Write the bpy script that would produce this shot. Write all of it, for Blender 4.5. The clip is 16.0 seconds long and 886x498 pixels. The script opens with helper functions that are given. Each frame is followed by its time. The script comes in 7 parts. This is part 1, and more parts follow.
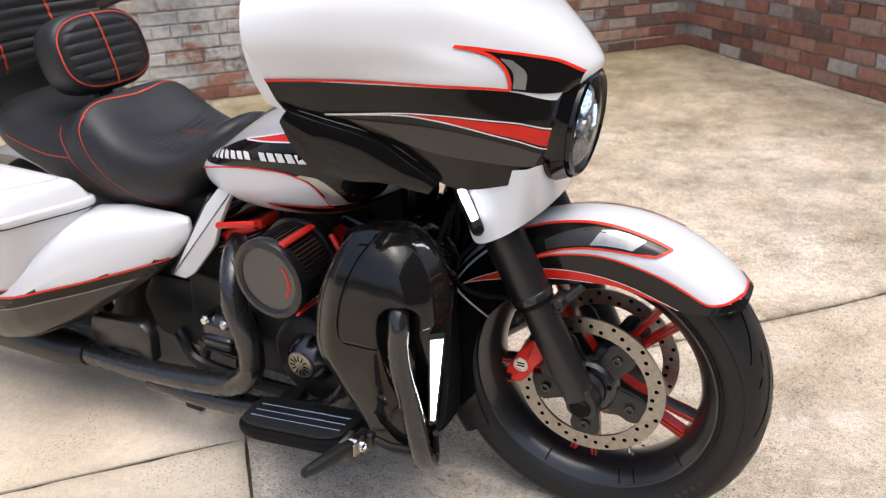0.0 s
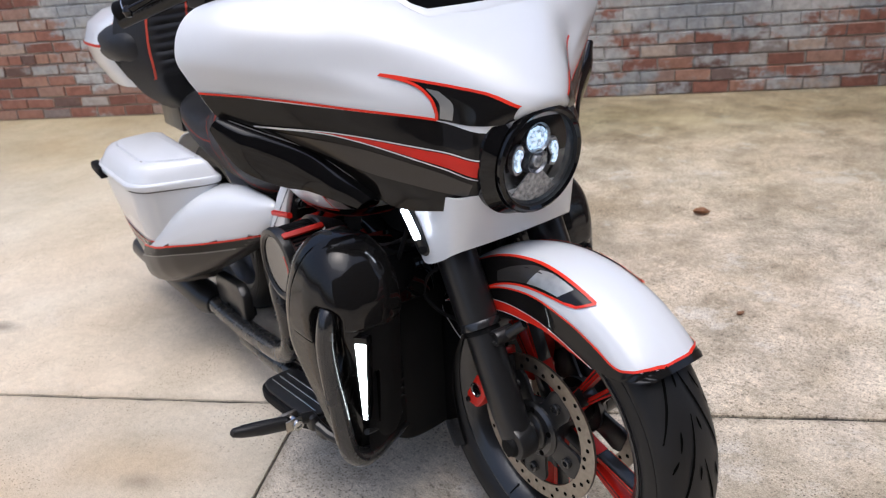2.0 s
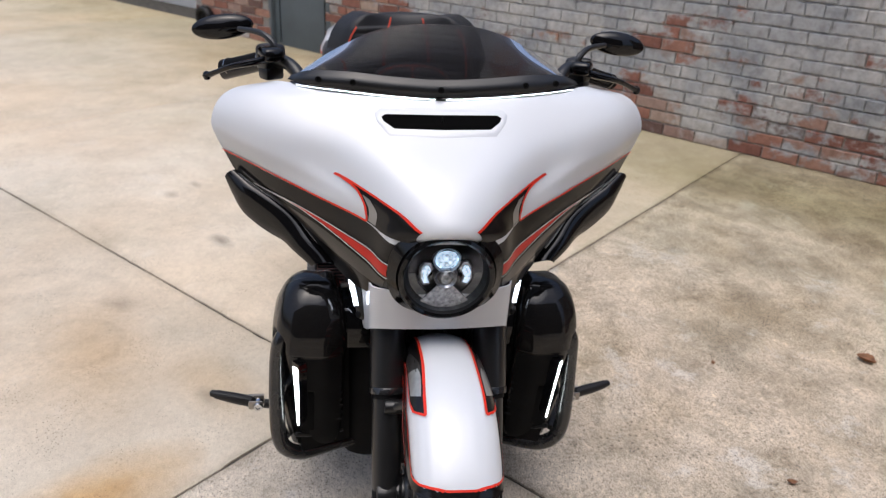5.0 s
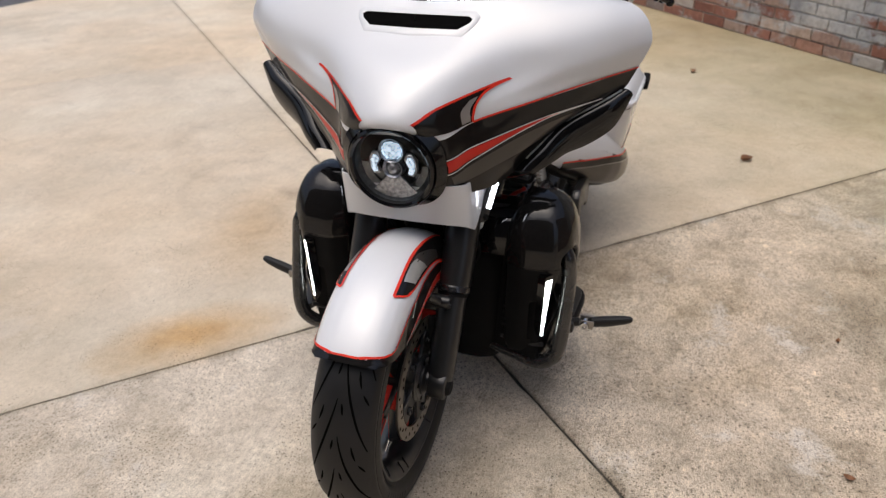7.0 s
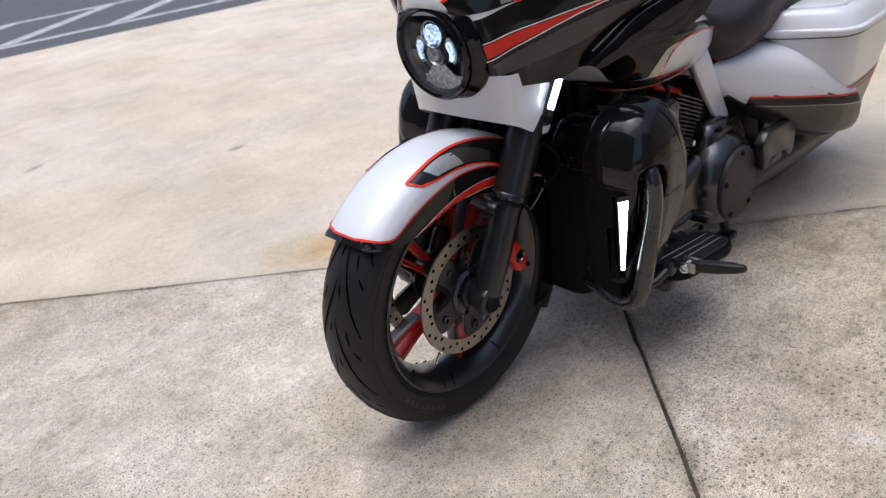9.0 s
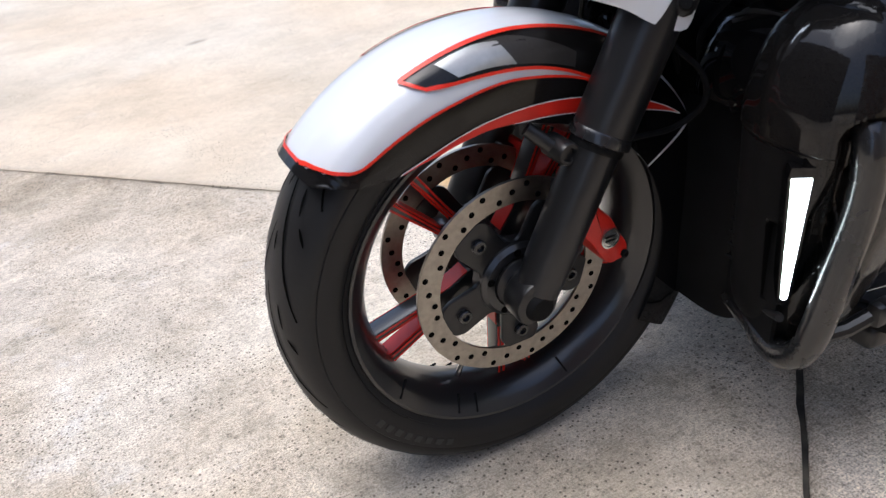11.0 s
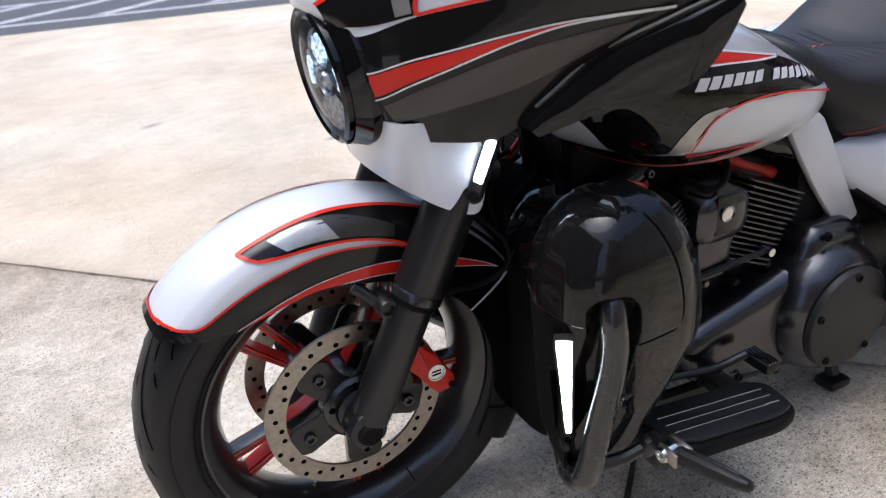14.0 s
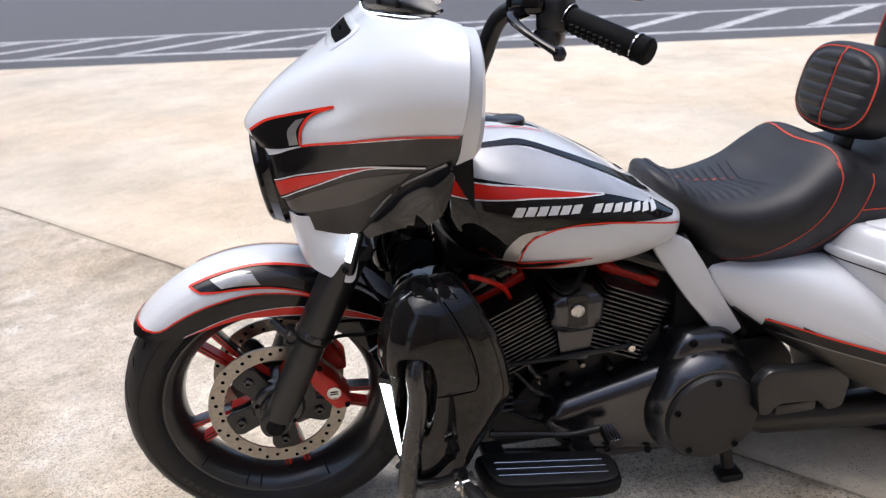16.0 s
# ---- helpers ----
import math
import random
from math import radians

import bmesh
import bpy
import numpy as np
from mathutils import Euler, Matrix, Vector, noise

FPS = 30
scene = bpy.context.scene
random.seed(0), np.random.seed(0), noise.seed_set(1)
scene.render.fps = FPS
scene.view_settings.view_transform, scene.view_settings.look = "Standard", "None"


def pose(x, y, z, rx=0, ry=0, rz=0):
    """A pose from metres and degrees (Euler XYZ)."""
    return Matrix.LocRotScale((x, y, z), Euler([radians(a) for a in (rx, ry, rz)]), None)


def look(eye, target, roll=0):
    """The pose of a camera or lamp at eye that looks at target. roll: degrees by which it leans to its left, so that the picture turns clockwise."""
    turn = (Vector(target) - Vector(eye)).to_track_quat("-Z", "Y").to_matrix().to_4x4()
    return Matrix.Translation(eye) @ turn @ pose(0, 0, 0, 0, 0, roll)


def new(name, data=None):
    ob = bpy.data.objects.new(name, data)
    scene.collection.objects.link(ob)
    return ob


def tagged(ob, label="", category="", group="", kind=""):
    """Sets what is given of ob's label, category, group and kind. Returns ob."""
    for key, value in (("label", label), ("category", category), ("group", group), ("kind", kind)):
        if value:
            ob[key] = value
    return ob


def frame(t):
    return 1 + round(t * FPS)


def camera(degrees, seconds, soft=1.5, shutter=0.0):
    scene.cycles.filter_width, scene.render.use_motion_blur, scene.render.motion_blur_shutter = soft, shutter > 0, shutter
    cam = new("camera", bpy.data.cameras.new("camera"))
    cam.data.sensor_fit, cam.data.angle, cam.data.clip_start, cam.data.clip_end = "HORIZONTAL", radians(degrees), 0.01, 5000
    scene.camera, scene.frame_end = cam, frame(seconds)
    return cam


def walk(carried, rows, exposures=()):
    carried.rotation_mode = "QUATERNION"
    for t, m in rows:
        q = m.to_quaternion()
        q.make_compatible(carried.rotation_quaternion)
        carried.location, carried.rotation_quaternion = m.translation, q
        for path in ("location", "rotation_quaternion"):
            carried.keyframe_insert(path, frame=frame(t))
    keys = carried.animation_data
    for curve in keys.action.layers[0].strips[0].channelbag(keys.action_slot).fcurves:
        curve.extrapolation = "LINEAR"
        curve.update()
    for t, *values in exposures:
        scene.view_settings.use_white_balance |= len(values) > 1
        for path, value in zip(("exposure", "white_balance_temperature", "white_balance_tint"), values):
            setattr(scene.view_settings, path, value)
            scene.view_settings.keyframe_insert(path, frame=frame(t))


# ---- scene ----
cam = camera(60.39, 16.0, 1.25)
cam.data.dof.use_dof, cam.data.dof.focus_distance, cam.data.dof.aperture_fstop = True, 1.35, 6.3
# the walk: seconds, eye, yaw, pitch, roll
ROWS = [
    (0, 0.2761, -1.3424, 1.2486, 25.048, -25.519, -3.211),
    (0.5, 0.4416, -1.2613, 1.2540, 29.317, -24.878, -3.701),
    (1, 0.6912, -1.2019, 1.2439, 36.169, -23.485, -4.229),
    (1.5, 0.7559, -1.1301, 1.2577, 42.327, -24.025, -4.012),
    (2, 0.8521, -0.9696, 1.2513, 51.406, -23.417, -4.674),
    (2.5, 0.9826, -0.8891, 1.2726, 56.990, -23.756, -3.686),
    (3, 1.1667, -0.8043, 1.3307, 61.642, -24.037, -2.622),
    (3.5, 1.2281, -0.7485, 1.4443, 64.978, -24.163, -0.961),
    (6, 1.3188, 0.0587, 1.5657, 90.299, -26.919, 2.931),
    (6.5, 1.3275, 0.2276, 1.5389, 96.965, -28.088, 1.598),
    (7, 1.3908, 0.4820, 1.4955, 105.160, -29.259, -1.124),
    (7.5, 1.3800, 0.6227, 1.4022, 112.095, -29.767, -3.666),
    (8, 1.2985, 0.8001, 1.2907, 119.406, -29.175, -5.922),
    (8.5, 1.1985, 0.9225, 1.2424, 127.010, -28.458, -7.413),
    (9, 1.0946, 1.0416, 1.2208, 134.274, -27.822, -8.100),
    (11.5, 0.4081, 0.7396, 0.8237, 154.730, -30.683, -6.454),
    (12, 0.3859, 0.7067, 0.7679, 153.616, -30.599, -5.431),
    (12.5, 0.3746, 0.7344, 0.8191, 152.294, -29.482, -5.129),
    (13, 0.3716, 0.8154, 0.9203, 151.065, -28.320, -4.737),
    (13.5, 0.3655, 0.9122, 1.0130, 150.549, -27.798, -4.707),
    (14, 0.3402, 1.0047, 1.1040, 151.571, -26.747, -4.774),
    (14.5, 0.2279, 1.0712, 1.2135, 154.169, -25.713, -4.915),
    (15, 0.1063, 1.1927, 1.2858, 158.049, -24.577, -4.638),
    (15.5, -0.0243, 1.3792, 1.2981, 162.731, -23.229, -4.074),
    (16, -0.0647, 1.5288, 1.3120, 167.513, -23.543, -3.176),
]
EXPOSURES = [(0, .43, 6250, 10), (2, .05, 5850, 10), (3.5, -.06, 5950, 10), (6.5, -.21, 6250, 10), (7, -.24, 6400, 10), (7.5, -.21, 6400, 10), (8.5, -.05, 5850, 10), (9, .03, 5750, 10), (11.5, .36, 5700, 9), (13, .38, 5550, 9), (14.5, .32, 5650, 9.5), (16, .31, 5950, 10)]
walk(cam, [(t, pose(x, y, z, 90 + pitch, 0, yaw) @ pose(0, 0, 0, 0, 0, roll)) for t, x, y, z, yaw, pitch, roll in ROWS], EXPOSURES)

# ---- light ----
from mathutils.bvhtree import BVHTree

FRONT = pose(-0.42, 0.004, 0) @ pose(0, 0, 0, 0, 0, -3.5) @ pose(0.42, 0, 0)  # the steered front end
WHEEL = FRONT @ pose(0, 0, 0.40, -1.6) @ pose(0, 0, -0.40)  # the wheel and fork, which lean a little to the left
LEFT = pose(-0.03, -0.058, 0.004)  # how far the covers of the left side sit back and in
BODY = pose(-0.42, 0.018, 0) @ pose(0, 0, 0, 0, 0, -4.2) @ pose(0.42, 0, 0)  # the frame of the bike

world = bpy.data.worlds.new("overcast_sky")
scene.world = world
world.use_nodes = True
wn = world.node_tree
wn.nodes.clear()
sky = wn.nodes.new("ShaderNodeTexSky")
sky.sky_type = "NISHITA"
sky.sun_disc = False
sky.sun_elevation = radians(76)
sky.sun_rotation = radians(122)
sky.air_density, sky.dust_density, sky.ozone_density = 0.9, 6.0, 1.0
bg = wn.nodes.new("ShaderNodeBackground")
bg.inputs["Strength"].default_value = 0.19
wo = wn.nodes.new("ShaderNodeOutputWorld")
wn.links.new(sky.outputs[0], bg.inputs[0])
wn.links.new(bg.outputs[0], wo.inputs[0])
sun_data = bpy.data.lights.new("sun", "SUN")
sun_data.energy, sun_data.angle, sun_data.color = 0.85, radians(60), (1.0, 0.97, 0.92)
sun = new("sun", sun_data)
sun.matrix_world = look((1.6, -1.0, 8), (0, 0, 0))


# ---- materials ----
def mat(name, color, rough=0.5, metal=0.0, coat=0.0, coat_rough=0.03, vary=0.0, scale=20.0, bump=0.0, bump_scale=200.0, spec=0.5, emit=None, power=0.0, rough_vary=0.0, flakes=0.0, rand=0.0):
    m = bpy.data.materials.new(name)
    m.use_nodes = True
    nt = m.node_tree
    b = nt.nodes["Principled BSDF"]
    b.inputs["Base Color"].default_value = (*color, 1)
    b.inputs["Roughness"].default_value = rough
    b.inputs["Metallic"].default_value = metal
    b.inputs["Coat Weight"].default_value = coat
    b.inputs["Coat Roughness"].default_value = coat_rough
    b.inputs["Specular IOR Level"].default_value = spec
    if emit:
        b.inputs["Emission Color"].default_value = (*emit, 1)
        b.inputs["Emission Strength"].default_value = power
    if vary or bump or rough_vary or rand:
        tc = nt.nodes.new("ShaderNodeTexCoord")
        n1 = nt.nodes.new("ShaderNodeTexNoise")
        n1.inputs["Scale"].default_value, n1.inputs["Detail"].default_value = scale, 6
        nt.links.new(tc.outputs["Object"], n1.inputs["Vector"])
        value = n1.outputs["Fac"]
        if rand:
            oi = nt.nodes.new("ShaderNodeObjectInfo")
            mx = nt.nodes.new("ShaderNodeMath")
            mx.operation = "MULTIPLY_ADD"
            nt.links.new(oi.outputs["Random"], mx.inputs[0])
            mx.inputs[1].default_value = rand
            nt.links.new(value, mx.inputs[2])
            value = mx.outputs[0]
        if vary:
            rmp = nt.nodes.new("ShaderNodeValToRGB")
            rmp.color_ramp.elements[0].position, rmp.color_ramp.elements[1].position = 0.3, 0.7 + rand
            rmp.color_ramp.elements[0].color = (*[c * (1 - vary) for c in color], 1)
            rmp.color_ramp.elements[1].color = (*[min(1, c * (1 + vary)) for c in color], 1)
            nt.links.new(value, rmp.inputs[0])
            nt.links.new(rmp.outputs[0], b.inputs["Base Color"])
        if rough_vary:
            mr = nt.nodes.new("ShaderNodeMapRange")
            mr.inputs["To Min"].default_value, mr.inputs["To Max"].default_value = max(0.02, rough - rough_vary), rough + rough_vary
            nt.links.new(n1.outputs["Fac"], mr.inputs["Value"])
            nt.links.new(mr.outputs[0], b.inputs["Roughness"])
        if bump:
            n2 = nt.nodes.new("ShaderNodeTexNoise")
            n2.inputs["Scale"].default_value, n2.inputs["Detail"].default_value = bump_scale, 4
            nt.links.new(tc.outputs["Object"], n2.inputs["Vector"])
            bp = nt.nodes.new("ShaderNodeBump")
            bp.inputs["Strength"].default_value, bp.inputs["Distance"].default_value = bump, 0.002
            nt.links.new(n2.outputs["Fac"], bp.inputs["Height"])
            nt.links.new(bp.outputs[0], b.inputs["Normal"])
    return m


PEARL = mat("pearl_white_paint", (0.675, 0.696, 0.722), 0.32, 0.0, 0.8, 0.02, vary=0.02, scale=3)
GRAPH = mat("graphite_metallic_paint", (0.007, 0.0063, 0.006), 0.36, 0.0, 0.7, 0.015, vary=0.25, scale=900, spec=0.05)
GRAPH2 = mat("light_graphite_paint", (0.045, 0.041, 0.037), 0.38, 0.5, 0.5, 0.02, vary=0.2, scale=900)
SILVER = mat("silver_fade_paint", (0.42, 0.42, 0.40), 0.32, 0.5, 1.0, 0.02, vary=0.12, scale=60)
SILVERD = mat("dark_silver_fade_paint", (0.27, 0.27, 0.265), 0.34, 0.5, 0.8, 0.02, vary=0.3, scale=7)
TANKFADE = mat("pale_silver_paint", (0.50, 0.50, 0.505), 0.34, 0.35, 1.0, 0.02, vary=0.15, scale=9)
RED = mat("candy_red_paint", (0.60, 0.016, 0.006), 0.4, 0.0, 0.3, 0.05, spec=0.3, vary=0.06, scale=40)
PIN = mat("orange_red_pinstripe", (0.72, 0.030, 0.010), 0.4, 0.0, 0.3, 0.05, spec=0.3)
PINW = mat("white_pinstripe", (0.75, 0.75, 0.74), 0.35, 0.0, 1.0, 0.03)
GLOSS = mat("gloss_black_paint", (0.0045, 0.0043, 0.0046), 0.25, 0.0, 0.85, 0.012, vary=0.2, scale=8, spec=0.0)
LOWER = mat("deep_graphite_gloss", (0.0075, 0.0069, 0.0066), 0.34, 0.0, 0.72, 0.045, spec=0.03, vary=0.2, scale=700)
BARMAT = mat("semi_gloss_black_tube", (0.013, 0.013, 0.0135), 0.27, 0.0, 0.5, 0.06, spec=0.5, bump=0.03, bump_scale=400, rough_vary=0.04, scale=25)
RIMMAT = mat("satin_black_cast_alloy", (0.012, 0.012, 0.0127), 0.30, 0.0, 0.55, 0.13, spec=0.5, bump=0.03, bump_scale=600, rough_vary=0.05, scale=30)
SATIN = mat("satin_black_coating", (0.010, 0.010, 0.0105), 0.36, 0.0, 0.2, 0.12, spec=0.45, bump=0.04, bump_scale=500, rough_vary=0.05, scale=30)
MATTE = mat("matte_black_plastic", (0.0055, 0.0055, 0.0058), 0.65, spec=0.12, bump=0.08, bump_scale=900, vary=0.2)
ENGINE = mat("wrinkle_black_engine", (0.014, 0.014, 0.015), 0.42, 0.2, spec=0.35, bump=0.12, bump_scale=700, rough_vary=0.08, scale=25)
PRIM = mat("charcoal_powder_coat", (0.070, 0.070, 0.075), 0.25, 0.9, 0.35, 0.10, bump=0.03, bump_scale=700, rough_vary=0.05, scale=14)
PRIMD = mat("dark_matt_powder_coat", (0.026, 0.026, 0.027), 0.5, 0.3, bump=0.04, bump_scale=700, rough_vary=0.05, scale=14)
FIN = mat("machined_fin_edge", (0.10, 0.098, 0.095), 0.42, 0.9, vary=0.3, scale=60)
STEEL = mat("brushed_brake_steel", (0.36, 0.33, 0.29), 0.34, 1.0, vary=0.15, scale=90, rough_vary=0.1)
CHROME = mat("polished_steel", (0.62, 0.62, 0.62), 0.12, 1.0, rough_vary=0.05, scale=40)
RUBBER = mat("tyre_rubber", (0.0085, 0.0085, 0.009), 0.50, spec=0.38, vary=0.25, scale=12, bump=0.1, bump_scale=400, rough_vary=0.1)
# near-black that puts the shade of grooves, holes, seams and openings into colour
GROOVE = mat("recess_shade_black", (0.002, 0.002, 0.002), 0.9, spec=0.05)
LETTER = mat("raised_tyre_lettering", (0.020, 0.020, 0.021), 0.5, spec=0.45)
sn = STEEL.node_tree  # fine turning marks round the axle
spos = sn.nodes.new("ShaderNodeTexCoord")
smap = sn.nodes.new("ShaderNodeMapping")
smap.inputs["Location"].default_value, smap.inputs["Scale"].default_value = (0, 0, -0.3275), (1, 0, 1)
slen = sn.nodes.new("ShaderNodeVectorMath")
slen.operation = "LENGTH"
snz = sn.nodes.new("ShaderNodeTexNoise")
snz.noise_dimensions = "1D"
snz.inputs["Scale"].default_value, snz.inputs["Detail"].default_value = 900, 3
sbp = sn.nodes.new("ShaderNodeBump")
sbp.inputs["Strength"].default_value, sbp.inputs["Distance"].default_value = 0.35, 0.0006
sn.links.new(spos.outputs["Object"], smap.inputs[0])
sn.links.new(smap.outputs[0], slen.inputs[0])
sn.links.new(slen.outputs["Value"], snz.inputs["W"])
sn.links.new(snz.outputs["Fac"], sbp.inputs["Height"])
sn.links.new(sbp.outputs[0], sn.nodes["Principled BSDF"].inputs["Normal"])
LEATHER = mat("black_vinyl_upholstery", (0.016, 0.016, 0.0175), 0.44, spec=0.4, vary=0.2, scale=14, bump=0.3, bump_scale=420, rough_vary=0.07)
STITCH = mat("red_stitching", (0.50, 0.055, 0.025), 0.7, bump=0.3, bump_scale=900)
CALIPER = mat("red_caliper_paint", (0.60, 0.020, 0.010), 0.42, 0.0, 0.2, 0.1, spec=0.35, vary=0.08, scale=30)
SMOKE = mat("smoked_windscreen", (0.13, 0.13, 0.14), 0.02)
LENS = mat("clear_headlight_lens", (1, 1, 1), 0.02)
LED = mat("white_led", (1, 1, 1), 0.3, emit=(0.90, 0.93, 1.0), power=11.0)
SIGLENS = mat("clear_signal_lens", (0.55, 0.57, 0.60), 0.15, 0.2, 0.8, 0.03)
STRIP = mat("lit_led_strip", (1, 1, 1), 0.3, emit=(0.95, 1.0, 0.92), power=14.0)
LAMP = mat("lit_headlight_projector", (0.6, 0.65, 0.7), 0.15, emit=(0.62, 0.82, 1.0), power=0.75)
BOWL = mat("headlight_bowl", (0.14, 0.15, 0.16), 0.28, 0.9, vary=0.3, scale=60)
REFL = mat("headlight_reflector", (0.34, 0.36, 0.39), 0.32, 0.9, vary=0.5, scale=120)
DARKGLASS = mat("tinted_filter_window", (0.055, 0.054, 0.052), 0.14, 0.0, 0.4, 0.02)
PLEAT = mat("pleated_filter_gauze", (0.08, 0.035, 0.03), 0.7, vary=0.3, scale=90)
# the lit projectors glitter unevenly behind their facets
ln_ = LAMP.node_tree
fz = ln_.nodes.new("ShaderNodeTexVoronoi")
fz.inputs["Scale"].default_value = 190
ftc = ln_.nodes.new("ShaderNodeTexCoord")
ln_.links.new(ftc.outputs["Object"], fz.inputs["Vector"])
fm = ln_.nodes.new("ShaderNodeMapRange")
fm.inputs["From Min"].default_value, fm.inputs["From Max"].default_value = 0.15, 0.75
fm.inputs["To Min"].default_value, fm.inputs["To Max"].default_value = 1.5, 0.1
ln_.links.new(fz.outputs["Distance"], fm.inputs["Value"])
ln_.links.new(fm.outputs[0], ln_.nodes["Principled BSDF"].inputs["Emission Strength"])
for m_, ior, tr in ((SMOKE, 1.2, 0.9), (LENS, 1.15, 1.0)):
    m_.node_tree.nodes["Principled BSDF"].inputs["Transmission Weight"].default_value = tr
    m_.node_tree.nodes["Principled BSDF"].inputs["IOR"].default_value = ior


# ---- building helpers ----
def join(*geos):
    vs, fs = [], []
    for v, f in geos:
        k = len(vs)
        vs += list(v)
        fs += [tuple(i + k for i in q) for q in f]
    return vs, fs


def moved(geo, m):
    return [m @ Vector(v) for v in geo[0]], geo[1]


def mirrored(geo):
    return [Vector((v[0], -v[1], v[2])) for v in geo[0]], [tuple(reversed(f)) for f in geo[1]]


def part(name, geo, material, parent, label="", m=None, sharp=35):
    """Links (verts, faces) as one mesh under parent; materials: one, or (list, index per face)."""
    me = bpy.data.meshes.new(name)
    me.from_pydata([tuple(v) for v in geo[0]], [], [tuple(f) for f in geo[1]])
    mats, index = material if isinstance(material, tuple) else ([material], None)
    for mm in mats:
        me.materials.append(mm)
    if index is not None:
        me.polygons.foreach_set("material_index", index)
    me.polygons.foreach_set("use_smooth", [True] * len(me.polygons))
    me.set_sharp_from_angle(angle=radians(sharp))
    me.update()
    ob = new(name, me)
    if parent is not None:
        ob.parent = parent
    if m is not None:
        ob.matrix_basis = m
    if label:
        tagged(ob, label)
    return ob


def surf(P, wrap_u=False, wrap_v=False, cap=False):
    """Quads over a table of points P[u][v]."""
    nu, nv = len(P), len(P[0])
    vs = [Vector(p) for row in P for p in row]
    fs = []
    for i in range(nu if wrap_u else nu - 1):
        for j in range(nv if wrap_v else nv - 1):
            a, b = i * nv + j, i * nv + (j + 1) % nv
            c, d = ((i + 1) % nu) * nv + (j + 1) % nv, ((i + 1) % nu) * nv + j
            fs.append((a, b, c, d))
    if cap:
        fs.append(tuple(range(nv))[::-1])
        fs.append(tuple(range((nu - 1) * nv, nu * nv)))
    return vs, fs


def shell(P, thick, wrap_u=False):
    """A table of points given thickness along its normals, with closed rims."""
    A = np.array([[tuple(p) for p in row] for row in P], float)
    du = np.gradient(A, axis=0)
    dv = np.gradient(A, axis=1)
    n = np.cross(du, dv)
    n /= np.linalg.norm(n, axis=2, keepdims=True) + 1e-9
    Bk = A - n * thick
    nu, nv = A.shape[:2]
    g1 = surf(A, wrap_u)
    g2 = surf(Bk, wrap_u)
    vs, fs = join(g1, (g2[0], [tuple(reversed(f)) for f in g2[1]]))
    k = nu * nv
    for j in range(nv - 1):
        if not wrap_u:
            fs.append((j + 1, j, k + j, k + j + 1))
            e = (nu - 1) * nv + j
            fs.append((e, e + 1, k + e + 1, k + e))
    for i in range(nu if wrap_u else nu - 1):
        a, b = i * nv, ((i + 1) % nu) * nv
        fs.append((a, b, k + b, k + a))
        a, b = a + nv - 1, b + nv - 1
        fs.append((b, a, k + a, k + b))
    return vs, fs


def lathe(profile, n=48, axis="y", center=(0, 0, 0), closed=False, a0=0.0, a1=360.0):
    """Turns (radius, offset) pairs round an axis through center."""
    full = abs(a1 - a0) >= 359.9
    rows = []
    for i in range(n if full else n + 1):
        a = radians(a0 + (a1 - a0) * i / n)
        c, s = math.cos(a), math.sin(a)
        row = []
        for r, h in profile:
            p = {"y": (r * c, h, r * s), "x": (h, r * c, r * s), "z": (r * c, r * s, h)}[axis]
            row.append(Vector(p) + Vector(center))
        rows.append(row)
    return surf(rows, full, closed)


def spline(pts, n):
    """Points along a Catmull-Rom curve through pts, evenly by control interval."""
    P = np.array([tuple(p) for p in pts], float)
    if len(P) == 2:
        return [P[0] + (P[1] - P[0]) * i / (n - 1) for i in range(n)]
    Q = np.vstack([2 * P[0] - P[1], P, 2 * P[-1] - P[-2]])
    out = []
    for i in range(n):
        t = i / (n - 1) * (len(P) - 1)
        k = min(int(t), len(P) - 2)
        u = t - k
        a, b, c, d = Q[k : k + 4]
        out.append(0.5 * (2 * b + (c - a) * u + (2 * a - 5 * b + 4 * c - d) * u * u + (3 * b - a - 3 * c + d) * u**3))
    return out


def tube(path, r, n=12, steps=0, caps=True, flat=1.0):
    """A round tube along a path; r a number or one per point."""
    P = [Vector(tuple(p)) for p in (spline(path, steps) if steps else path)]
    R = [r] * len(P) if not isinstance(r, (list, tuple)) else list(np.interp(np.linspace(0, 1, len(P)), np.linspace(0, 1, len(r)), r))
    t = (P[1] - P[0]).normalized()
    u = t.orthogonal().normalized()
    rows = []
    for i, p in enumerate(P):
        t2 = (P[min(i + 1, len(P) - 1)] - P[max(i - 1, 0)]).normalized()
        u = (u - t2 * u.dot(t2)).normalized()
        w = t2.cross(u)
        rows.append([p + (u * math.cos(2 * math.pi * k / n) + w * math.sin(2 * math.pi * k / n) * flat) * R[i] for k in range(n)])
    return surf(rows, False, True, caps)


def box(c, s, bevel=0.004, seg=2, m=None):
    bm = bmesh.new()
    bmesh.ops.create_cube(bm, size=1)
    for v in bm.verts:
        v.co = Vector((v.co.x * s[0], v.co.y * s[1], v.co.z * s[2]))
    if bevel:
        bmesh.ops.bevel(bm, geom=bm.edges[:], offset=min(bevel, min(s) * 0.45), segments=seg, profile=0.5, affect="EDGES")
    g = ([v.co.copy() for v in bm.verts], [tuple(v.index for v in f.verts) for f in bm.faces])
    bm.verts.index_update()
    g = ([v.co.copy() for v in bm.verts], [tuple(v.index for v in f.verts) for f in bm.faces])
    bm.free()
    return moved(g, Matrix.Translation(c) @ (m or Matrix()))


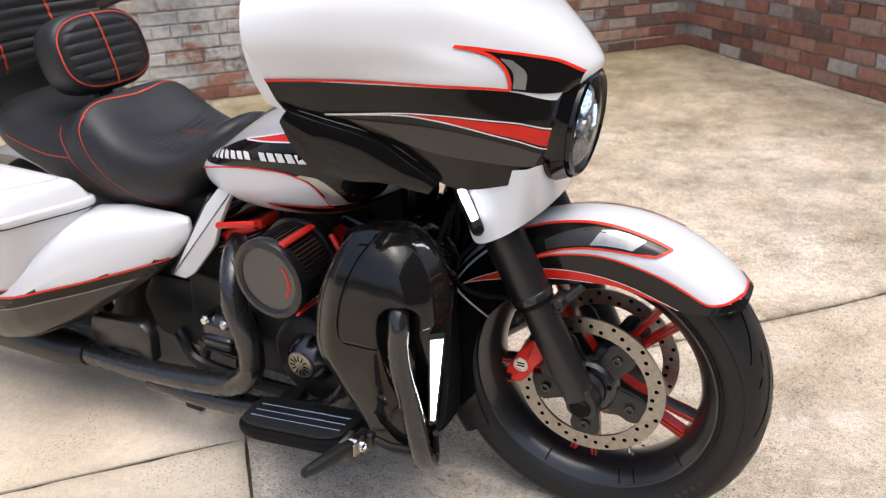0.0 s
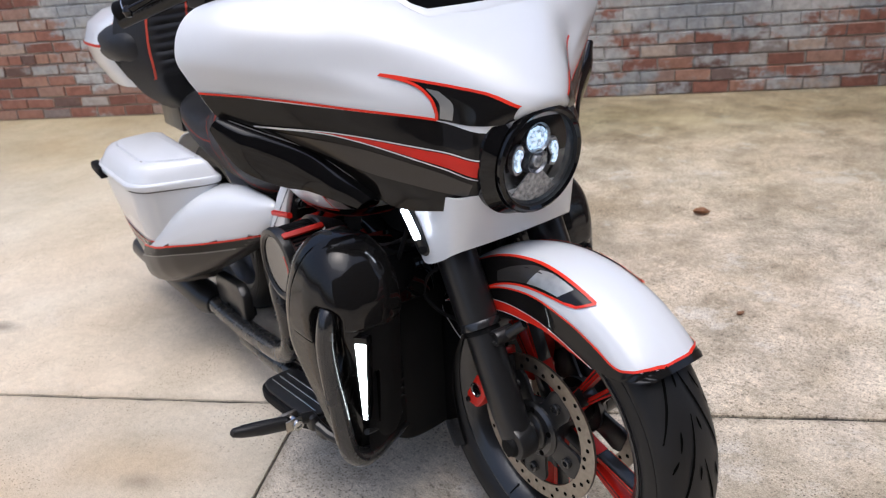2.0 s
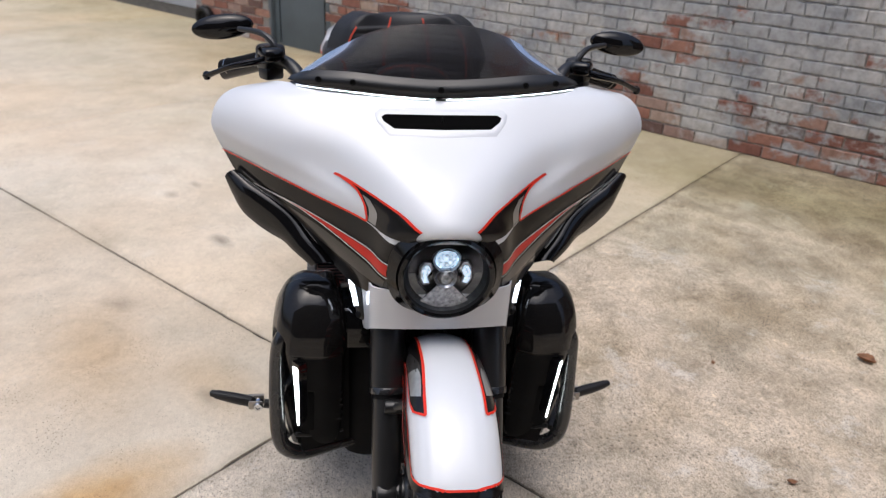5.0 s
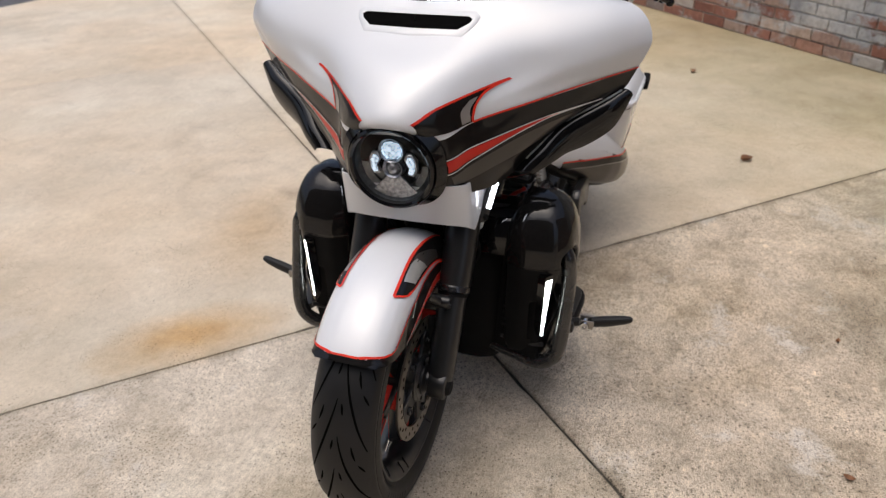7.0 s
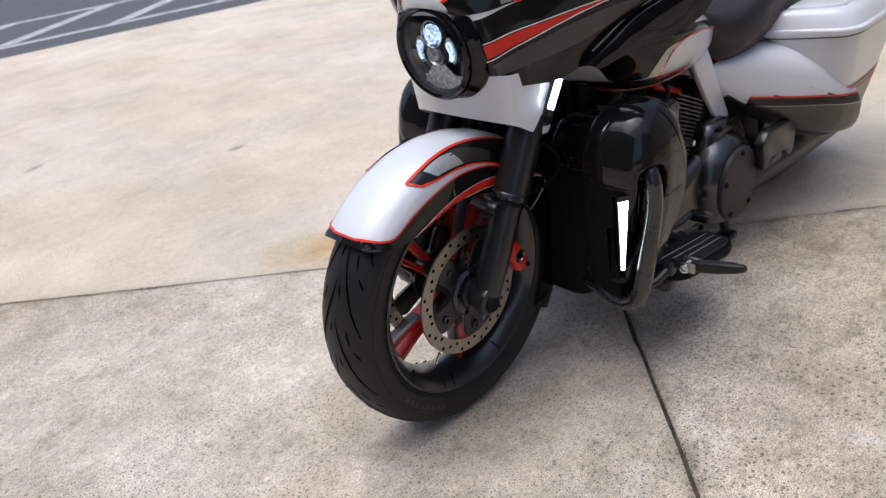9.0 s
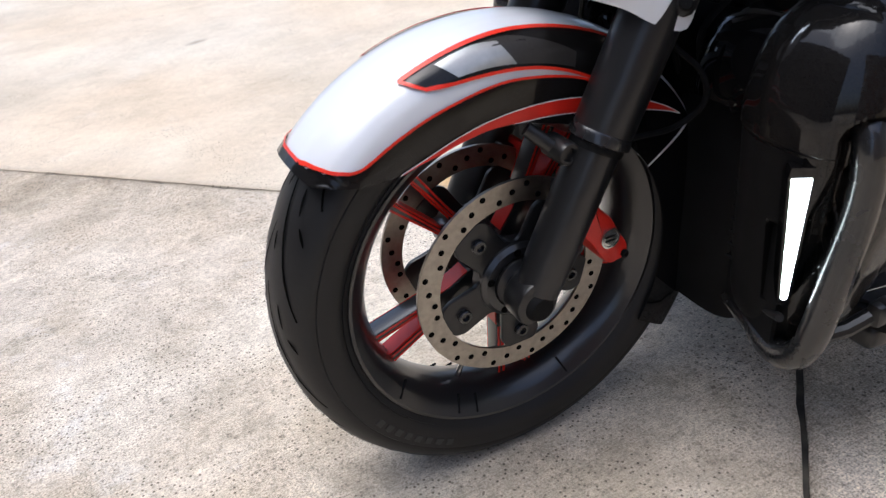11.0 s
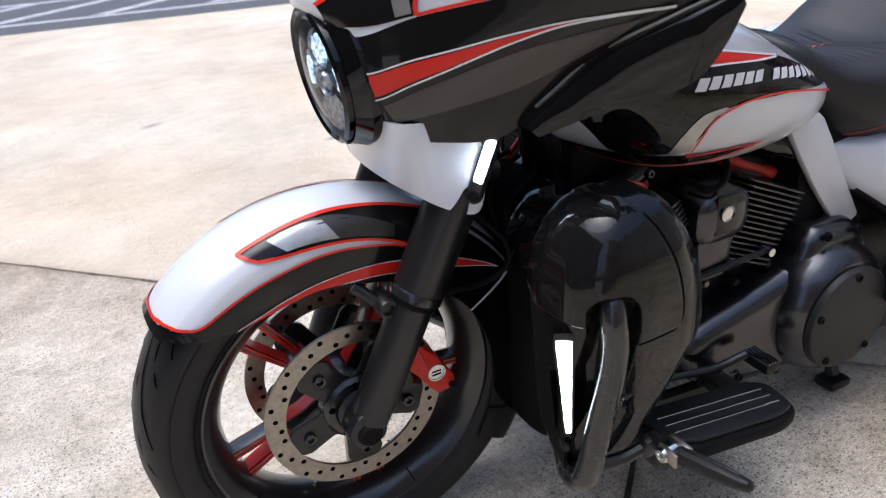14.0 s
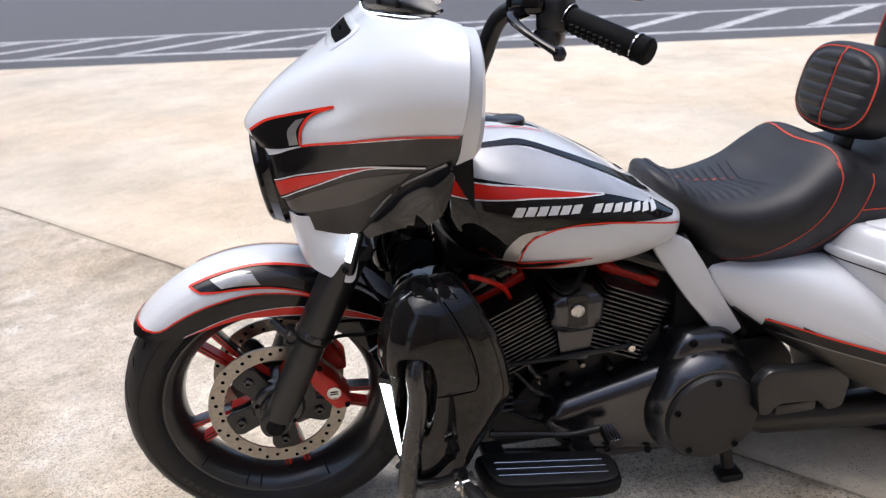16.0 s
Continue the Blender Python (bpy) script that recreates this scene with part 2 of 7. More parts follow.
def prism(outline, y0, y1, bevel=0.003, axis="y", seg=2):
    """An (a, b) outline pushed along an axis: y: (x, z), x: (y, z), z: (x, y); with rounded edges."""
    bm = bmesh.new()
    put = {"y": lambda a, b, h: (a, h, b), "x": lambda a, b, h: (h, a, b), "z": lambda a, b, h: (a, b, h)}[axis]
    lo = [bm.verts.new(put(a, b, y0)) for a, b in outline]
    hi = [bm.verts.new(put(a, b, y1)) for a, b in outline]
    k = len(lo)
    bm.faces.new(lo)
    bm.faces.new(hi[::-1])
    for i in range(k):
        bm.faces.new((lo[i], hi[i], hi[(i + 1) % k], lo[(i + 1) % k]))
    bmesh.ops.recalc_face_normals(bm, faces=bm.faces[:])
    if bevel:
        es = [e for e in bm.edges if len({round({"y": v.co.y, "x": v.co.x, "z": v.co.z}[axis], 6) for v in e.verts}) == 1]
        bmesh.ops.bevel(bm, geom=es, offset=bevel, segments=seg, profile=0.5, affect="EDGES")
    bm.verts.index_update()
    g = ([v.co.copy() for v in bm.verts], [tuple(v.index for v in f.verts) for f in bm.faces])
    bm.free()
    return g


def rounded(pts, r, n=4):
    """An outline with its corners rounded by r."""
    out = []
    k = len(pts)
    for i in range(k):
        p, a, b = (Vector(pts[i][:2]), Vector(pts[i - 1][:2]), Vector(pts[(i + 1) % k][:2]))
        da, db = a - p, b - p
        q = min(r, da.length * 0.45, db.length * 0.45)
        s, e = p + da.normalized() * q, p + db.normalized() * q
        for j in range(n + 1):
            u = j / n
            out.append(tuple((1 - u) ** 2 * s + 2 * u * (1 - u) * p + u * u * e))
    return out


def ring(cx, cy, hx, hy, z, n=32, p=2.6, axis="z"):
    """A superellipse ring."""
    out = []
    for i in range(n):
        a = 2 * math.pi * i / n
        c, s = math.cos(a), math.sin(a)
        x = cx + hx * math.copysign(abs(c) ** (2 / p), c)
        y = cy + hy * math.copysign(abs(s) ** (2 / p), s)
        out.append({"z": (x, y, z), "x": (z, x, y), "y": (x, z, y)}[axis])
    return out


def bolt(p, axis="y", sgn=1, r=0.008, h=0.006):
    """A socket-head bolt."""
    g = lathe([(0.0005, h * 0.45), (r * 0.5, h * 0.45), (r * 0.55, h), (r * 0.9, h), (r, h * 0.85), (r, 0)], 10, axis)
    if sgn < 0:
        g = ([Vector([c * (-1 if "xyz"[i] == axis else 1) for i, c in enumerate(v)]) for v in g[0]], [tuple(reversed(f)) for f in g[1]])
    return moved(g, Matrix.Translation(p))


class Skin:
    """A surface that paint lines and panels can be laid on, seen along an axis."""

    def __init__(self, geo):
        self.tree = BVHTree.FromPolygons([tuple(v) for v in geo[0]], [tuple(f) for f in geo[1]])

    def at(self, a, b, side, off, axis="y"):
        if axis == "y":
            o, d = Vector((a, side * 2.0, b)), Vector((0, -side, 0))
        elif axis == "x":
            o, d = Vector((side * 2.0, a, b)), Vector((-side, 0, 0))
        else:
            o, d = Vector((a, b, 3.0)), Vector((0, 0, -1))
        hit, nrm, _, _ = self.tree.ray_cast(o, d)
        if hit is None:
            hit, nrm, _, _ = self.tree.find_nearest(o + d * 1.75)
        if nrm.dot(d) > 0:
            nrm = -nrm
        return hit + nrm * off

    def patch(self, A, B, side, off=0.0012, n=40, k=6, axis="y"):
        A, B = spline(A, n), spline(B, n)
        g = surf([[self.at(*(A[i] + (B[i] - A[i]) * j / k), side, off, axis) for j in range(k + 1)] for i in range(n)])
        if (side > 0) == (axis == "y"):
            pass
        return g

    def line(self, pts, w, side, off=0.0022, n=60, axis="y"):
        P = np.array(spline(pts, n))
        T = np.gradient(P, axis=0)
        T /= np.linalg.norm(T, axis=1, keepdims=True) + 1e-9
        N = np.stack([-T[:, 1], T[:, 0]], 1) * w / 2
        return surf([[self.at(*(P[i] + N[i] * s), side, off, axis) for s in (-1, 0, 1)] for i in range(n)])


# ---- ground and walls ----
E1, E2 = Vector((0.759, 0.651, 0)), Vector((-0.651, 0.759, 0))  # the slab directions
JE1, JE2 = -0.757, 0.449  # the joints that cross under the bike


def yard(a, b, z=0.0):
    """A place from its distance along and across the slabs."""
    return E1 * a + E2 * b + Vector((0, 0, z))


def concrete(name, rough):
    """Weathered concrete; rough: how far its skin has worn to grit and pits."""
    m = bpy.data.materials.new(name)
    m.use_nodes = True
    nt = m.node_tree
    b = nt.nodes["Principled BSDF"]
    tc = nt.nodes.new("ShaderNodeTexCoord")

    def noise_(scale, detail=6, rough=0.6, loc=(0, 0, 0), stretch=(1, 1, 1)):
        mp = nt.nodes.new("ShaderNodeMapping")
        mp.inputs["Location"].default_value, mp.inputs["Scale"].default_value = loc, stretch
        n = nt.nodes.new("ShaderNodeTexNoise")
        n.inputs["Scale"].default_value, n.inputs["Detail"].default_value, n.inputs["Roughness"].default_value = scale, detail, rough
        nt.links.new(tc.outputs["Object"], mp.inputs[0])
        nt.links.new(mp.outputs[0], n.inputs["Vector"])
        return n.outputs["Fac"]

    def ramp(src, stops):
        r = nt.nodes.new("ShaderNodeValToRGB")
        while len(r.color_ramp.elements) < len(stops):
            r.color_ramp.elements.new(0.5)
        for e, (p, c) in zip(r.color_ramp.elements, stops):
            e.position, e.color = p, (*c, 1) if len(c) == 3 else c
        nt.links.new(src, r.inputs[0])
        return r.outputs[0]

    def mix(a, bb, fac, mode="MIX"):
        x = nt.nodes.new("ShaderNodeMix")
        x.data_type, x.blend_type = "RGBA", mode
        for s, i in ((fac, 0), (a, 6), (bb, 7)):
            if isinstance(s, (int, float)):
                x.inputs[i].default_value = s
            elif isinstance(s, tuple):
                x.inputs[i].default_value = (*s, 1)
            else:
                nt.links.new(s, x.inputs[i])
        return x.outputs[2]

    base = ramp(noise_(1.1, 8, 0.65), [(0.3, tuple(c * (1.27 - 0.15 * rough) for c in (0.46, 0.42, 0.335 + 0.02 * rough))), (0.5, tuple(c * (1.09 + 0.33 * rough) for c in (0.59, 0.53, 0.430 + 0.025 * rough))), (0.72, tuple(c * (1.01 + 0.43 * rough) for c in (0.68, 0.635, 0.525 + 0.035 * rough)))])
    blot = ramp(noise_(4.5, 8, 0.7, (3, 1, 0)), [(0.35, (0.78 - 0.20 * rough, 0.77 - 0.20 * rough, 0.75 - 0.20 * rough)), (0.6, (1, 1, 1))])
    col = mix(base, blot, 0.20 + 0.65 * rough, "MULTIPLY")
    warm = ramp(noise_(0.45, 4, 0.55, (9, 6, 0)), [(0.40, (1, 1, 1)), (0.60, (1.04, 0.94, 0.83))])
    col = mix(col, warm, 0.75 - 0.35 * rough, "MULTIPLY")
    grit = ramp(noise_(230, 4, 0.75), [(0.30, (0.58, 0.56, 0.53)), (0.46, (0.96, 0.96, 0.95)), (0.7, (1.06, 1.06, 1.05))])
    col = mix(col, grit, 0.5 + 0.4 * rough, "MULTIPLY")
    fine = ramp(noise_(34, 6, 0.7), [(0.3, (0.80, 0.79, 0.77)), (0.6, (1.04, 1.04, 1.03))])
    col = mix(col, fine, 0.4 + 0.5 * rough, "MULTIPLY")
    # dark pits
    vo = nt.nodes.new("ShaderNodeTexVoronoi")
    vo.voronoi_dimensions = "2D"
    vo.inputs["Scale"].default_value = 62
    nt.links.new(tc.outputs["Object"], vo.inputs["Vector"])
    pits = ramp(vo.outputs["Distance"], [(0.07 + 0.03 * rough, (0.30, 0.285, 0.26)), (0.13 + 0.04 * rough, (1, 1, 1))])
    pitm = ramp(noise_(5.0, 5, 0.65, (7, 2, 0)), [(0.54 - 0.14 * rough, (0, 0, 0)), (0.64 - 0.10 * rough, (1, 1, 1))])
    wear = ramp(noise_(1.6, 7, 0.7, (1, 5, 0)), [(0.36, (0, 0, 0)), (0.60, (1, 1, 1))])
    sand = ramp(noise_(255, 4, 0.75, (2, 9, 0)), [(0.36, (0.26, 0.25, 0.235)), (0.48, (0.92, 0.92, 0.92)), (0.62, (1.34, 1.33, 1.31))])
    lime = ramp(noise_(3.3, 8, 0.72, (8, 3, 0)), [(0.57, (0, 0, 0)), (0.64, (1, 1, 1))])
    broom = ramp(noise_(34, 4, 0.6, (0, 0, 0), (1, 12, 1)), [(0.36, (0.74, 0.73, 0.72)), (0.6, (1.05, 1.05, 1.04))])
    col = mix(col, broom, 0.8 * rough, "MULTIPLY")
    lm = nt.nodes.new("ShaderNodeMath")
    lm.operation = "MULTIPLY"
    nt.links.new(lime, lm.inputs[0])
    lm.inputs[1].default_value = 0.70 * rough
    col = mix(col, (0.74, 0.71, 0.66), lm.outputs[0])
    sw = nt.nodes.new("ShaderNodeMath")
    sw.operation = "MULTIPLY_ADD"
    nt.links.new(wear, sw.inputs[0])
    sw.inputs[1].default_value, sw.inputs[2].default_value = 0.70 * rough, 0.30 * rough
    col = mix(col, mix(col, sand, 1.0, "MULTIPLY"), sw.outputs[0])
    crumb = ramp(noise_(75, 4, 0.7, (5, 8, 0)), [(0.36, (0.50, 0.48, 0.455)), (0.45, (0.93, 0.925, 0.91)), (0.62, (1.10, 1.10, 1.09))])
    col = mix(col, crumb, min(0.8, 0.7 * rough), "MULTIPLY")
    stain = ramp(noise_(1.5, 7, 0.68, (4, 4, 0)), [(0.36, (0.60, 0.55, 0.46)), (0.56, (1, 1, 1))])
    col = mix(col, stain, min(0.9, 0.10 + 0.62 * rough), "MULTIPLY")
    # damp green dirt at the foot of the wall, deepened for the wall's shade
    wd = nt.nodes.new("ShaderNodeVectorMath")
    wd.operation = "DOT_PRODUCT"
    nt.links.new(tc.outputs["Object"], wd.inputs[0])
    wd.inputs[1].default_value = tuple(E2)
    wa = nt.nodes.new("ShaderNodeMath")
    wa.operation = "MULTIPLY_ADD"
    nt.links.new(noise_(1.2, 6, 0.65, (3, 8, 0)), wa.inputs[0])
    wa.inputs[1].default_value = 2.2
    nt.links.new(wd.outputs["Value"], wa.inputs[2])
    wm = nt.nodes.new("ShaderNodeMapRange")
    for key, v in (("From Min", 2.2), ("From Max", 5.4), ("To Min", 0.0), ("To Max", 0.85)):
        wm.inputs[key].default_value = v
    nt.links.new(wa.outputs[0], wm.inputs["Value"])
    col = mix(col, mix(col, (0.60, 0.58, 0.42), 1.0, "MULTIPLY"), wm.outputs[0])
    col = mix(col, mix((1.0, 1.0, 1.0), pits, pitm), 1.0, "MULTIPLY")
    # larger chips where the skin has broken away, and pale specks of lime
    for scale, near_, far_, c0, where, lo, hi, k in ((30, 0.09, 0.15, (0.34, 0.32, 0.29), (6, 1, 0), 0.49, 0.60, 0.8 * rough), (14, 0.05, 0.085, (0.40, 0.38, 0.35), (1, 7, 0), 0.54, 0.62, 0.7 * rough), (9, 0.07, 0.16, (1.35, 1.35, 1.34), (4, 9, 0), 0.55, 0.61, 0.8 * rough)):
        v2 = nt.nodes.new("ShaderNodeTexVoronoi")
        v2.voronoi_dimensions = "2D"
        v2.inputs["Scale"].default_value = scale
        wv = nt.nodes.new("ShaderNodeVectorMath")
        wv.operation = "MULTIPLY_ADD"
        nz = nt.nodes.new("ShaderNodeTexNoise")
        nz.inputs["Scale"].default_value, nz.inputs["Detail"].default_value = 60, 3
        nt.links.new(tc.outputs["Object"], nz.inputs["Vector"])
        nt.links.new(nz.outputs["Color"], wv.inputs[0])
        wv.inputs[1].default_value = (0.010, 0.010, 0)
        nt.links.new(tc.outputs["Object"], wv.inputs[2])
        nt.links.new(wv.outputs[0], v2.inputs["Vector"])
        chips = ramp(v2.outputs["Distance"], [(near_, c0), (far_, (1, 1, 1))])
        gate = ramp(noise_(2.6, 6, 0.7, where), [(lo, (0, 0, 0)), (hi, (1, 1, 1))])
        col = mix(col, mix((1.0, 1.0, 1.0), chips, gate), min(1.0, k), "MULTIPLY")
    scab = ramp(noise_(6.5, 9, 0.78, (11, 4, 0)), [(0.40, (0.60, 0.575, 0.53)), (0.47, (1, 1, 1))])
    col = mix(col, scab, 0.55 * rough, "MULTIPLY")

    def spot(x, y, rx, ry, turn, lo=0.35, hi=1.0, wob=0.5, hollow=False):
        mp = nt.nodes.new("ShaderNodeMapping")
        mp.vector_type = "TEXTURE"
        mp.inputs["Location"].default_value, mp.inputs["Rotation"].default_value = (x, y, 0), (0, 0, radians(turn))
        mp.inputs["Scale"].default_value = (rx, ry, 10)
        nt.links.new(tc.outputs["Object"], mp.inputs[0])
        ln = nt.nodes.new("ShaderNodeVectorMath")
        ln.operation = "LENGTH"
        nt.links.new(mp.outputs[0], ln.inputs[0])
        ad = nt.nodes.new("ShaderNodeMath")
        ad.operation = "MULTIPLY_ADD"
        nt.links.new(noise_(6, 6, 0.65, (x, y, 0)), ad.inputs[0])
        ad.inputs[1].default_value = wob
        nt.links.new(ln.outputs["Value"], ad.inputs[2])
        if hollow:
            sb = nt.nodes.new("ShaderNodeMath")
            sb.operation = "SUBTRACT"
            nt.links.new(ad.outputs[0], sb.inputs[0])
            sb.inputs[1].default_value = 1.0 + wob / 2
            ab = nt.nodes.new("ShaderNodeMath")
            ab.operation = "ABSOLUTE"
            nt.links.new(sb.outputs[0], ab.inputs[0])
            return ramp(ab.outputs[0], [(0.03, (1, 1, 1)), (0.16, (0, 0, 0))])
        return ramp(ad.outputs[0], [(lo, (1, 1, 1)), (hi, (0, 0, 0))])

    # rust stains by the joint, oil drips, old tyre scuffs
    for x, y, rx, ry, tn, c, k in ((-0.42, -0.90, 0.50, 0.26, -50, (0.80, 0.57, 0.30), 0.9), (-1.20, -1.05, 0.60, 0.30, 20, (0.70, 0.55, 0.36), 0.5), (-0.95, -0.62, 0.5, 0.22, 40, (0.74, 0.6, 0.42), 0.5), (-2.13, -0.69, 0.16, 0.07, 30, (0.42, 0.40, 0.40), 0.9), (-1.55, -1.05, 0.16, 0.10, 60, (0.6, 0.57, 0.55), 0.8), (-0.89, -2.24, 0.09, 0.05, 0, (0.35, 0.33, 0.32), 0.9), (-0.23, -3.12, 0.10, 0.05, 20, (0.42, 0.4, 0.38), 0.9), (-2.75, -1.0, 0.10, 0.06, 20, (0.6, 0.57, 0.55), 0.8), (-0.88, -0.63, 0.12, 0.06, 30, (0.62, 0.60, 0.59), 0.8), (-2.9, -0.89, 0.10, 0.05, 30, (0.6, 0.58, 0.57), 0.8), (-4.6, 0.4, 1.6, 0.7, 40, (0.8, 0.74, 0.62), 0.5), (-2.4, 2.6, 3.0, 0.8, 45, (0.62, 0.60, 0.42), 0.7)):
        f = spot(x, y, rx, ry, tn)
        mk = nt.nodes.new("ShaderNodeMath")
        mk.operation = "MULTIPLY"
        nt.links.new(f, mk.inputs[0])
        mk.inputs[1].default_value = k
        col = mix(col, mix(col, c, 1.0, "MULTIPLY"), mk.outputs[0])
    # dirt that has settled along the joints
    for axis_, at_ in ((E1, JE1), (E2, JE2)):
        dp = nt.nodes.new("ShaderNodeVectorMath")
        dp.operation = "DOT_PRODUCT"
        nt.links.new(tc.outputs["Object"], dp.inputs[0])
        dp.inputs[1].default_value = tuple(axis_)
        d1 = nt.nodes.new("ShaderNodeMath")
        d1.operation = "SUBTRACT"
        nt.links.new(dp.outputs["Value"], d1.inputs[0])
        d1.inputs[1].default_value = at_
        d2 = nt.nodes.new("ShaderNodeMath")
        d2.operation = "ABSOLUTE"
        nt.links.new(d1.outputs[0], d2.inputs[0])
        d3 = nt.nodes.new("ShaderNodeMath")
        d3.operation = "MULTIPLY_ADD"
        nt.links.new(noise_(9, 6, 0.7, (2, 2, 0)), d3.inputs[0])
        d3.inputs[1].default_value = 0.10
        nt.links.new(d2.outputs[0], d3.inputs[2])
        edge = ramp(d3.outputs[0], [(0.045, (0.42, 0.39, 0.34)), (0.085, (1, 1, 1))])
        col = mix(col, edge, 0.25 + 0.45 * rough, "MULTIPLY")
    # faint rings left by turning tyres
    for x, y, r, k in ((-1.55, -1.30, 0.34, 0.18), (-1.27, -1.12, 0.17, 0.20), (-2.05, -1.55, 0.45, 0.14)):
        mk = nt.nodes.new("ShaderNodeMath")
        mk.operation = "MULTIPLY"
        nt.links.new(spot(x, y, r, r * 0.8, 30, wob=0.35, hollow=True), mk.inputs[0])
        mk.inputs[1].default_value = k
        col = mix(col, mix(col, (0.62, 0.61, 0.60), 1.0, "MULTIPLY"), mk.outputs[0])
    nt.links.new(col, b.inputs["Base Color"])
    b.inputs["Roughness"].default_value = 0.85
    bp = nt.nodes.new("ShaderNodeBump")
    bp.inputs["Strength"].default_value, bp.inputs["Distance"].default_value = 0.4 + 0.5 * rough, 0.004
    nt.links.new(noise_(140, 4, 0.7), bp.inputs["Height"])
    nt.links.new(bp.outputs[0], b.inputs["Normal"])
    return m


CONC = concrete("weathered_concrete", 0.25)
CONC_MID = concrete("worn_concrete", 0.8)
CONC_ROUGH = concrete("gritty_concrete", 1.02)
JOINT = mat("dirty_joint", (0.050, 0.044, 0.034), 0.95, vary=0.75, scale=18, bump=0.5, bump_scale=90)
ASPH = mat("grey_asphalt", (0.085, 0.085, 0.09), 0.85, vary=0.35, scale=60, bump=0.6, bump_scale=250)
LINE = mat("worn_road_paint", (0.42, 0.42, 0.42), 0.75, vary=0.35, scale=9, bump=0.3, bump_scale=200)

far = surf([[(x, y, -0.03) for y in (-400, 400)] for x in (-400, 400)])
ground = part("ground", far, JOINT, None, "bare ground reaching to the horizon")
tagged(ground, category="ground", kind="structure")


def clip(poly, p, n):
    """The part of a flat polygon on the side of the line through p that n points to."""
    out = []
    for i, a in enumerate(poly):
        b = poly[(i + 1) % len(poly)]
        da, db = (a - p).dot(n), (b - p).dot(n)
        if da >= 0:
            out.append(a)
        if da * db < 0:
            out.append(a + (b - a) * da / (da - db))
    return out


ROAD_P, ROAD_D = Vector((-1.9, -6.55, 0)), Vector((-0.955, 0.297, 0)).normalized()
ROAD_N = Vector((0.297, 0.955, 0)).normalized()  # towards the yard
chip = random.Random(31)


def worn(poly):
    """A slab's outline with crumbled edges where it lies near."""
    mid = sum(poly, Vector((0, 0, 0))) / len(poly)
    out = []
    for a, b in zip(poly, poly[1:] + poly[:1]):
        d = b - a
        side = Vector((-d.y, d.x, 0)).normalized()
        if side.dot(mid - a) < 0:
            side = -side
        k = max(1, int(d.length / 0.045))
        deep = 0.0
        for i in range(k):
            p = a + d * i / k
            if i and p.length > 3.5:
                continue
            deep = 0.55 * deep + (0.006 if chip.random() < 0.05 else 0.0022 * chip.random())
            out.append((p + side * (deep if i else 0.0)).copy())
    return out


yard_bed = clip([Vector((x, y, 0)) for x, y in ((-30, -30), (30, -30), (30, 12), (-30, 12))], ROAD_P, ROAD_N)
pavement = part("pavement", prism([(p.x, p.y) for p in yard_bed], -0.03, -0.006, 0.0, "z"), JOINT, None, "concrete yard of large weathered slabs with dirty joints")
tagged(pavement, category="pavement", kind="structure")
S = 3.62
for i in range(-4, 8):
    for j in range(-1, 1):
        a0, a1 = JE1 + S * i + 0.0012, JE1 + S * (i + 1) - 0.0012
        b0, b1 = JE2 + S * j + 0.002, JE2 + S * (j + 1) - 0.002
        if j == 0:
            b1 = 4.5
        else:
            b0 = -16.0
        poly = clip([yard(a0, b0), yard(a1, b0), yard(a1, b1), yard(a0, b1)], ROAD_P, ROAD_N)
        if len(poly) < 3:
            continue
        g = prism([(p.x, p.y) for p in worn(poly)], -0.06, 0.0, 0.003, "z", 2)
        part("slab", g, CONC if i < 0 else CONC_MID if j < 0 else CONC_ROUGH, pavement)
road = part("road", prism([tuple((ROAD_P + ROAD_D * s + ROAD_N * t).xy) for s, t in ((-60, -0.02), (60, -0.02), (60, -14), (-60, -14))], -0.06, -0.012, 0.0, "z"), ASPH, None, "grey asphalt road")
tagged(road, category="road", kind="structure")
mk = [prism([tuple((ROAD_P + ROAD_D * s + ROAD_N * t).xy) for s, t in ((-60, -0.62), (60, -0.62), (60, -0.75), (-60, -0.75))], -0.012, -0.008, 0.0, "z")]
for i in range(-8, 9):
    s0 = i * 1.15 - 0.5
    mk.append(prism([tuple((ROAD_P + ROAD_D * s + ROAD_N * t).xy) for s, t in ((s0, -0.80), (s0 + 0.22, -0.80), (s0 + 1.5, -2.3), (s0 + 1.28, -2.3))], -0.012, -0.008, 0.0, "z"))
mk.append(prism([tuple((ROAD_P + ROAD_D * s + ROAD_N * t).xy) for s, t in ((-60, -2.32), (60, -2.32), (60, -2.45), (-60, -2.45))], -0.012, -0.008, 0.0, "z"))
marks = part("road_marking", join(*mk), LINE, road, "worn white hatched road marking")
# ---- the motorcycle ----
bike = tagged(new("motorcycle"), "pearl white touring motorcycle with graphite and red graphics on concrete", "motorcycle")
bike.location = (0, 0, 0)


def both(name, geo, material, parent, label="", m=None, sharp=35):
    """A part and its mirror image on the other side."""
    a = part(name, geo, material, parent, label, m, sharp)
    return a, part(name, mirrored(geo), material, parent, label, m, sharp)


# ---- front wheel ----
AX = 0.3275  # axle height


def at_axle(g):
    return moved(g, Matrix.Translation((0, 0, AX)))


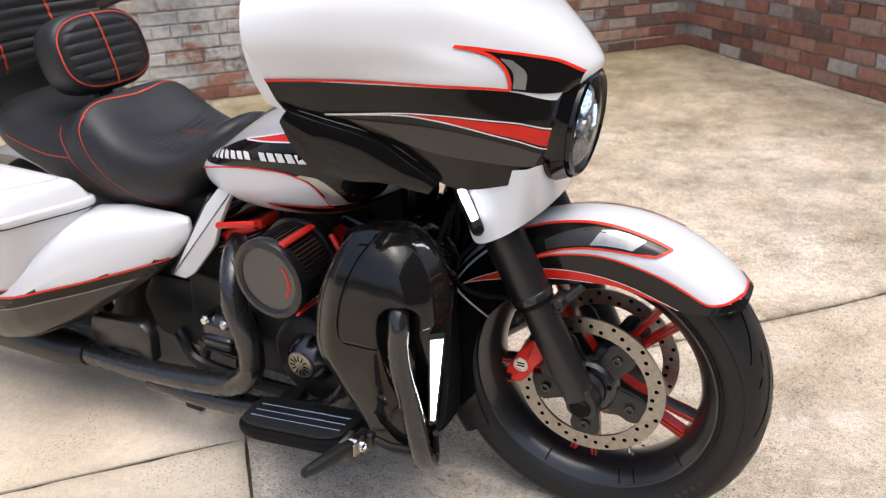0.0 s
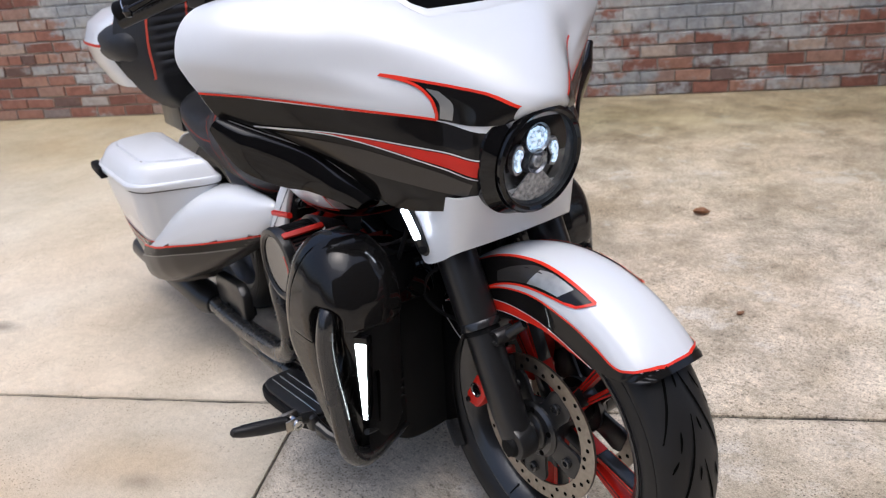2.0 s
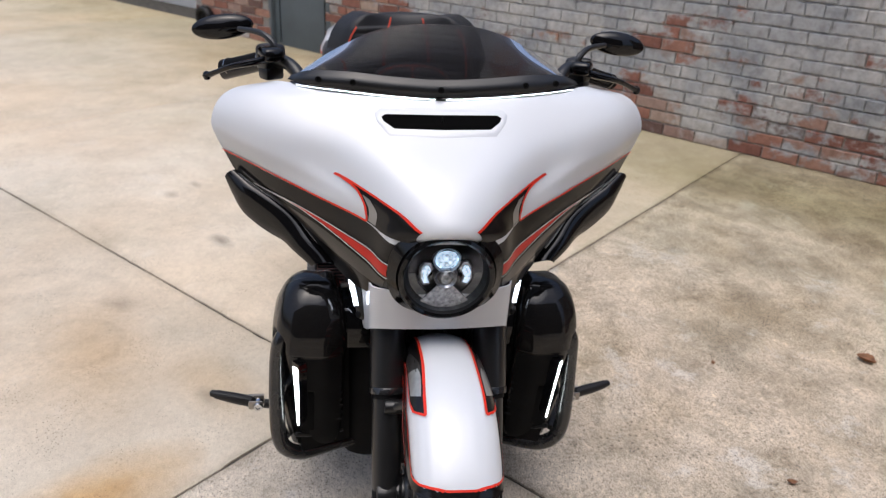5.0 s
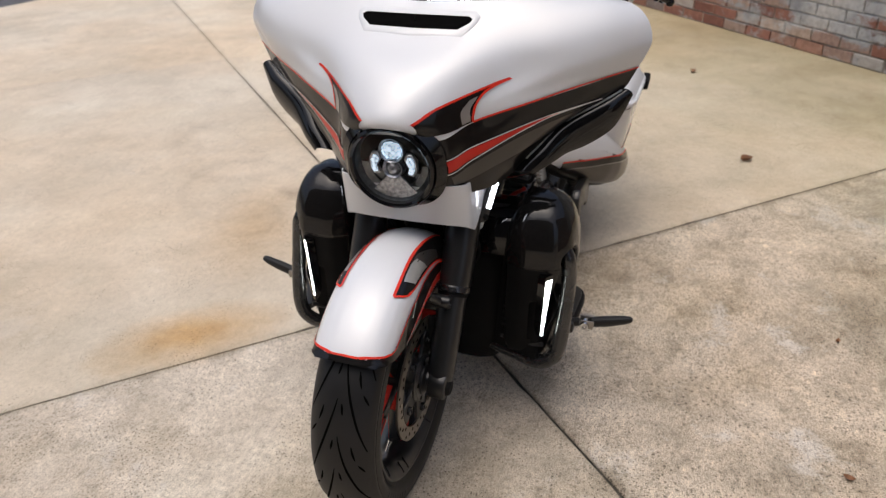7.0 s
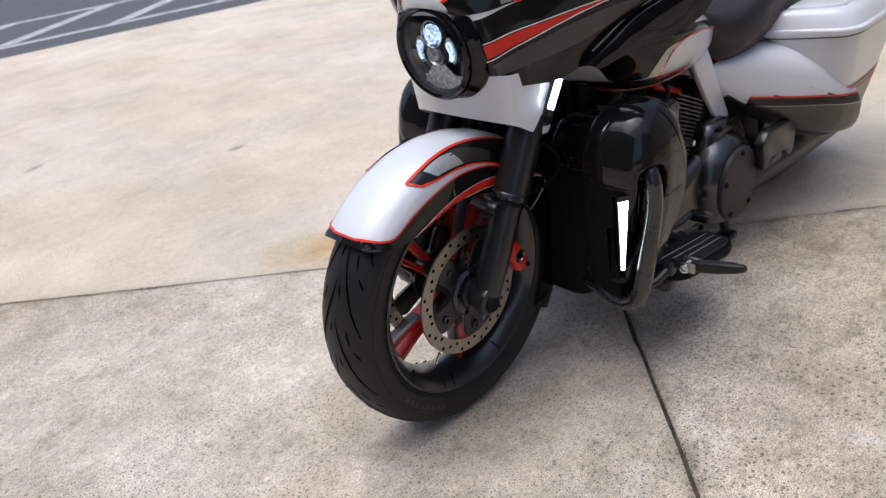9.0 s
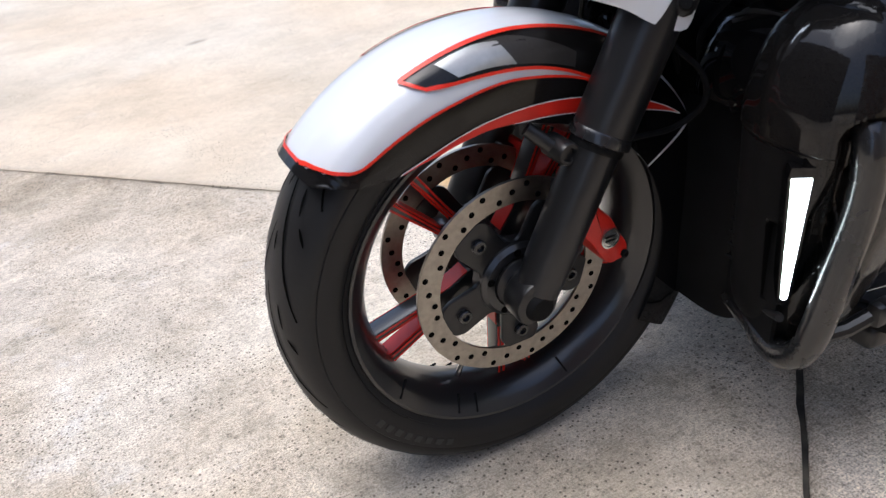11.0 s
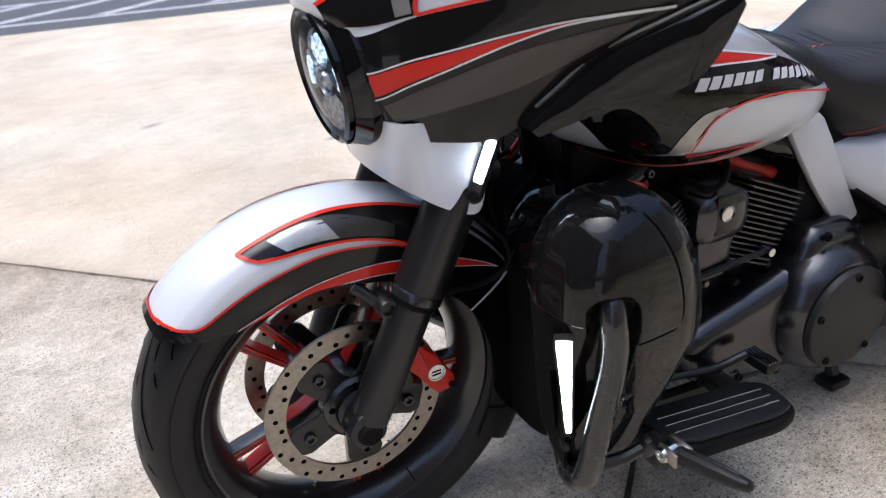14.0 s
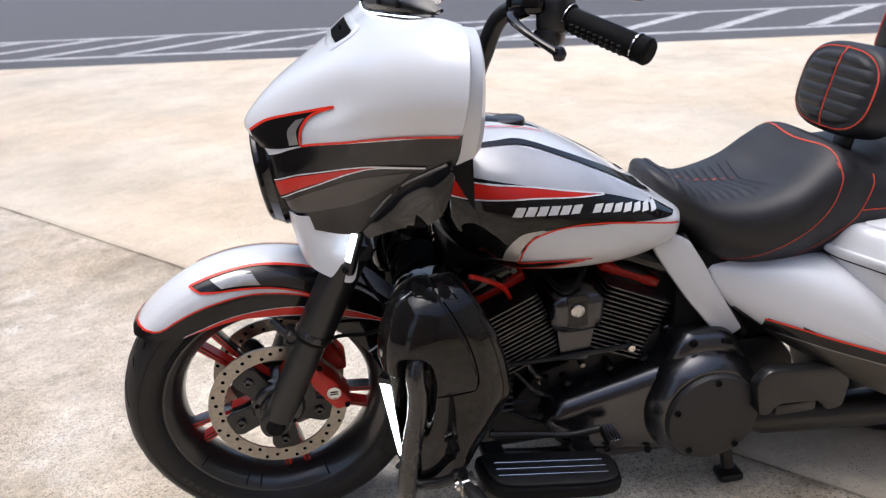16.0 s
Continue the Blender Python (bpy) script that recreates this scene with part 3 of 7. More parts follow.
wheel = part("front_wheel", at_axle(lathe([(0.0005, 0.075), (0.016, 0.075), (0.018, 0.062), (0.034, 0.058), (0.04, 0.045), (0.043, 0.02), (0.046, 0.0), (0.043, -0.02), (0.04, -0.045), (0.034, -0.058), (0.018, -0.062), (0.016, -0.075), (0.0005, -0.075)], 40)), SATIN, bike, "satin black cast wheel with red accents", WHEEL)
R_T, W_T = 0.3355, 0.0750


def tyre_profile(R, w, bead=0.246):
    pts = [(bead - 0.004, w - 0.022), (bead + 0.006, w - 0.012), (bead + 0.0115, w - 0.0075), (bead + 0.0125, w - 0.0090), (bead + 0.0145, w - 0.0075), (bead + 0.020, w - 0.003), (bead + 0.034, w), (R - 0.0415, w - 0.0015), (R - 0.0405, w - 0.0030), (R - 0.0385, w - 0.0022), (R - 0.032, w - 0.003), (R - 0.018, w - 0.013), (R - 0.007, w - 0.032), (R - 0.0015, w - 0.054), (R, 0)]
    return pts + [(r, -y) for r, y in pts[-2::-1]]


def tread(R, w, n, shift=0.0):
    """Grooves of the tread as dark inlays: long sweeping cuts and short sipes."""
    prof = tyre_profile(R, w)
    ys = np.array([y for r, y in prof][10:-10])[::-1]
    rs = np.array([r for r, y in prof][10:-10])[::-1]
    gs = []

    def spot(a, y):
        r = np.interp(y, ys, rs) + 0.0012
        return Vector((r * math.cos(a), y, r * math.sin(a)))

    for i in range(n):
        a = 2 * math.pi * i / n + shift
        for sg in (1, -1):
            o = a + (math.pi / n if sg < 0 else 0)
            cut = [(o, 0.003), (o - 0.10, 0.009), (o - 0.22, 0.019), (o - 0.35, 0.032), (o - 0.47, 0.045), (o - 0.58, 0.0575)]
            cut2 = [(o - 0.06, 0.030), (o - 0.11, 0.033), (o - 0.16, 0.0375)]
            cut3 = [(o - 0.27, 0.006), (o - 0.34, 0.0095)]
            cut4 = [(o - 0.20, 0.043), (o - 0.26, 0.0540)]
            cut, cut2, cut3, cut4 = ([(q, v * w / 0.068) for q, v in c] for c in (cut, cut2, cut3, cut4))
            for c, wd in ((cut, 0.0052), (cut2, 0.005), (cut3, 0.005), (cut4, 0.0045)):
                P = spline(c, 12)
                rows = []
                for k, (aa, yy) in enumerate(P):
                    f = wd * (0.25 + 0.75 * math.sin(math.pi * (k + 0.5) / 12)) / 2
                    nx = np.array(P[min(k + 1, 11)]) - np.array(P[max(k - 1, 0)])
                    nx = np.array([-nx[1], nx[0] * R])
                    nx /= np.linalg.norm(nx) + 1e-9
                    rows.append([spot(aa + nx[0] * f / R, sg * (yy + nx[1] * f)), spot(aa - nx[0] * f / R, sg * (yy - nx[1] * f))])
                gs.append(surf(rows))
    return join(*gs)


def squat(g):
    """The tyre flattened where it bears on the ground."""
    return [Vector((v[0], v[1], max(v[2], 0.001))) for v in g[0]], g[1]


tyre = part("tyre", squat(at_axle(lathe(tyre_profile(R_T, W_T), 120))), RUBBER, wheel, "black road tyre with curved tread grooves")
part("tread_groove", squat(at_axle(tread(R_T, W_T, 13, 0.25))), GROOVE, wheel)
rim_prof = [(0.2465, 0.056), (0.2505, 0.0595), (0.2485, 0.0630), (0.244, 0.0630), (0.240, 0.0595), (0.233, 0.055), (0.224, 0.045), (0.2145, 0.030), (0.2095, 0.016), (0.2075, 0)]
part("rim", at_axle(lathe(rim_prof + [(r, -y) for r, y in rim_prof[-2::-1]], 100)), RIMMAT, wheel, "deep satin black rim")
# weights on the rim flange and the valve
for a in (-64, -72, -36, -112):
    for sg in (1, -1):
        g = moved(box((0.2285, 0.0505 * sg, 0), (0.030, 0.0035, 0.0030), 0.0006, 1, Matrix.Rotation(radians(40 * sg), 4, "Z")), Matrix.Rotation(radians(-a), 4, "Y"))
        part("rim_joint", at_axle(g), MATTE, wheel)
va = radians(-68)
part("valve", at_axle(join(tube([(0.209 * math.cos(va), 0.004, 0.209 * math.sin(va)), (0.190 * math.cos(va), 0.006, 0.190 * math.sin(va)), (0.175 * math.cos(va), 0.01, 0.175 * math.sin(va))], [0.0055, 0.004, 0.0045], 8))), CHROME, wheel)


def arm(sg):
    """One arm of a looped spoke, along +x."""
    return prism([(0.098, sg * 0.006), (0.112, sg * 0.010), (0.213, sg * 0.018), (0.213, sg * 0.031), (0.120, sg * 0.0195), (0.098, sg * 0.015)][:: sg], -0.0165, 0.0165, 0.003, "y")


for k in range(5):
    rot = Matrix.Rotation(radians(-(72 * k - 23)), 4, "Y")
    stem = prism(rounded([(0.030, -0.020), (0.080, -0.0155), (0.100, -0.0165), (0.114, -0.0185), (0.121, -0.010), (0.116, -0.004), (0.116, 0.004), (0.121, 0.010), (0.114, 0.0185), (0.100, 0.0165), (0.080, 0.0155), (0.030, 0.020)], 0.004), -0.0175, 0.0175, 0.003)
    part("spoke", at_axle(moved(join(stem, arm(1), arm(-1)), rot)), RIMMAT, wheel)
    for sg in (1, -1):
        wall = prism([(0.118, sg * 0.0070), (0.212, sg * 0.0160), (0.212, sg * 0.0182), (0.118, sg * 0.0105)][:: sg], -0.0140, 0.0140, 0.0)
        part("red_inner_wall", at_axle(moved(wall, rot)), RED, wheel)
        side = prism([(0.046, sg * 0.0185), (0.080, sg * 0.0150), (0.113, sg * 0.0178), (0.113, sg * 0.0196), (0.080, sg * 0.0166), (0.046, sg * 0.0200)][:: sg], -0.0145, 0.0145, 0.0)
        part("red_side", at_axle(moved(side, rot)), RED, wheel)
        for face in (1, -1):
            y0, y1 = (0.0163, 0.0173) if face > 0 else (-0.0173, -0.0163)
            for in0, in1, wd in ((0.0112, 0.0186, 0.0032), (0.0155, 0.0272, 0.0030)):
                strip_ = prism([(0.118, sg * in0), (0.211, sg * in1), (0.211, sg * (in1 + wd)), (0.118, sg * (in0 + wd))][:: sg], y0, y1, 0.0)
                part("red_edge", at_axle(moved(strip_, rot)), RED, wheel)


def disc(sg):
    """A floating brake disc with rows of drilled holes, its carrier and bolts."""
    out = 0.009
    y0, y1 = 0.0525 + out, 0.0575 + out
    n = 120
    ann = lathe([(0.1190, y1), (0.1190, y0), (0.1525, y0), (0.1525, y1)], n, "y", closed=True)
    holes = []
    for i in range(40):
        a = 2 * math.pi * i / 40
        r = (0.1275, 0.136, 0.1445)[i % 3]
        holes.append(lathe([(0.0045, out + 0.0523), (0.0040, out + 0.0518), (0.0001, out + 0.0518)], 10, "y", (r * math.cos(a), 0, r * math.sin(a))))
        holes.append(lathe([(0.0001, out + 0.0582), (0.0040, out + 0.0582), (0.0045, out + 0.0577)], 10, "y", (r * math.cos(a), 0, r * math.sin(a))))
    outline = []
    for i in range(5):
        for da, r in ((-36, 0.058), (-26, 0.062), (-19, 0.090), (-17, 0.108), (-11, 0.121), (11, 0.121), (17, 0.108), (19, 0.090), (26, 0.062)):
            a = radians(72 * i - 20 + da)
            outline.append((r * math.cos(a), r * math.sin(a)))
    car = prism(rounded(outline, 0.006, 3), 0.050 + out, 0.0585 + out, 0.002)
    bs = [bolt((0.092 * math.cos(radians(72 * i - 20)), 0.0585 + out, 0.092 * math.sin(radians(72 * i - 20))), "y", 1, 0.0105, 0.008) for i in range(5)]
    f = (lambda g: g) if sg > 0 else mirrored
    d = part("brake_disc", at_axle(f(ann)), STEEL, wheel, "brushed steel brake disc drilled with rows of holes")
    tagged(part("drilling", at_axle(f(join(*holes))), GROOVE, wheel), kind="stuff")
    part("disc_carrier", at_axle(f(car)), SATIN, wheel)
    for g in bs:
        part("disc_bolt", at_axle(f(g)), BARMAT, wheel)
    cap = lathe([(0.030, 0.058), (0.040, 0.066), (0.038, 0.082), (0.029, 0.088), (0.027, 0.100), (0.018, 0.101), (0.017, 0.086)], 32)
    part("hub_cap", at_axle(f(cap)), SATIN, wheel)
    part("hub_ring", at_axle(f(lathe([(0.036, 0.050), (0.037, 0.074), (0.041, 0.078), (0.052, 0.077), (0.058, 0.071), (0.061, 0.050)], 40))), RIMMAT, wheel)
    for i in range(5):
        pk = radians(72 * i + 16)
        part("hub_pocket", at_axle(f(lathe([(0.0005, 0.0788), (0.0052, 0.0788), (0.006, 0.077)], 12, "y", (0.0470 * math.cos(pk), 0, 0.0470 * math.sin(pk))))), GROOVE, wheel)


disc(1)
disc(-1)


# raised unreadable wording on the side wall
def wall_bars(a0, a1, n, sg):
    gs = []
    for i in range(n):
        a = radians(a0 + (a1 - a0) * i / n)
        g = box((0.281, sg * (W_T + 0.0001), 0), (0.011, 0.0012, (0.275 * radians(abs(a1 - a0)) / n) * 0.62), 0.0003, 1)
        gs.append(moved(g, Matrix.Rotation(-a, 4, "Y")))
    return join(*gs)


for sg in (1, -1):
    part("side_wall_marking", at_axle(wall_bars(-62, -30, 8, sg)), LETTER, wheel)

# ---- front fender ----
FENM = WHEEL @ pose(0, 0, AX - 0.006) @ pose(0, 0, 0, 0, 1.0, 0) @ pose(0, 0, -AX)
FEN_S = [(0.0, 0.361), (0.030, 0.3595), (0.055, 0.353), (0.072, 0.343), (0.083, 0.329), (0.0885, 0.311), (0.0915, 0.293), (0.093, 0.274), (0.094, 0.255), (0.094, 0.236)]
FEN_LOW = [(42.5, 0.347), (45, 0.325), (48, 0.304), (52, 0.288), (56, 0.276), (66, 0.2625), (80, 0.2555), (92, 0.247), (100, 0.238), (110, 0.236), (125, 0.238), (150, 0.245), (190, 0.25), (216, 0.26)]


def fen_point(deg, q):
    """A point of the fender: deg round the axle from straight ahead, q from 0 (crown) to 1 (lower edge)."""
    low = np.interp(deg, [a for a, r in FEN_LOW], [r for a, r in FEN_LOW])
    rs = np.array([r for y, r in FEN_S])
    ys = np.array([y for y, r in FEN_S]) * np.interp(deg, [75, 108], [1.0, 0.87])  # drawn in between the fork legs
    k = np.arange(len(rs))
    kmax = np.interp(-low, -rs, k)
    u = abs(q) * kmax
    a = radians(deg)
    r, y = np.interp(u, k, rs), np.interp(u, k, ys) * math.copysign(1, q) if q else 0.0
    return Vector((r * math.cos(a), y, AX + r * math.sin(a)))


fen = [[fen_point(a, q) for q in np.linspace(-1, 1, 49)] for a in np.linspace(42.5, 216, 116)]
fen_geo = shell(fen, -0.003)
fen_in = [(2 if i // 48 > 71 else 0) if i < 115 * 48 else 1 for i in range(len(fen_geo[1]))]  # black rear part, dark underside
EDGE = [(44.4, 0.3595), (45.4, 0.354), (47.6, 0.334), (51, 0.3185), (58, 0.3125)]
for i in range(13 * 48):  # the dark front edge and its corners
    d = 42.5 + 173.5 / 115 * (i // 48 + 0.5)
    p = fen_point(d, (i % 48 + 0.5) / 24 - 1)
    if d < 44.2 or math.hypot(p.x, p.z - AX) < np.interp(d, [a for a, r in EDGE], [r for a, r in EDGE]) - 0.003:
        fen_in[i] = 3
fender = part("front_fender", fen_geo, ([PEARL, MATTE, GLOSS, GRAPH], fen_in), bike, "pearl white front fender with graphite side bands and red pinstripes", FENM, 50)


def fen_q(deg, r):
    low = np.interp(deg, [a for a, x in FEN_LOW], [x for a, x in FEN_LOW])
    rs = np.array([x for y, x in FEN_S])
    k = np.arange(len(rs))
    return float(np.interp(-r, -rs, k) / np.interp(-low, -rs, k))


def fen_at(d, r, side, off):
    """A point of the painted skin at an angle and a radius."""
    q = min(1.0, fen_q(d, r))
    p = fen_point(d, q * side)
    e1 = fen_point(d + 0.4, q * side) - p
    e2 = fen_point(d, min(1, q + 0.02) * side) - fen_point(d, max(0, q - 0.02) * side)
    nn = e1.cross(e2).normalized()
    if nn.dot(Vector((p.x, p.y * 4, p.z - AX))) < 0:
        nn = -nn
    return p + nn * off


def fen_band(A, Bm, side, off=0.0012, n=70, k=6):
    """A painted band between two lines of (angle, radius)."""
    A, Bm = np.array(spline(A, n)), np.array(spline(Bm, n))
    return surf([[fen_at(*(A[i] + (Bm[i] - A[i]) * j / k), side, off) for j in range(k + 1)] for i in range(n)])


def fen_line(P, w, side, off=0.0024, n=70):
    """A painted line of even width along (angle, radius) points."""
    P = np.array(spline(P, n))
    X = np.stack([np.radians(P[:, 0]) * 0.33, P[:, 1] * 1.35], 1)
    T = np.gradient(X, axis=0)
    T /= np.linalg.norm(T, axis=1, keepdims=True) + 1e-9
    N = np.stack([np.degrees(-T[:, 1] / 0.33), T[:, 0] / 1.35], 1) * w / 2
    return surf([[fen_at(*(P[i] + N[i] * s), side, off) for s in (-1, 0, 1)] for i in range(n)])


for sg in (1, -1):
    dark = [(44.4, 0.3595), (45.4, 0.354), (47.6, 0.334), (51, 0.3185), (58, 0.3125), (68, 0.308), (78, 0.3045), (88, 0.3025), (98, 0.2985), (110, 0.296), (125, 0.294)]
    part("graphite_band", fen_band(dark, [(d - (0.6 if d < 48 else 0), 0.22) for d, r in dark], sg, 0.0012, 90, 10), GRAPH, fender)
    part("red_pinstripe", fen_line(dark, 0.0042, sg, 0.0026, 110), PIN, fender)
    redt = [(55.0, 0.2790), (64, 0.2705), (75, 0.2672), (87, 0.2648), (98, 0.266), (111, 0.2725), (121, 0.286), (133, 0.302), (146, 0.326)]
    redb = [(56, 0.2745), (66, 0.262), (78, 0.255), (88, 0.249), (98, 0.2475), (111, 0.2525), (121, 0.266), (133, 0.288), (146, 0.3255)]
    part("red_band", fen_band(redt, redb, sg, 0.0024, 80, 4), RED, fender)
    part("white_pinstripe", fen_line(redt, 0.0017, sg, 0.0034, 80), PINW, fender)
    part("white_pinstripe", fen_line(redb[3:], 0.0017, sg, 0.0034, 60), PINW, fender)
    up = [(68, 0.3508), (76, 0.3512), (84, 0.3516), (92, 0.3516), (101, 0.3505), (110, 0.3498), (122, 0.3495)]
    dn = [(71, 0.334), (78, 0.3235), (86, 0.3165), (95, 0.311), (104, 0.305), (113, 0.299), (124, 0.294)]
    part("graphite_panel", fen_band(up, dn, sg, 0.0012, 60, 8), GRAPH, fender)
    part("silver_flash", fen_band([(75.4, 0.3475), (80, 0.348), (85, 0.3478), (89, 0.345)], [(78.2, 0.3285), (82, 0.326), (87, 0.3225), (92, 0.3185)], sg, 0.0020, 24, 5), SILVER, fender)
    part("light_graphite_fade", fen_band([(85, 0.3478), (92, 0.347), (100, 0.338), (108, 0.326)], [(87, 0.3225), (94, 0.3165), (101, 0.312), (108, 0.308)], sg, 0.0016, 24, 5), GRAPH2, fender)
    part("red_pinstripe", fen_line(up, 0.0040, sg, 0.0026, 60), PIN, fender)
    part("red_pinstripe", fen_line(dn, 0.0050, sg, 0.0026, 60), PIN, fender)
    part("red_pinstripe", fen_line([(67.8, 0.3512), (69.4, 0.343), (71.2, 0.3335)], 0.0042, sg, 0.0030, 10), PIN, fender)


def fen_arc(a, q0, q1, off):
    return [fen_point(a, q) + Vector((math.cos(radians(a)), 1.3 * q ** 3, math.sin(radians(a)))) * off for q in np.linspace(q0, q1, 61)]


# black front lip and pinstripe across the nose
part("front_lip", surf([fen_arc(a, -1, 1, 0.0022) for a in (42.1, 42.5, 43.3, 44.4)]), GRAPH, fender)
qn = fen_q(44.4, 0.3595)
part("red_pinstripe", surf([fen_arc(a, -qn, qn, 0.0030) for a in (44.1, 44.8)]), PIN, fender)
for sg in (1, -1):
    part("black_flank", fen_band([(122, 0.3495), (136, 0.351), (150, 0.354)], [(122, 0.22), (136, 0.22), (150, 0.22)], sg, 0.0015, 30, 8), GLOSS, fender)
    part("fender_bracket", tube([(-0.02, sg * 0.080, 0.56), (-0.045, sg * 0.098, 0.535)], 0.010, 12), SATIN, fender)

# ---- fork ----
FX, FZ, FY = 0.004, 0.322, 0.116


def fork_at(z, y=FY, f=0.0):
    return Vector((FX - 0.505 * (z - FZ) + f, y, z))


def fork_leg(sg):
    y = sg * FY
    low = tube([fork_at(0.335, y), fork_at(0.38, y), fork_at(0.44, y), fork_at(0.535, y)], [0.031, 0.033, 0.0335, 0.0335], 24)
    leg = part("fork_leg", low, SATIN, bike, "satin black fork slider", WHEEL)
    part("fork_cover", tube([fork_at(0.532, y), fork_at(0.535, y), fork_at(0.55, y), fork_at(0.74, y)], [0.0345, 0.0385, 0.0395, 0.0405], 24), SATIN, leg, "black upper fork cover")
    part("collar", tube([fork_at(0.526, y), fork_at(0.528, y), fork_at(0.538, y), fork_at(0.541, y)], [0.036, 0.0415, 0.0415, 0.040], 28), BARMAT, leg)
    part("dust_seal", tube([fork_at(0.518, y), fork_at(0.527, y)], 0.0362, 24), MATTE, leg)
    foot = prism(rounded([(0.03, 0.295), (0.042, 0.325), (0.03, 0.352), (-0.012, 0.372), (-0.03, 0.345), (-0.02, 0.30)], 0.014), min(y - 0.022, y + 0.022), max(y - 0.022, y + 0.022), 0.006)
    part("axle_clamp", foot, SATIN, leg)
    cap = lathe([(0.0005, 0.010), (0.016, 0.010), (0.019, 0.007), (0.0215, 0.002), (0.022, 0.0)], 24)
    cap = moved(cap, Matrix.Translation((0.006, FY + 0.021, 0.322)))
    part("axle_cap", cap if sg > 0 else mirrored(cap), MATTE, leg)
    b = moved(lathe([(0.0005, 0.018), (0.008, 0.018), (0.010, 0.024), (0.014, 0.024), (0.016, 0.019), (0.016, -0.02)], 20), Matrix.Translation((-0.052, 0.100, 0.524)))
    part("fender_bolt", b if sg > 0 else mirrored(b), SATIN, leg)
    pinch = moved(lathe([(0.0005, 0.004), (0.004, 0.0045), (0.0055, 0.004), (0.0055, -0.01)], 10), Matrix.Translation((0.030, FY + 0.012, 0.318)))
    part("pinch_bolt", pinch if sg > 0 else mirrored(pinch), CHROME, leg)
    return leg


fork_leg(1)
fork_leg(-1)


# ---- brake calipers ----
def caliper(sg):
    o = [(-0.085, 0.470), (-0.100, 0.462), (-0.108, 0.425), (-0.132, 0.400), (-0.146, 0.372), (-0.160, 0.352), (-0.160, 0.330), (-0.128, 0.325), (-0.112, 0.345), (-0.096, 0.372), (-0.082, 0.388), (-0.078, 0.420)]
    body = prism(rounded(o, 0.008), 0.040, 0.112, 0.006)
    f = (lambda g: g) if sg > 0 else mirrored
    c = part("brake_caliper", f(body), CALIPER, bike, "red painted brake caliper with a round silver badge", WHEEL)
    br = prism(rounded([(-0.06, 0.47), (-0.09, 0.455), (-0.083, 0.40), (-0.09, 0.36), (-0.065, 0.35), (-0.05, 0.41)], 0.008), 0.066, 0.106, 0.004)
    part("mount", f(br), SATIN, c)
    bd = moved(lathe([(0.0005, 0.002), (0.0125, 0.002), (0.013, 0.003), (0.0155, 0.003), (0.016, 0.0)], 24), Matrix.Translation((-0.126, 0.112, 0.372)))
    part("badge", f(bd), CHROME, c)
    for dz in (-0.003, 0.003):
        part("badge_bar", f(moved(box((-0.126, 0.1142, 0.372 + dz), (0.016, 0.001, 0.0028), 0.0002, 1), Matrix())), GROOVE, c)
    for x, z in ((-0.152, 0.338), (-0.102, 0.44), (-0.078, 0.47), (-0.068, 0.455)):
        part("bolt", f(bolt((x, 0.111, z), "y", 1, 0.006, 0.006)), MATTE, c)
    hose = tube([(-0.098, 0.108, 0.475), (-0.112, 0.112, 0.495), (-0.15, 0.115, 0.515), (-0.215, 0.12, 0.515), (-0.252, 0.135, 0.545), (-0.25, 0.13, 0.585), (-0.225, 0.10, 0.62), (-0.2, 0.06, 0.66)], 0.0042, 8, 40)
    part("brake_hose", f(hose), MATTE, c)
    part("hose_fitting", f(tube([(-0.098, 0.108, 0.475), (-0.113, 0.112, 0.496)], [0.006, 0.005], 8)), CHROME, c)


caliper(1)
caliper(-1)

# ---- batwing fairing ----
# rows from the bottom edge upwards; stations from the middle to the rear edge
FAIR = [
    [(-0.110, 0.0, 0.760), (-0.092, 0.095, 0.772), (-0.135, 0.160, 0.772), (-0.215, 0.218, 0.782), (-0.276, 0.318, 0.889), (-0.350, 0.443, 0.962)],
    [(-0.085, 0.0, 0.845), (-0.066, 0.108, 0.850), (-0.118, 0.160, 0.860), (-0.195, 0.245, 0.880), (-0.275, 0.350, 0.935), (-0.360, 0.455, 0.978)],
    [(-0.040, 0.0, 0.925), (-0.060, 0.104, 0.915), (-0.126, 0.160, 0.938), (-0.205, 0.268, 0.965), (-0.285, 0.380, 0.993), (-0.364, 0.473, 1.016)],
    [(-0.016, 0.0, 0.956), (-0.046, 0.082, 0.952), (-0.140, 0.174, 0.970), (-0.217, 0.285, 0.995), (-0.293, 0.403, 1.020), (-0.368, 0.485, 1.040)],
    [(-0.040, 0.0, 0.992), (-0.072, 0.090, 0.996), (-0.185, 0.213, 1.017), (-0.237, 0.321, 1.040), (-0.302, 0.428, 1.062), (-0.373, 0.495, 1.075)],
    [(-0.095, 0.0, 1.040), (-0.122, 0.100, 1.047), (-0.205, 0.215, 1.070), (-0.253, 0.321, 1.092), (-0.313, 0.421, 1.112), (-0.380, 0.479, 1.118)],
    [(-0.188, 0.0, 1.094), (-0.200, 0.110, 1.100), (-0.243, 0.215, 1.115), (-0.290, 0.308, 1.138), (-0.338, 0.392, 1.150), (-0.386, 0.442, 1.146)],
    [(-0.280, 0.0, 1.158), (-0.284, 0.110, 1.163), (-0.300, 0.205, 1.168), (-0.332, 0.285, 1.168), (-0.366, 0.340, 1.168), (-0.392, 0.368, 1.160)],
]
NV, NU = 57, 61
half = []
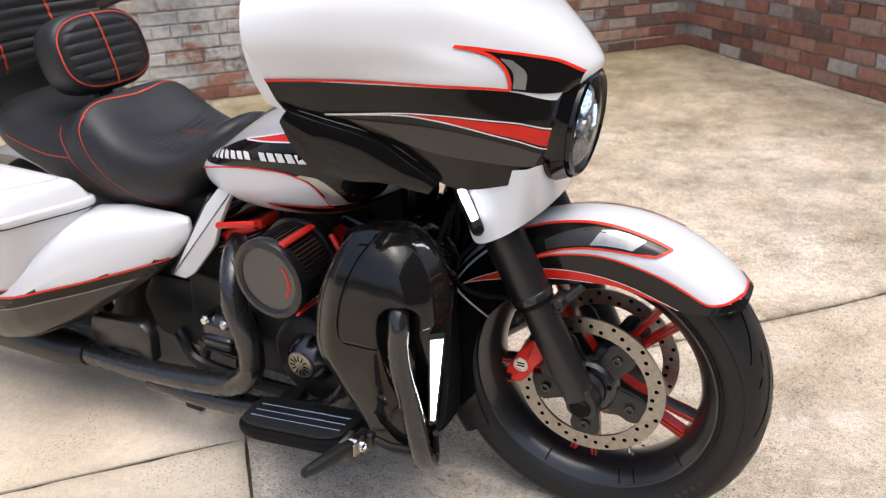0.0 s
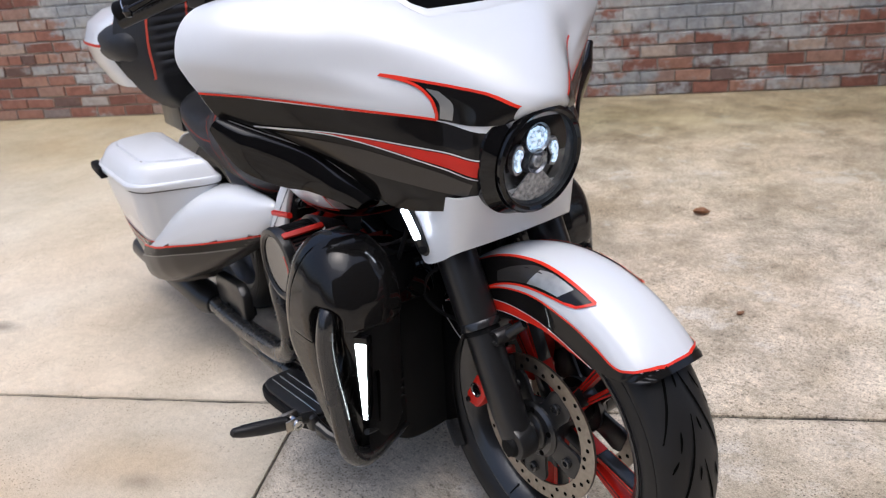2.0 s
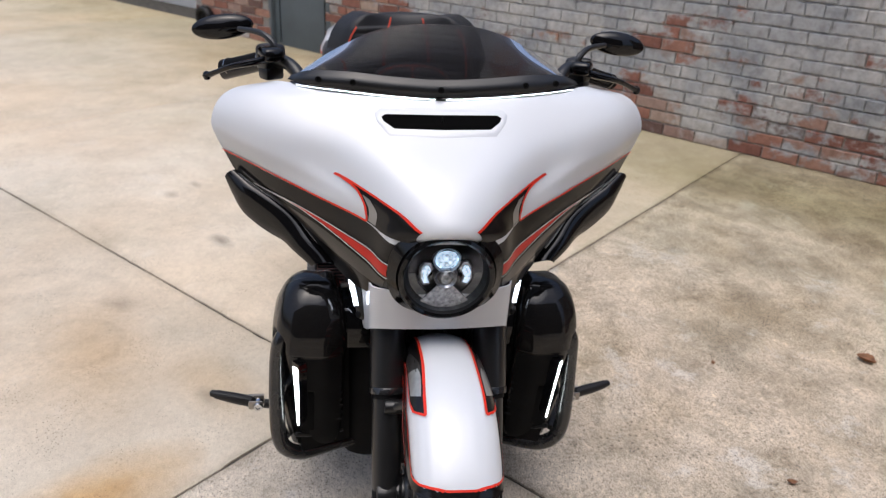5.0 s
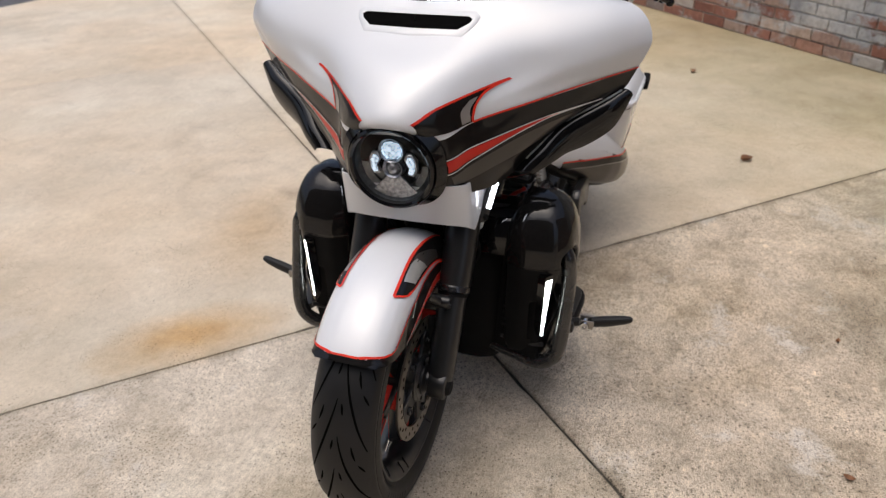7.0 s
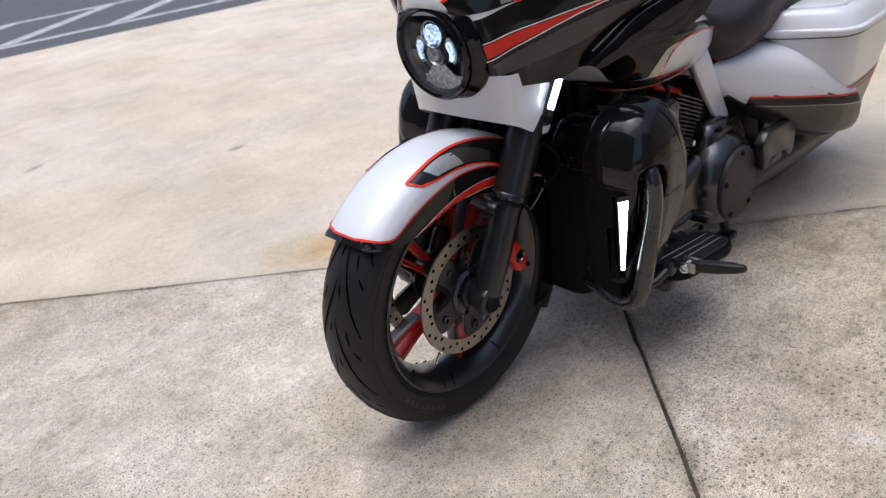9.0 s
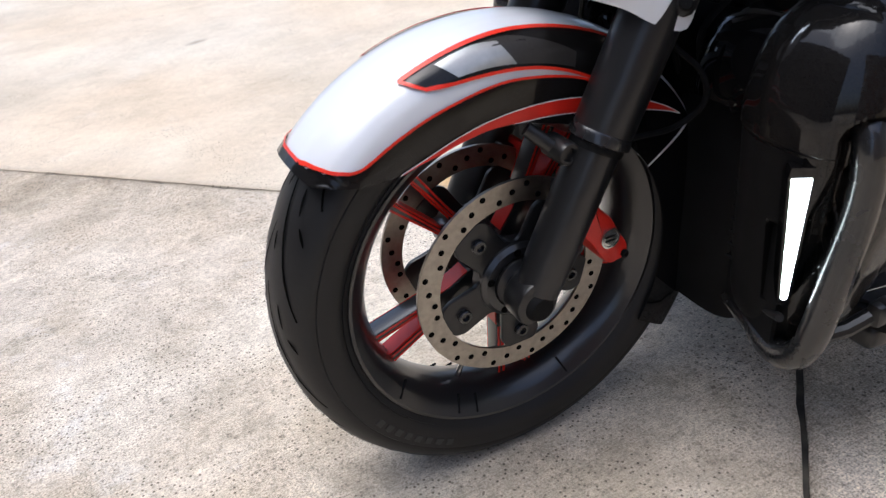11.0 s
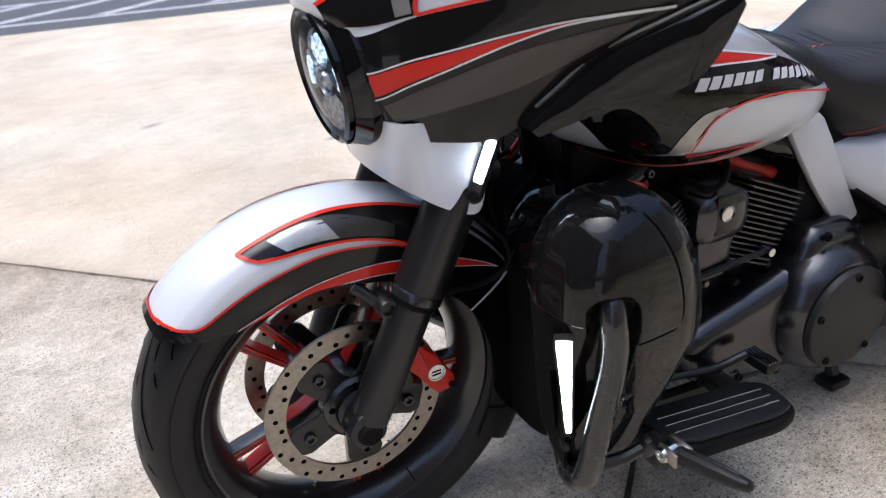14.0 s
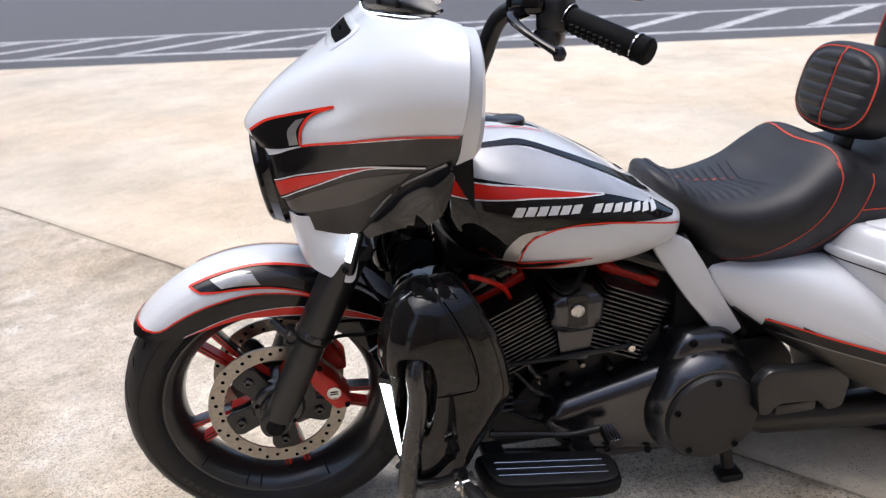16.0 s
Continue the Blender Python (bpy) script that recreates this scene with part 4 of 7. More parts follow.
for row in FAIR:
    full = [(x, -y, z) for x, y, z in row[:0:-1]] + row
    half.append(spline(full, NU))
cols = [spline([half[j][i] for j in range(len(FAIR))], NV) for i in range(NU)]  # cols[i][j]: i across, j up
fair_table = [[Vector(p) for p in col] for col in cols]
fair_outer = surf(fair_table)
fair_geo = shell(fair_table, 0.006)
cut = (NV - 1) * 2 // (len(FAIR) - 1)


def fair_index(geo):
    """Graphite below the third row, pearl above."""
    out = []
    for f in geo[1]:
        k = [i % (NU * NV) % NV for i in f]
        out.append(1 if sum(k) / len(k) < cut + 0.01 else 0)
    return out


fair = part("fairing", fair_geo, ([PEARL, GRAPH], fair_index(fair_geo)), bike, "pearl white batwing fairing with graphite flames and red stripes", FRONT, 60)
skin = Skin(fair_outer)
for sg in (1, -1):
    # graphite flame over the headlight
    part("graphite_flame", skin.patch([(-0.040, 0.926), (-0.085, 0.930), (-0.126, 0.940)], [(-0.030, 0.954), (-0.075, 0.983), (-0.126, 1.000)], sg, 0.0014, 30, 10), GRAPH, fair)
    part("graphite_flame", skin.patch([(-0.125, 1.000), (-0.152, 1.008), (-0.192, 1.020)], [(-0.125, 0.942), (-0.137, 0.985), (-0.192, 1.020)], sg, 0.0014, 24, 8), GRAPH, fair)
    part("silver_flash", skin.patch([(-0.104, 0.938), (-0.104, 0.965), (-0.122, 0.987)], [(-0.121, 0.942), (-0.121, 0.968), (-0.138, 0.993)], sg, 0.0022, 20, 4), SILVERD, fair)
    part("red_pinstripe", skin.line([(-0.030, 0.954), (-0.064, 0.978), (-0.105, 0.993), (-0.145, 1.005), (-0.192, 1.020)], 0.0040, sg), PIN, fair)
    part("red_pinstripe", skin.line([(-0.192, 1.020), (-0.152, 1.000), (-0.132, 0.977), (-0.125, 0.955), (-0.125, 0.940)], 0.0040, sg), PIN, fair)
    part("red_pinstripe", skin.line([(-0.125, 0.940), (-0.205, 0.968), (-0.285, 0.998), (-0.363, 1.015)], 0.0040, sg), PIN, fair)
    # red wedge with white edges, and the lighter metallic below it
    part("light_graphite_fade", skin.patch([(-0.082, 0.825), (-0.150, 0.864), (-0.220, 0.905), (-0.300, 0.938)], [(-0.095, 0.800), (-0.150, 0.820), (-0.215, 0.852), (-0.285, 0.912)], sg, 0.0012, 40, 8), GRAPH2, fair)
    part("red_stripe", skin.patch([(-0.067, 0.866), (-0.140, 0.891), (-0.205, 0.919), (-0.250, 0.936)], [(-0.074, 0.838), (-0.140, 0.872), (-0.205, 0.912), (-0.250, 0.9345)], sg, 0.0020, 40, 4), RED, fair)
    part("white_pinstripe", skin.line([(-0.067, 0.869), (-0.140, 0.894), (-0.205, 0.921), (-0.250, 0.937), (-0.320, 0.952)], 0.0020, sg, 0.0028), PINW, fair)
    part("white_pinstripe", skin.line([(-0.074, 0.833), (-0.140, 0.869), (-0.205, 0.911), (-0.250, 0.934), (-0.320, 0.951)], 0.0020, sg, 0.0028), PINW, fair)

# ---- headlight ----
HL = pose(-0.052, 0, 0.850, 0, 0, 0) @ Matrix.Rotation(radians(7), 4, "Y") @ Matrix.Diagonal((1.0, 1.06, 1.06, 1))


def facing(profile, n=48):
    return moved(lathe(profile, n, "x"), HL)


light = part("headlight", facing([(0.083, 0.014), (0.088, 0.018), (0.0935, 0.014), (0.095, 0.0), (0.095, -0.05)]), GLOSS, bike, "round lit projector headlight in a gloss black ring", FRONT)
part("bezel", facing([(0.080, 0.006), (0.083, 0.014), (0.086, 0.016)]), SATIN, light)
part("lens", facing([(0.0005, 0.026), (0.03, 0.0245), (0.055, 0.020), (0.072, 0.013), (0.082, 0.006)]), LENS, light, "clear domed lens").visible_shadow = False
part("reflector_bowl", facing([(0.0005, -0.03), (0.04, -0.03), (0.055, -0.026), (0.056, -0.020), (0.07, -0.016), (0.083, 0.004)]), BOWL, light)
for y, z, r in ((0.0, 0.034, 0.021), (-0.038, 0.002, 0.0), (0.038, 0.002, 0.0), (0.0, -0.006, 0.016)):
    if r:
        g = lathe([(0.0005, 0.003), (r * 0.6, 0.0), (r * 0.95, -0.008), (r, -0.012), (r + 0.004, -0.008), (r + 0.006, -0.024)], 24, "x", (0.0, y, z))
        part("projector", moved(g, HL), REFL if z < 0 else LAMP, light)
        part("projector_ring", moved(lathe([(r + 0.001, -0.006), (r + 0.005, -0.002), (r + 0.008, -0.024)], 24, "x", (0.0, y, z)), HL), REFL, light)
    else:
        leaf = [(0.024, 0.014), (0.030, 0.027), (0.042, 0.027), (0.050, 0.012), (0.050, -0.010), (0.042, -0.024), (0.028, -0.020), (0.034, -0.004)]
        ol = rounded([(math.copysign(p, y), q) for p, q in (leaf if y > 0 else leaf[::-1])], 0.003)
        mid = (math.copysign(0.039, y), 0.001)
        small = [(mid[0] + (p - mid[0]) * 0.66, mid[1] + (q - mid[1]) * 0.74) for p, q in ol]
        part("projector", moved(prism(small, -0.010, -0.003, 0.001, "x", 1), HL), LAMP, light)
        part("projector_frame", moved(prism(ol, -0.020, -0.007, 0.001, "x", 1), HL), REFL, light)
for a in (-42, 42):
    fan = [(0.0, 0.0)] + [(0.072 * math.sin(radians(a * t / 6)), -0.072 * math.cos(radians(a * t / 6))) for t in range(7)]
    g = prism([(p[0], p[1] - 0.008) for p in fan], -0.012, -0.008, 0.0005, "x", 1)
    part("reflector_fin", moved(g, HL), REFL, light)
# surround under the brow
sur = []
for a in np.linspace(-118, 298, 64):
    c, s = math.sin(radians(a)), math.cos(radians(a))
    rr = 0.097
    w = ((abs(c) / 0.113) ** 2.5 + (abs(s) / 0.100) ** 2.5) ** -0.4
    sur.append([HL @ Vector((0.006, rr * c, rr * s)), HL @ Vector((-0.004, (rr * 0.5 + w * 0.5) * c, (rr * 0.5 + w * 0.5) * s)), HL @ Vector((-0.012, w * c, w * s)), HL @ Vector((-0.06, w * c, w * s))])
part("headlight_surround", surf(sur), GLOSS, light, "gloss black headlight surround")

# ---- air vent in the fairing ----
vent_line = [(0.0, 0.019), (0.07, 0.020), (0.130, 0.020), (0.141, 0.012), (0.136, 0.000), (0.112, -0.020), (0.0, -0.022)]
vent_ol = vent_line + [(-a, b) for a, b in vent_line[-2:0:-1]]


def vent_place(a, b, out):
    p = skin.at(a, 1.119 + b * 0.80, 1, out, "x")
    return p


def vent_strip(k0, k1, o0, o1):
    rows = []
    for a, b in vent_ol:
        rows.append([vent_place(a * k0[0], b * k0[1], o0), vent_place(a * (k0[0] + k1[0]) / 2, b * (k0[1] + k1[1]) / 2, max(o0, o1) + 0.001), vent_place(a * k1[0], b * k1[1], o1)])
    return surf(rows, True)


vent = part("air_vent", vent_strip((0.90, 0.70), (1.00, 1.30), 0.0032, 0.0008), PEARL, bike, "slim black air inlet in a white frame", FRONT)
part("opening", surf([[vent_place(a * s, b * 0.76 * s, 0.0028) for s in (0.91, 0.5, 0.01)] for a, b in vent_ol], True), GROOVE, vent)
part("vent_rib", join(*[moved(box((0, 0, 0), (0.004, 0.003, 0.02), 0.001, 1), Matrix.Translation(vent_place(0, 0, 0.003)))]), MATTE, vent)

# ---- windscreen ----
base = [(-0.282, 0.0, 1.160), (-0.286, 0.10, 1.164), (-0.300, 0.20, 1.170), (-0.335, 0.288, 1.172), (-0.372, 0.325, 1.172)]
trim_t = [(-0.296, 0.0, 1.194), (-0.300, 0.10, 1.198), (-0.314, 0.195, 1.204), (-0.345, 0.275, 1.198), (-0.380, 0.318, 1.180)]
topl = [(-0.345, 0.0, 1.300), (-0.350, 0.07, 1.297), (-0.362, 0.15, 1.275), (-0.378, 0.225, 1.235), (-0.388, 0.285, 1.196)]


def mirror_path(p):
    return [(x, -y, z) for x, y, z in p[:0:-1]] + p


bl, tl, gl = (spline(mirror_path(p), 61) for p in (base, trim_t, topl))
trim = [[b + (t - b) * k / 4 + np.array((0.010 * math.sin(math.pi * k / 4) + 0.006, 0, 0)) for k in range(5)] for b, t in zip(bl, tl)]
screen_trim = part("windscreen_trim", shell(trim, 0.006), SATIN, bike, "satin black windscreen trim with screws", FRONT)
for y in (0.0, 0.185, -0.185, 0.262, -0.262):
    k = min(range(61), key=lambda i: abs(bl[i][1] - y))
    p = (bl[k] + tl[k]) / 2
    part("screw", moved(bolt((0, 0, 0), "x", 1, 0.007, 0.006), Matrix.Translation(Vector(p) + Vector((0.016, 0, 0)))), MATTE, screen_trim)
glass = [[np.array(b) * (1 - k / 6) + np.array(g) * k / 6 + np.array((0.012 * math.sin(math.pi * k / 6) * (1 if k else 0) + 0.001, 0, 0)) for k in range(7)] for b, g in zip(spline(mirror_path([(-0.288, 0.0, 1.172), (-0.292, 0.10, 1.176), (-0.306, 0.195, 1.182), (-0.34, 0.275, 1.182), (-0.376, 0.315, 1.176)]), 61), gl)]
screen = part("windscreen", shell(glass, 0.004), SMOKE, bike, "low smoked windscreen", FRONT)
screen.visible_shadow = False
leds = []
bl2 = spline(bl, 181)
for i in range(9, 172):
    p = Vector(bl2[i]) + Vector((0.010, 0, -0.004))
    if abs(p.y) > 0.012:
        leds.append(box(tuple(p), (0.003, 0.0026, 0.0022), 0.0006, 1))
for k in (0, 1):
    tagged(part("led_strip", join(*leds[k * len(leds) // 2 : (k + 1) * len(leds) // 2]), LED, screen_trim, "row of lit white diodes"), kind="stuff")
part("led_strip_base", tube([Vector(p) + Vector((0.007, 0, -0.004)) for p in bl[2:59]], 0.0042, 6), GLOSS, screen_trim)

# ---- lower fork nacelle and turn signals ----
low_edge = [(-0.206, 0.172, 0.735), (-0.204, 0.168, 0.690), (-0.190, 0.165, 0.655), (-0.150, 0.158, 0.668), (-0.115, 0.145, 0.690), (-0.096, 0.085, 0.698), (-0.090, 0.0, 0.700)]
nac = []
for x, y, z in spline([(a, -b, c) for a, b, c in low_edge] + low_edge[-2::-1], 57):
    nac.append([(x + 0.018 * k / 6, y * (1 - 0.002 * k), z + (0.800 - z) * k / 6) for k in range(7)])
nacelle = part("fork_nacelle", shell(nac, 0.004), PEARL, bike, "pearl white nacelle cover under the fairing", FRONT)
for sg in (1, -1):
    p0, p1 = Vector((-0.205, sg * 0.194, 0.774)), Vector((-0.184, sg * 0.179, 0.704))
    d = p1 - p0
    n = Vector((0.62, sg * 0.74, 0.25)).normalized()  # the way the lamp faces
    u = d.normalized().cross(n).normalized()
    blade = []
    for t, w, h in ((-0.06, 0.004, 0.004), (-0.03, 0.010, 0.010), (0.0, 0.012, 0.013), (0.5, 0.012, 0.014), (1.0, 0.0125, 0.015), (1.22, 0.013, 0.015), (1.34, 0.011, 0.012), (1.42, 0.004, 0.004)):
        c = p0 + d * t - n * 0.013
        blade.append([c + u * (w * math.cos(a)) + n * (h * 0.85 * math.sin(a)) for a in np.linspace(0, 2 * math.pi, 18, endpoint=False)])
    sig = part("turn_signal", surf(blade, False, True, True), SATIN, bike, "slim lit LED turn signal in a black housing", FRONT)
    lit = []
    for t, w in ((0.06, 0.0040), (0.09, 0.0050), (0.5, 0.0050), (0.88, 0.0048), (0.92, 0.0038)):
        c = p0 + d * t
        lit.append([c + u * (w * k) + n * (0.0015 - 0.0035 * k * k) for k in (-1, -0.6, 0, 0.6, 1)])
    part("lit_face", shell(lit, 0.003), LED, sig)
    part("screw", moved(lathe([(0.0005, 0.004), (0.006, 0.004), (0.0085, 0.0)], 14), Matrix.Translation(p0 + d * 1.22) @ Vector((0, 1, 0)).rotation_difference(n).to_matrix().to_4x4()), MATTE, sig)

# ---- inner fairing: rear shell, side wings ----
for sg in (1, -1):
    top = spline([(-0.360, sg * 0.442, 0.962), (-0.368, sg * 0.464, 1.012), (-0.376, sg * 0.472, 1.072), (-0.383, sg * 0.455, 1.115), (-0.389, sg * 0.420, 1.143), (-0.394, sg * 0.364, 1.157)], 24)
    rim_in = spline([(-0.400, sg * 0.440, 0.985), (-0.404, sg * 0.452, 1.02), (-0.408, sg * 0.45, 1.07), (-0.412, sg * 0.432, 1.11), (-0.415, sg * 0.395, 1.138), (-0.418, sg * 0.35, 1.15)], 24)
    deep = spline([(-0.398, sg * 0.38, 0.98), (-0.40, sg * 0.38, 1.01), (-0.40, sg * 0.37, 1.05), (-0.40, sg * 0.35, 1.08), (-0.40, sg * 0.32, 1.10), (-0.40, sg * 0.30, 1.11)], 24)
    ir = part("inner_fairing_rim", surf([[a, a * 0.5 + b * 0.5 + np.array((-0.008, sg * 0.006, 0.0)), b] for a, b in zip(top, rim_in)]), PEARL, fair, "white inner fairing rim")
    part("inner_fairing_panel", surf([[b, b * 0.5 + c * 0.5, c] for b, c in zip(rim_in, deep)]), MATTE, fair)
    up = spline([(-0.352, sg * 0.444, 0.966), (-0.322, sg * 0.396, 0.938), (-0.284, sg * 0.318, 0.893), (-0.250, sg * 0.268, 0.840), (-0.224, sg * 0.222, 0.792)], 40)
    lo = spline([(-0.352, sg * 0.468, 0.954), (-0.346, sg * 0.453, 0.915), (-0.335, sg * 0.434, 0.880), (-0.320, sg * 0.405, 0.856), (-0.302, sg * 0.370, 0.837), (-0.280, sg * 0.340, 0.828), (-0.252, sg * 0.312, 0.812), (-0.225, sg * 0.275, 0.790)], 40)
    wing = []
    for a, b in zip(up, lo):
        d = np.array((0.45, sg * 0.62, 0.50)) * min(0.024, 0.34 * float(np.linalg.norm(b - a)))
        wing.append([a + (b - a) * k / 10 + d * math.sin(math.pi * (k / 10) ** 0.8) ** 0.8 for k in range(11)])
    part("side_wing", shell(wing, 0.004), GLOSS, fair, "gloss black air wing")
    part("wing_piping", tube([Vector(p) + Vector((0.004, sg * 0.004, 0.002)) for p in up[1:34]], 0.0022, 6), SILVER, fair, "thin silver edge trim")
back = surf([[(-0.40, y, z) for z in np.linspace(0.86, 1.14, 5)] for y in np.linspace(-0.38, 0.38, 13)])
part("inner_fairing_panel", back, MATTE, fair, "matt black inner fairing")

# ---- handlebar, levers, grips, mirrors ----
bar_path = [(-0.415, 0.0, 1.02), (-0.42, 0.10, 1.02), (-0.43, 0.22, 1.03), (-0.44, 0.285, 1.09), (-0.465, 0.305, 1.155), (-0.505, 0.340, 1.180), (-0.55, 0.388, 1.166), (-0.638, 0.499, 1.121)]
hb = part("handlebar", tube(mirror_path(bar_path), 0.0155, 14, 121), SATIN, bike, "black tall handlebar", FRONT)
for sg in (1, -1):
    a, b = Vector((-0.550, sg * 0.388, 1.171 - sg * 0.008)), Vector((-0.640, sg * 0.501, 1.126 - sg * 0.008))
    d = b - a
    grip = part("grip", tube([a + d * t for t in (0, 0.02, 0.06, 0.07, 0.5, 0.82, 0.83, 0.86, 0.865, 0.97, 1.0)], [0.020, 0.022, 0.022, 0.0185, 0.0185, 0.019, 0.0205, 0.0205, 0.0195, 0.0205, 0.017], 24), MATTE, hb, "black rubber grip with a steel ring")
    part("grip_ring", tube([a + d * 0.835, a + d * 0.85], 0.0212, 24), CHROME, hb)
    part("grip_ring", tube([a + d * 0.05, a + d * 0.062], 0.0228, 24), CHROME, hb)
    studs = []
    for i in range(9):
        for k in range(5):
            ax = d.normalized()
            u = ax.orthogonal().normalized()
            w = ax.cross(u)
            an = radians(40 + 22 * k)
            studs.append(box((0, 0, 0), (0.006, 0.006, 0.003), 0.001, 1, Matrix.Translation(a + d * (0.16 + 0.07 * i) + (u * math.cos(an) + w * math.sin(an)) * 0.0185)))
    part("grip_studs", join(*studs), RUBBER, hb)
    c = a + d * -0.12
    sw = part("switch_housing", join(box(tuple(c), (0.05, 0.06, 0.06), 0.012, 3, Matrix.Rotation(radians(-sg * 38), 4, "Z")), box(tuple(c + Vector((0.01, 0, -0.035))), (0.04, 0.05, 0.03), 0.008, 2, Matrix.Rotation(radians(-sg * 38), 4, "Z"))), SATIN, hb, "black switch housing")
    res = part("lever_clamp", join(box(tuple(c + Vector((0.045, -sg * 0.005, 0.016))), (0.06, 0.05, 0.032), 0.012, 3, Matrix.Rotation(radians(-sg * 25), 4, "Z"))), GLOSS, hb, "gloss black lever clamp")
    lv = tube([c + Vector((0.05, sg * 0.0, 0.006)), c + Vector((0.078, sg * 0.035, 0.002)), c + Vector((0.078, sg * 0.080, -0.008)), c + Vector((0.060, sg * 0.115, -0.024)), c + Vector((0.042, sg * 0.141, -0.037))], [0.012, 0.0105, 0.0085, 0.0075, 0.0095], 12, 24, flat=0.7)
    part("lever", join(lv, lathe([(0.0005, 0.011), (0.007, 0.0085), (0.0105, 0.0), (0.007, -0.0085), (0.0005, -0.011)], 12, "z", tuple(c + Vector((0.041, sg * 0.143, -0.038))))), GLOSS, hb, "gloss black lever with a ball end")
    stem = tube([c + Vector((0.03, -sg * 0.015, 0.01)), c + Vector((0.028, -sg * 0.010, 0.035)), c + Vector((0.005, sg * 0.020, 0.055)), c + Vector((-0.04, sg * 0.075, 0.056))], [0.009, 0.008, 0.007, 0.006], 10, 16)
    mc = c + Vector((-0.062, sg * 0.116, 0.055))
    mir = moved(lathe([(0.0005, -0.014), (0.045, -0.010), (0.066, -0.002), (0.070, 0.004), (0.066, 0.006), (0.0005, 0.006)], 32, "x"), Matrix.Translation(mc) @ Matrix.Rotation(radians(-sg * 8), 4, "X") @ Matrix.Diagonal((-1.2, 1.05, 0.42, 1)))
    part("mirror", mir, GLOSS, hb, "oval black mirror")
    part("mirror_stem", stem, SATIN, hb)
# ---- fuel tank ----
TANK = [  # x, half width, bottom, widest height, top
    (-0.370, 0.110, 0.745, 0.83, 0.900),
    (-0.400, 0.170, 0.700, 0.82, 0.915),
    (-0.450, 0.212, 0.668, 0.80, 0.925),
    (-0.520, 0.234, 0.636, 0.78, 0.920),
    (-0.600, 0.236, 0.620, 0.765, 0.902),
    (-0.680, 0.226, 0.614, 0.75, 0.864),
    (-0.760, 0.210, 0.616, 0.735, 0.816),
    (-0.830, 0.188, 0.630, 0.72, 0.768),
    (-0.880, 0.158, 0.648, 0.71, 0.738),
    (-0.908, 0.105, 0.668, 0.705, 0.722),
]


def tank_ring(x, w, lo, mid, hi, n=48):
    out = []
    for i in range(n):
        a = 2 * math.pi * i / n
        c, s = math.cos(a), math.sin(a)
        h = (hi - mid) if s > 0 else (mid - lo)
        p = 2.2 if s > 0 else 2.9
        out.append((x, w * math.copysign(abs(c) ** (2 / p), c), mid + h * math.copysign(abs(s) ** (2 / p), s)))
    return out


